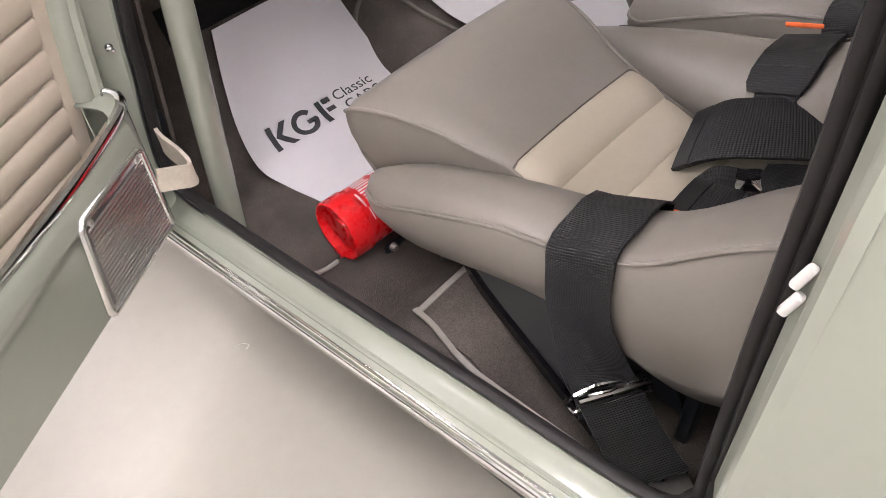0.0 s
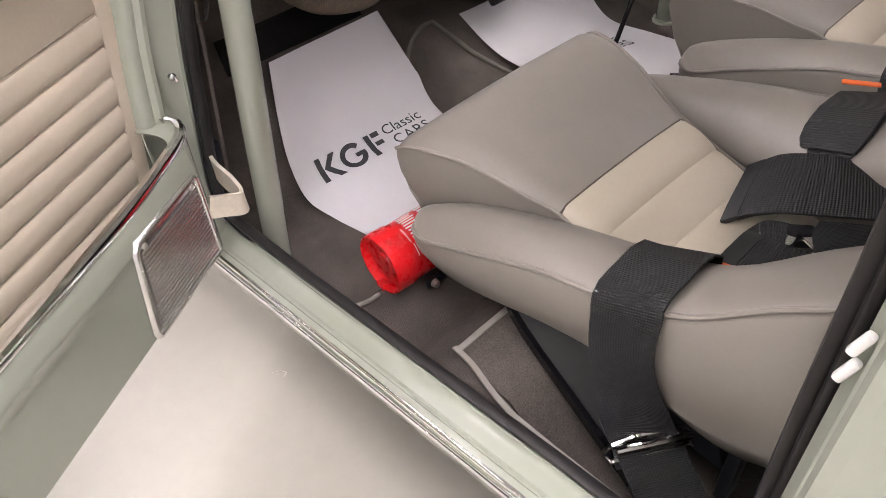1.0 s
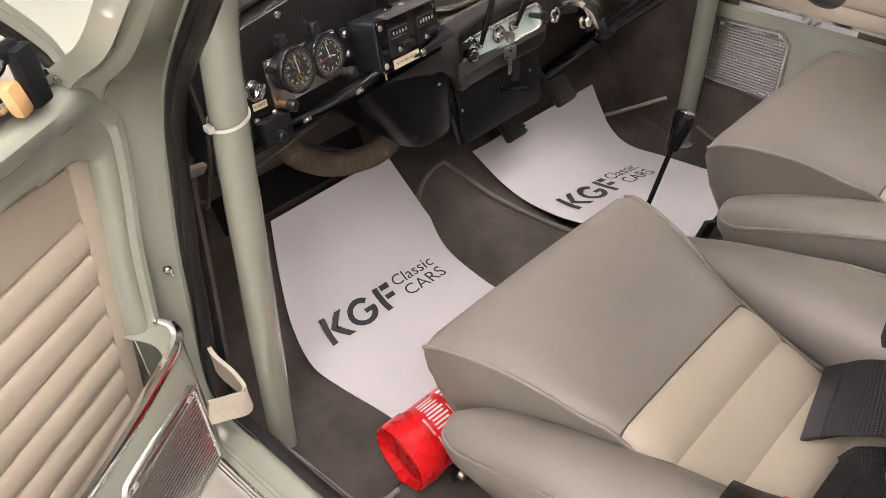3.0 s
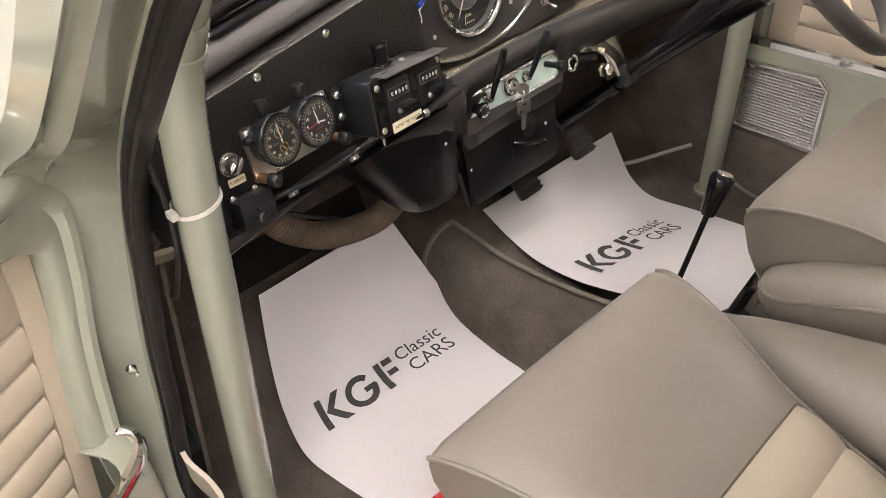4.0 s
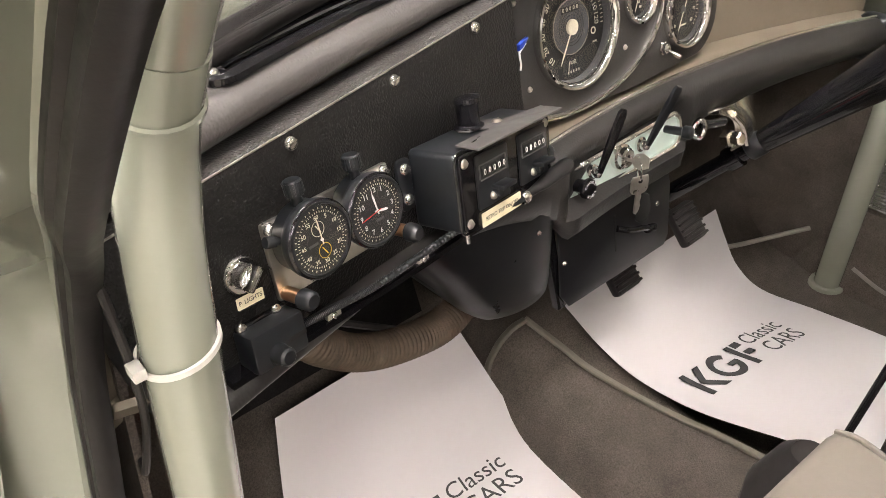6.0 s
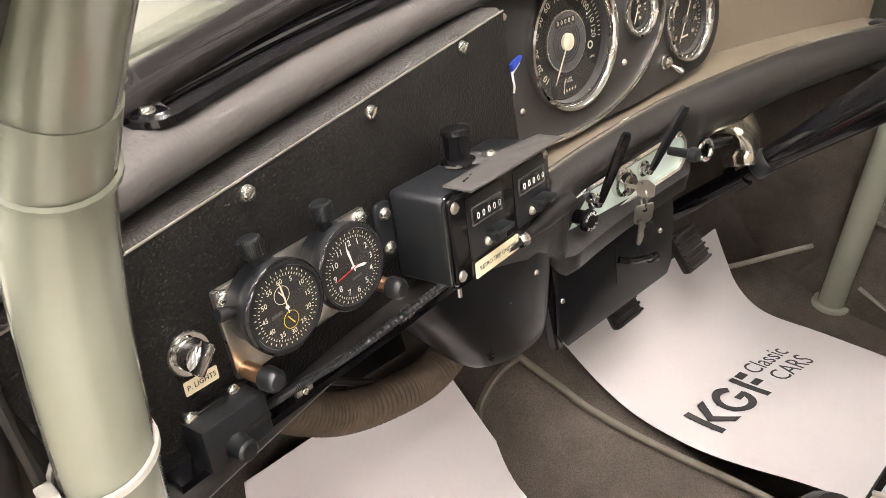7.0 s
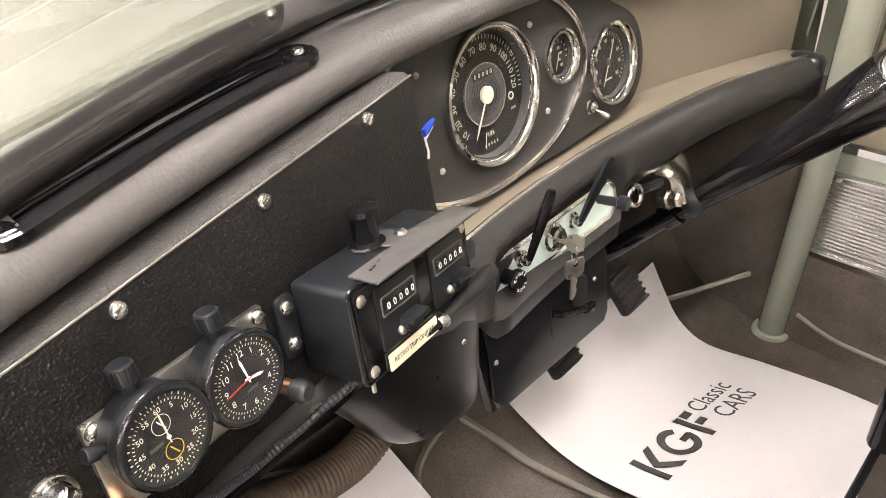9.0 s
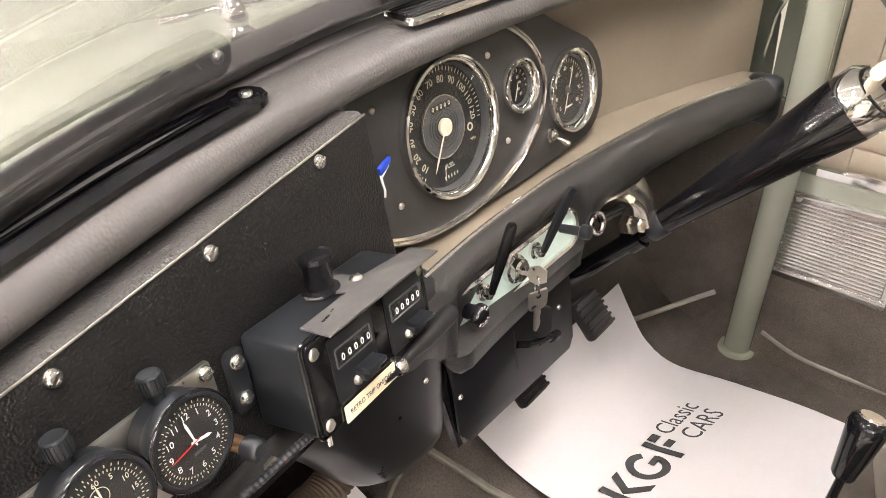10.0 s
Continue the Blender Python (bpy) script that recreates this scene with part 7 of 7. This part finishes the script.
    fu = part("fuel_window", outline([(-0.013, -0.052), (0.013, -0.052), (0.018, -0.036), (-0.018, -0.036)], 0.0006, T((0, 0, 0.0014))), BLACK, di)
    part("fuel_text", lettering("FUEL", 0.0062, T((0, -0.0395, 0.0022)), 0.0003), LUME, fu)
    for k in range(5):
        part("fuel_mark", box(0.0014, 0.003, 0.0003, c=(-0.009 + 0.0045 * k, -0.0495, 0.0022)), LUME, fu)
    part("fuel_needle", box(0.0009, 0.014, 0.0003, m=T((-0.008, -0.045, 0.003)) @ ROT(-0.15, 4, "Z")), LUME, fu)
    # small gauge
    g, di = gauge("oil_gauge", "small round black gauge with a chromed bezel", 0.1195, 0.004, 0.0295, 0.008, 0.008)
    dial_marks(di, 0.0135, 0.0165, 11, 0.0009, LUME, z, 215, 250)
    for i, w in enumerate(["20", "40", "60", "80"]):
        part("numeral", lettering(w, 0.0042, T((0.002 + 0.003 * (i % 2), 0.008 - 0.006 * i, z)), 0.0003), LUME, di)
    hand(di, 245, 0.0155, 0.004, 0.0006, LUME, 0.003)
    # rev counter
    g, di = gauge("rev_counter", "round black rev counter with a deep chromed bezel", 0.2146, -0.0305, 0.0480, 0.010, 0.012)
    dial_marks(di, 0.0305, 0.0345, 33, 0.0007, LUME, z, 225, 278)
    for i in range(9):
        a = radians(225 - 33.5 * i)
        part("numeral", lettering(str(i * 10) if i else "0", 0.0062, T((0.0245 * math.cos(a), 0.0245 * math.sin(a), z)), 0.0003), LUME, di)
    hand(di, 62, 0.030, 0.005, 0.0008, LUME, 0.006)
    hand(di, 242, 0.028, 0.003, 0.0008, LUME, 0.005)
    part("hub", lathe([(0, 0.007), (0.004, 0.0065), (0.005, 0.002)], 20), DIAL_GREY, di)
    part("maker_bar", box(0.014, 0.002, 0.0003, c=(0, -0.019, z)), LUME, di)


SW = axes((0.0195, 0.0850, 0.6115), (0.9985, -0.026, 0.042), (0, 0.15, 0.99))


def switch_panel(dash):
    s = thing("switch_panel", "pale green switch panel in a bright frame", "switch panel", SW)
    s.parent = dash
    part("plate", outline(round_rect(0.214, 0.041, 0.016, 6), 0.003, T((-0.003, -0.006, -0.006))), MINT, s)
    part("frame", sweep([(x - 0.003, y - 0.006, -0.002) for x, y in round_rect(0.218, 0.044, 0.018, 7)], [(-0.0035, -0.006), (-0.003, 0.002), (0.0, 0.0035), (0.003, 0.002), (0.0035, -0.006)], loop=True), ALU, s, "bright frame")
    for x in (-0.118, 0.118):
        part("screw", screw_head(0.0035, 0.0025, T((x, 0.002 if x > 0 else -0.012, 0.001))), STEEL, s)
    ck = part("choke_knob", join(lathe([(0, 0.030), (0.0095, 0.0298), (0.0115, 0.028), (0.0118, 0.024), (0.0095, 0.021), (0.0075, 0.010), (0.0085, -0.004)], 28, T((-0.083, -0.006, -0.012)))), BLACK_GLOSS, s, "black choke knob")
    for i, ch in enumerate("CHOKE"):
        a = radians(150 - 30 * i)
        part("letter", lettering(ch, 0.0046, T((-0.083 + 0.0084 * math.cos(a), -0.006 + 0.0084 * math.sin(a), 0.0181)) @ ROT(a - math.pi / 2, 4, "Z"), 0.0002), WHITE_INK, s)
    for i, ch in enumerate("LOCK"):
        a = radians(-40 - 30 * i)
        part("letter", lettering(ch, 0.0046, T((-0.083 + 0.0084 * math.cos(a), -0.006 + 0.0084 * math.sin(a), 0.0181)) @ ROT(a - math.pi / 2, 4, "Z"), 0.0002), WHITE_INK, s)
    for x, tip in ((-0.057, (-0.021, 0.068, 0.687)), (0.029, (0.0645, 0.0575, 0.690))):
        base = part("switch_nut", lathe([(0, 0.014), (0.005, 0.013), (0.0062, 0.010), (0.0062, 0.005), (0.009, 0.004), (0.0095, 0.0)], 18, T((x, 0.0, -0.004))), CHROME, s, "bright switch collar")
        foot, head = V(x, 0.002, 0.008), SW.inverted() @ V(tip)
        run = (head - foot).length
        lev = outline([(-0.0030, 0.0), (0.0030, 0.0), (0.0042, run * 0.3), (0.0052, run * 0.6), (0.0048, run * 0.95), (0.003, run), (-0.003, run), (-0.0048, run * 0.95), (-0.0052, run * 0.6), (-0.0042, run * 0.3)], 0.0048, axes(foot, V(0.80, 0.1, 0.45) - (head - foot) * (V(0.80, 0.1, 0.45).dot(head - foot) / run ** 2), head - foot), 0.0014)
        part("lever", lev, BLACK_GLOSS if x < 0 else BLACK, s, "long black paddle lever")
    lk = part("ignition_lock", lathe([(0, 0.011), (0.0035, 0.011), (0.0045, 0.012), (0.0095, 0.012), (0.0118, 0.010), (0.0122, 0.004), (0.0150, 0.003), (0.0155, -0.004)], 32, T((-0.009, 0.0, 0))), CHROME, s, "chromed ignition lock")
    part("key_way", box(0.0016, 0.009, 0.001, c=(-0.009, 0.0, 0.0121)), DIAL, s)
    hk = part("heater_knob", lathe([(0, 0.046), (0.0065, 0.0455), (0.008, 0.044), (0.008, 0.036), (0.0055, 0.034), (0.0048, 0.004), (0.009, 0.002), (0.0095, -0.004)], 20, T((0.078, 0.0, -0.014)) @ ROT(0.12, 4, "Y")), BLACK, s, "black pull knob")
    # keys
    k = thing("car_keys", "two steel keys hanging from the ignition lock", "keys", T((0.0165, 0.0115, -0.004)))
    o = V(-0.009, 0.0627, 0.6175)
    up = part("key_in_lock", outline([(-0.002, -0.012), (0.002, -0.012), (0.002, -0.002), (0.008, 0.002), (0.010, 0.010), (0.006, 0.018), (-0.006, 0.018), (-0.010, 0.010), (-0.008, 0.002), (-0.002, -0.002)], 0.002, axes(o + V(0.001, -0.008, 0.0), (0.25, 0.15, 0.95), (0.25, -0.95, 0.05)), 0.0004), STEEL, k)
    ring = [V(-0.006, 0.046, 0.606) + V(0.005 * math.cos(a), 0.006 * math.cos(a), 0.011 * math.sin(a)) for a in [2 * math.pi * i / 24 for i in range(24)]]
    part("split_ring", sweep(ring, circle(0.0011, 6), loop=True, up=(1, 0, 0)), CHROME, k)
    kb = [(-0.010, 0.0), (0.010, 0.0), (0.0115, -0.004), (0.0115, -0.018), (0.009, -0.022), (0.0035, -0.024), (0.0045, -0.028), (0.0030, -0.034), (0.0045, -0.040), (0.0030, -0.047), (0.0, -0.052), (-0.0030, -0.050), (-0.0035, -0.024), (-0.009, -0.022), (-0.0115, -0.018), (-0.0115, -0.004)]
    hang = part("hanging_key", outline(kb, 0.0022, axes((-0.006, 0.045, 0.601), (0.93, -0.36, 0), (0.10, -0.05, 1)), 0.0005), STEEL, k, "worn steel key")
    part("key_hole", lathe([(0.0028, 0), (0.0028, 0.0005), (0, 0.0005)], 14, axes((-0.006, 0.045, 0.601), (0.93, -0.36, 0), (0.10, -0.05, 1)) @ T((0, -0.006, 0.0021))), DIAL, hang)
    fob = part("key_fob", outline(round_rect(0.020, 0.038, 0.009, 5, 0.004, -0.040), 0.003, axes((0.008, 0.052, 0.590), (0.93, -0.36, 0), (0.02, 0.08, 1)), 0.0008), BLACK_MATT, k, "dark oval fob")
    return s


def under_dash():
    # black flap below the switches
    f = thing("fuse_panel", "black steel access panel with a slot and twisted catch", "access panel", axes((0.0127, 0.0857, 0.4983), (1, -0.03, 0), (0, 0.12, 1)))
    part("plate", outline([(-0.098, 0.062), (0.105, 0.062), (0.112, 0.030), (0.112, -0.045), (0.104, -0.058), (-0.084, -0.061), (-0.098, -0.040)], 0.003, None, 0.0006), BLACK_SATIN, f)
    part("flange", outline([(-0.118, 0.066), (-0.102, 0.066), (-0.086, -0.062), (-0.098, -0.062)], 0.010, T((0, 0, -0.012)), 0.001), BLACK_GLOSS, f)
    for x, y in ((-0.091, 0.004), (0.085, 0.012)):
        part("screw", screw_head(0.0034, 0.0022, T((x, y, 0.003))), ALU, f)
    part("slot", box(0.003, 0.052, 0.001, m=T((0.002, 0.004, 0.0032)) @ ROT(0.06, 4, "Z")), DIAL, f)
    part("catch", join(tube([(0.004, 0.010, 0.004), (0.022, 0.002, 0.010), (0.044, -0.004, 0.012), (0.058, -0.010, 0.010)], 0.0042, 8, 5), box(0.020, 0.011, 0.008, 0.003, m=T((0.064, -0.013, 0.010)) @ ROT(-0.2, 4, "Z"))), BLACK_GLOSS, f, "twisted black catch")
    # heater drum
    h = thing("heater", "black rounded heater casing under the dash", "heater")
    belly = [(-0.300, 0.640), (-0.288, 0.600), (-0.264, 0.562), (-0.240, 0.522), (-0.212, 0.492), (-0.180, 0.476), (-0.148, 0.470), (-0.122, 0.473), (-0.110, 0.490), (-0.108, 0.560), (-0.108, 0.640), (-0.110, 0.672), (-0.180, 0.676), (-0.280, 0.676), (-0.300, 0.640)]
    ring = [V(p.x, 0, p.z) for p in smooth_path([(x, 0, z) for x, z in belly], 4)]
    core = V(-0.180, 0, 0.585)
    rows = [[V(p.x, y, p.z) for p in [core.lerp(q, k) for q in ring]] for y, k in ((0.068, 0.0), (0.068, 0.45), (0.070, 0.72), (0.076, 0.88), (0.087, 0.97), (0.100, 1.0), (0.22, 1.0))]
    part("casing", loft([r[:-1] for r in rows], closed=True), BLACK_SATIN, h, "smooth black rounded casing", 70)
    part("top_box", box(0.17, 0.10, 0.10, 0.02, 3, c=(-0.17, 0.15, 0.58)), BLACK, h)
    for p in ((-0.150, 0.066, 0.590),):
        part("screw", screw_head(0.003, 0.002, axes(p, (1, 0, 0), (0, 0.3, 1))), ALU, h)
    # ribbed hose
    g = thing("demister_hose", "brown ribbed fabric demister hose hanging in an arc", "hose")
    P = smooth_path([(-0.190, 0.120, 0.512), (-0.240, 0.112, 0.496), (-0.285, 0.110, 0.499), (-0.340, 0.110, 0.516), (-0.380, 0.112, 0.541), (-0.415, 0.118, 0.580), (-0.44, 0.14, 0.65)], 42)
    part("ribbed_tube", sweep(P, circle(0.0185, 20), up=(0.1, 1, 0.1), scale=lambda t: 1.0 + 0.06 * math.cos(t * 2 * math.pi * 62)), HOSE, g, "", 80)
    for n in (4, -6):
        part("end_cuff", sweep([P[n - 3], P[n], P[n + 3]], circle(0.0205, 20), up=(0.1, 1, 0.1)), BLACK, g, "black end cuff")
    # cables and a bracket behind
    w = thing("wiring", "thin cables hanging below the shelf", "wiring")
    part("cable", tube([(-0.40, 0.17, 0.56), (-0.33, 0.13, 0.53), (-0.27, 0.12, 0.49)], 0.004, 6, 6), RUBBER, w)
    for x, y, z in ((0.096, 0.124, 0.378), (0.232, 0.108, 0.404)):
        p = thing("pedal", "black ribbed rubber foot pedal on a hanging arm", "pedal", T((x, y, z)) @ ROT(0.85, 4, "X"), "foot pedals")
        part("pad", box(0.055, 0.060, 0.016, 0.006, 2), RUBBER, p)
        for k in range(6):
            part("pad_rib", box(0.050, 0.004, 0.005, 0.001, c=(0, -0.024 + 0.0096 * k, 0.009)), RUBBER, p)
        part("arm", tube([(0, 0, -0.008), (0, 0.06, -0.03), (0, 0.16, 0.0)], 0.007, 8, 4), BLACK, p)
    # carpeted bulkhead face above the toe board
    bk = [[(x, y, z) for y, z in ((0.285, 0.44), (0.29, 0.52), (0.29, 0.64))] for x in (-0.63, 0, 0.63)]
    tagged(part("bulkhead_carpet", thicken(loft(bk), 0.01), CARPET_B), "dark carpet on the bulkhead under the dash", "carpet", kind="structure")


def steering():
    c = thing("steering_column", "glossy black steering column cowl held by a chromed clamp", "steering column")
    a, b = V(0.279, 0.159, 0.423), V(0.3792, -0.1105, 0.7072)
    d = (b - a).normalized()
    part("tube", tube([a - d * 0.12, a.lerp(b, 0.4), b + d * 0.10], 0.0135, 18, 3), BLACK_GLOSS, c)
    e0, e1 = a.lerp(b, 0.34), b
    m = d.to_track_quat("Z", "Y").to_matrix().to_4x4()
    m.translation = e0
    L = (e1 - e0).length
    part("cowl", lathe([(0.0140, 0.0), (0.0160, 0.004), (0.0195, L * 0.2), (0.029, L * 0.6), (0.0395, L * 0.97), (0.038, L), (0.0, L)], 32, m), BLACK_GLOSS, c, "glossy black cowl")
    part("collar", lathe([(0.0165, -0.012), (0.018, -0.010), (0.018, 0.010), (0.0165, 0.012)], 24, m), BLACK, c)
    for side, q in ((V(-0.0125, 0.004, 0.0125), 0.10), (V(0.004, -0.0165, -0.010), 0.14)):
        part("screw", screw_head(0.0026, 0.0018, axes(e0.lerp(e1, q) + side, side.cross(d), d)), ALU, c)
    # bright clamp: a bracket that flares up to the lip, a bolt through it and a band round the tube
    k0 = a.lerp(b, 0.25)
    side = d.cross(V(0, 0, 1)).normalized()
    top = side.cross(d)
    hoop = [k0 + (side * math.cos(t) + top * math.sin(t)) * 0.0162 for t in [2 * math.pi * n / 28 for n in range(28)]]
    cl = part("clamp", sweep(hoop, [(-0.0018, -0.010), (-0.0018, 0.010), (0.0018, 0.010), (0.0018, -0.010)], up=d, loop=True), BLACK_GLOSS, c, "black clamp band")
    lo0, lo1, hi0, hi1 = V(0.268, 0.080, 0.522), V(0.308, 0.074, 0.531), V(0.178, 0.086, 0.606), V(0.278, 0.083, 0.602)
    rows = []
    for t in range(11):
        f = t / 10
        p, q = lo0.lerp(hi0, f), lo1.lerp(hi1, f) + V(0.010, -0.004, -0.004) * math.sin(math.pi * f)
        p += V(0.026, -0.004, 0.012) * math.sin(math.pi * f)
        rows.append([p.lerp(q, u / 8) + V(-0.35, -0.85, 0.35) * (0.010 * math.sin(math.pi * u / 8) * (0.5 + 0.5 * f) + 0.005 * f) for u in range(9)])
    part("clamp_bracket", thicken(loft(rows), 0.003), NICKEL, cl, "flared chromed bracket")
    part("clamp_rib", tube([lo0.lerp(lo1, 0.6) + V(-0.002, -0.006, 0.002), V(0.262, 0.068, 0.568), V(0.232, 0.070, 0.594)], 0.0045, 10, 5), NICKEL, cl)
    part("clamp_bolt", lathe([(0, 0.028), (0.007, 0.0275), (0.0095, 0.025), (0.0095, 0.013), (0.0125, 0.012), (0.0125, 0)], 6, axes((0.234, 0.076, 0.556), (0.8, 0.1, 0.5), (-0.25, 0.35, 0.85))), NICKEL, cl)
    part("pull_knob", tube([(0.212, 0.072, 0.590), (0.182, 0.070, 0.598), (0.156, 0.068, 0.605)], 0.0058, 12, 4), BLACK_GLOSS, c, "black pull knob")
    part("link", sweep([V(0.146 + 0.003 * math.sin(t), 0.068 + 0.007 * math.cos(t), 0.604 + 0.011 * math.sin(t)) for t in [2 * math.pi * n / 20 for n in range(20)]], circle(0.0034, 8), up=(1, 0, 0), loop=True), CHROME, c, "bright link")
    # indicator bracket and stalk at the top of the cowl
    m2 = m.copy()
    m2.translation = b
    ib = part("stalk_bracket", lathe([(0.0385, -0.010), (0.0395, -0.006), (0.0395, 0.020), (0.030, 0.034), (0.018, 0.036)], 28, m2), CHROME, c, "chromed stalk bracket")
    part("stalk", tube([b + d * 0.02 + V(-0.03, 0, 0.02), b + d * 0.03 + V(-0.08, -0.01, 0.05), b + d * 0.03 + V(-0.13, -0.012, 0.06)], 0.007, 10, 4), LABEL, ib)
    w = thing("steering_wheel", "black leather-rimmed steering wheel with bright spokes", "steering wheel")
    hub = b + d * 0.098
    mw = d.to_track_quat("Z", "Y").to_matrix().to_4x4()
    mw.translation = hub
    ring = [mw @ V(0.185 * math.cos(2 * math.pi * i / 64), 0.185 * math.sin(2 * math.pi * i / 64), 0.0) for i in range(64)]
    part("rim", sweep(ring, circle(0.0145, 14), up=d, loop=True), BLACK_PAD, w, "black leather rim")
    part("hub", lathe([(0, 0.02), (0.03, 0.018), (0.04, 0.0), (0.035, -0.02)], 28, mw), LABEL, w)
    for k in range(3):
        an = radians(90 + 120 * k)
        part("spoke", outline([(0.03, -0.020), (0.178, -0.014), (0.178, 0.014), (0.03, 0.020)], 0.004, mw @ ROT(an, 4, "Z")), LABEL, w, "cream drilled spoke")
        for q in (0.07, 0.10, 0.13):
            part("hole", lathe([(0.009, 0), (0.009, 0.0004), (0, 0.0004)], 16, mw @ ROT(an, 4, "Z") @ T((q, 0, -0.0006))), DIAL, w)


# ---------------------------------------------------------------- put it all together
showroom()
car = car_shell()
near_door(car)
check_strap()
far_door(car)
carpets()
roll_cage()
near_seat = bucket_seat(T((-0.253, -0.236, 0.188)), "grey vinyl bucket seat with cream pleated middle beside the open door")
far_seat = bucket_seat(T((0.371, -0.279, 0.201)), "grey vinyl bucket seat with cream pleated middle on the driver's side", -0.07)
near_harness = harness(Matrix.Identity(4))
copy_thing(near_harness, T((0.624, -0.043, 0.013)))
paper_mat([(-0.440, -0.135, 0.162), (-0.448, -0.06, 0.161), (-0.460, 0.02, 0.161), (-0.467, 0.090, 0.170), (-0.457, 0.146, 0.222), (-0.440, 0.180, 0.305), (-0.4175, 0.208, 0.398)],
          [(-0.066, -0.135, 0.170), (-0.070, -0.06, 0.172), (-0.080, 0.02, 0.178), (-0.096, 0.098, 0.201), (-0.110, 0.146, 0.252), (-0.132, 0.177, 0.322), (-0.162, 0.200, 0.404)],
          "white paper floor mat printed in black, curling up the toe board", 0.137, 0.219, 0.0580, 0.87, 0.125)
paper_mat([(0.185, -0.240, 0.190), (0.128, -0.165, 0.230), (0.074, -0.085, 0.252), (0.054, -0.028, 0.256), (0.036, 0.036, 0.272), (0.024, 0.092, 0.302), (0.018, 0.155, 0.342)],
          [(0.495, -0.205, 0.176), (0.492, -0.130, 0.176), (0.476, -0.03, 0.178), (0.452, 0.058, 0.185), (0.442, 0.108, 0.216), (0.439, 0.140, 0.262), (0.4355, 0.167, 0.312)],
          "white paper floor mat printed in black, tucked under the pedals", 0.120, 0.191, 0.0480, 1.18, 0.25)
extinguisher()
gear_lever()
seat_latch()
dash = dash_top()
shelf_lip()
navigator_panel(dash)
rally_clocks()
trip_meter()
panel_switches()
map_lamp()
binnacle()
switch_panel(dash)
under_dash()
steering()
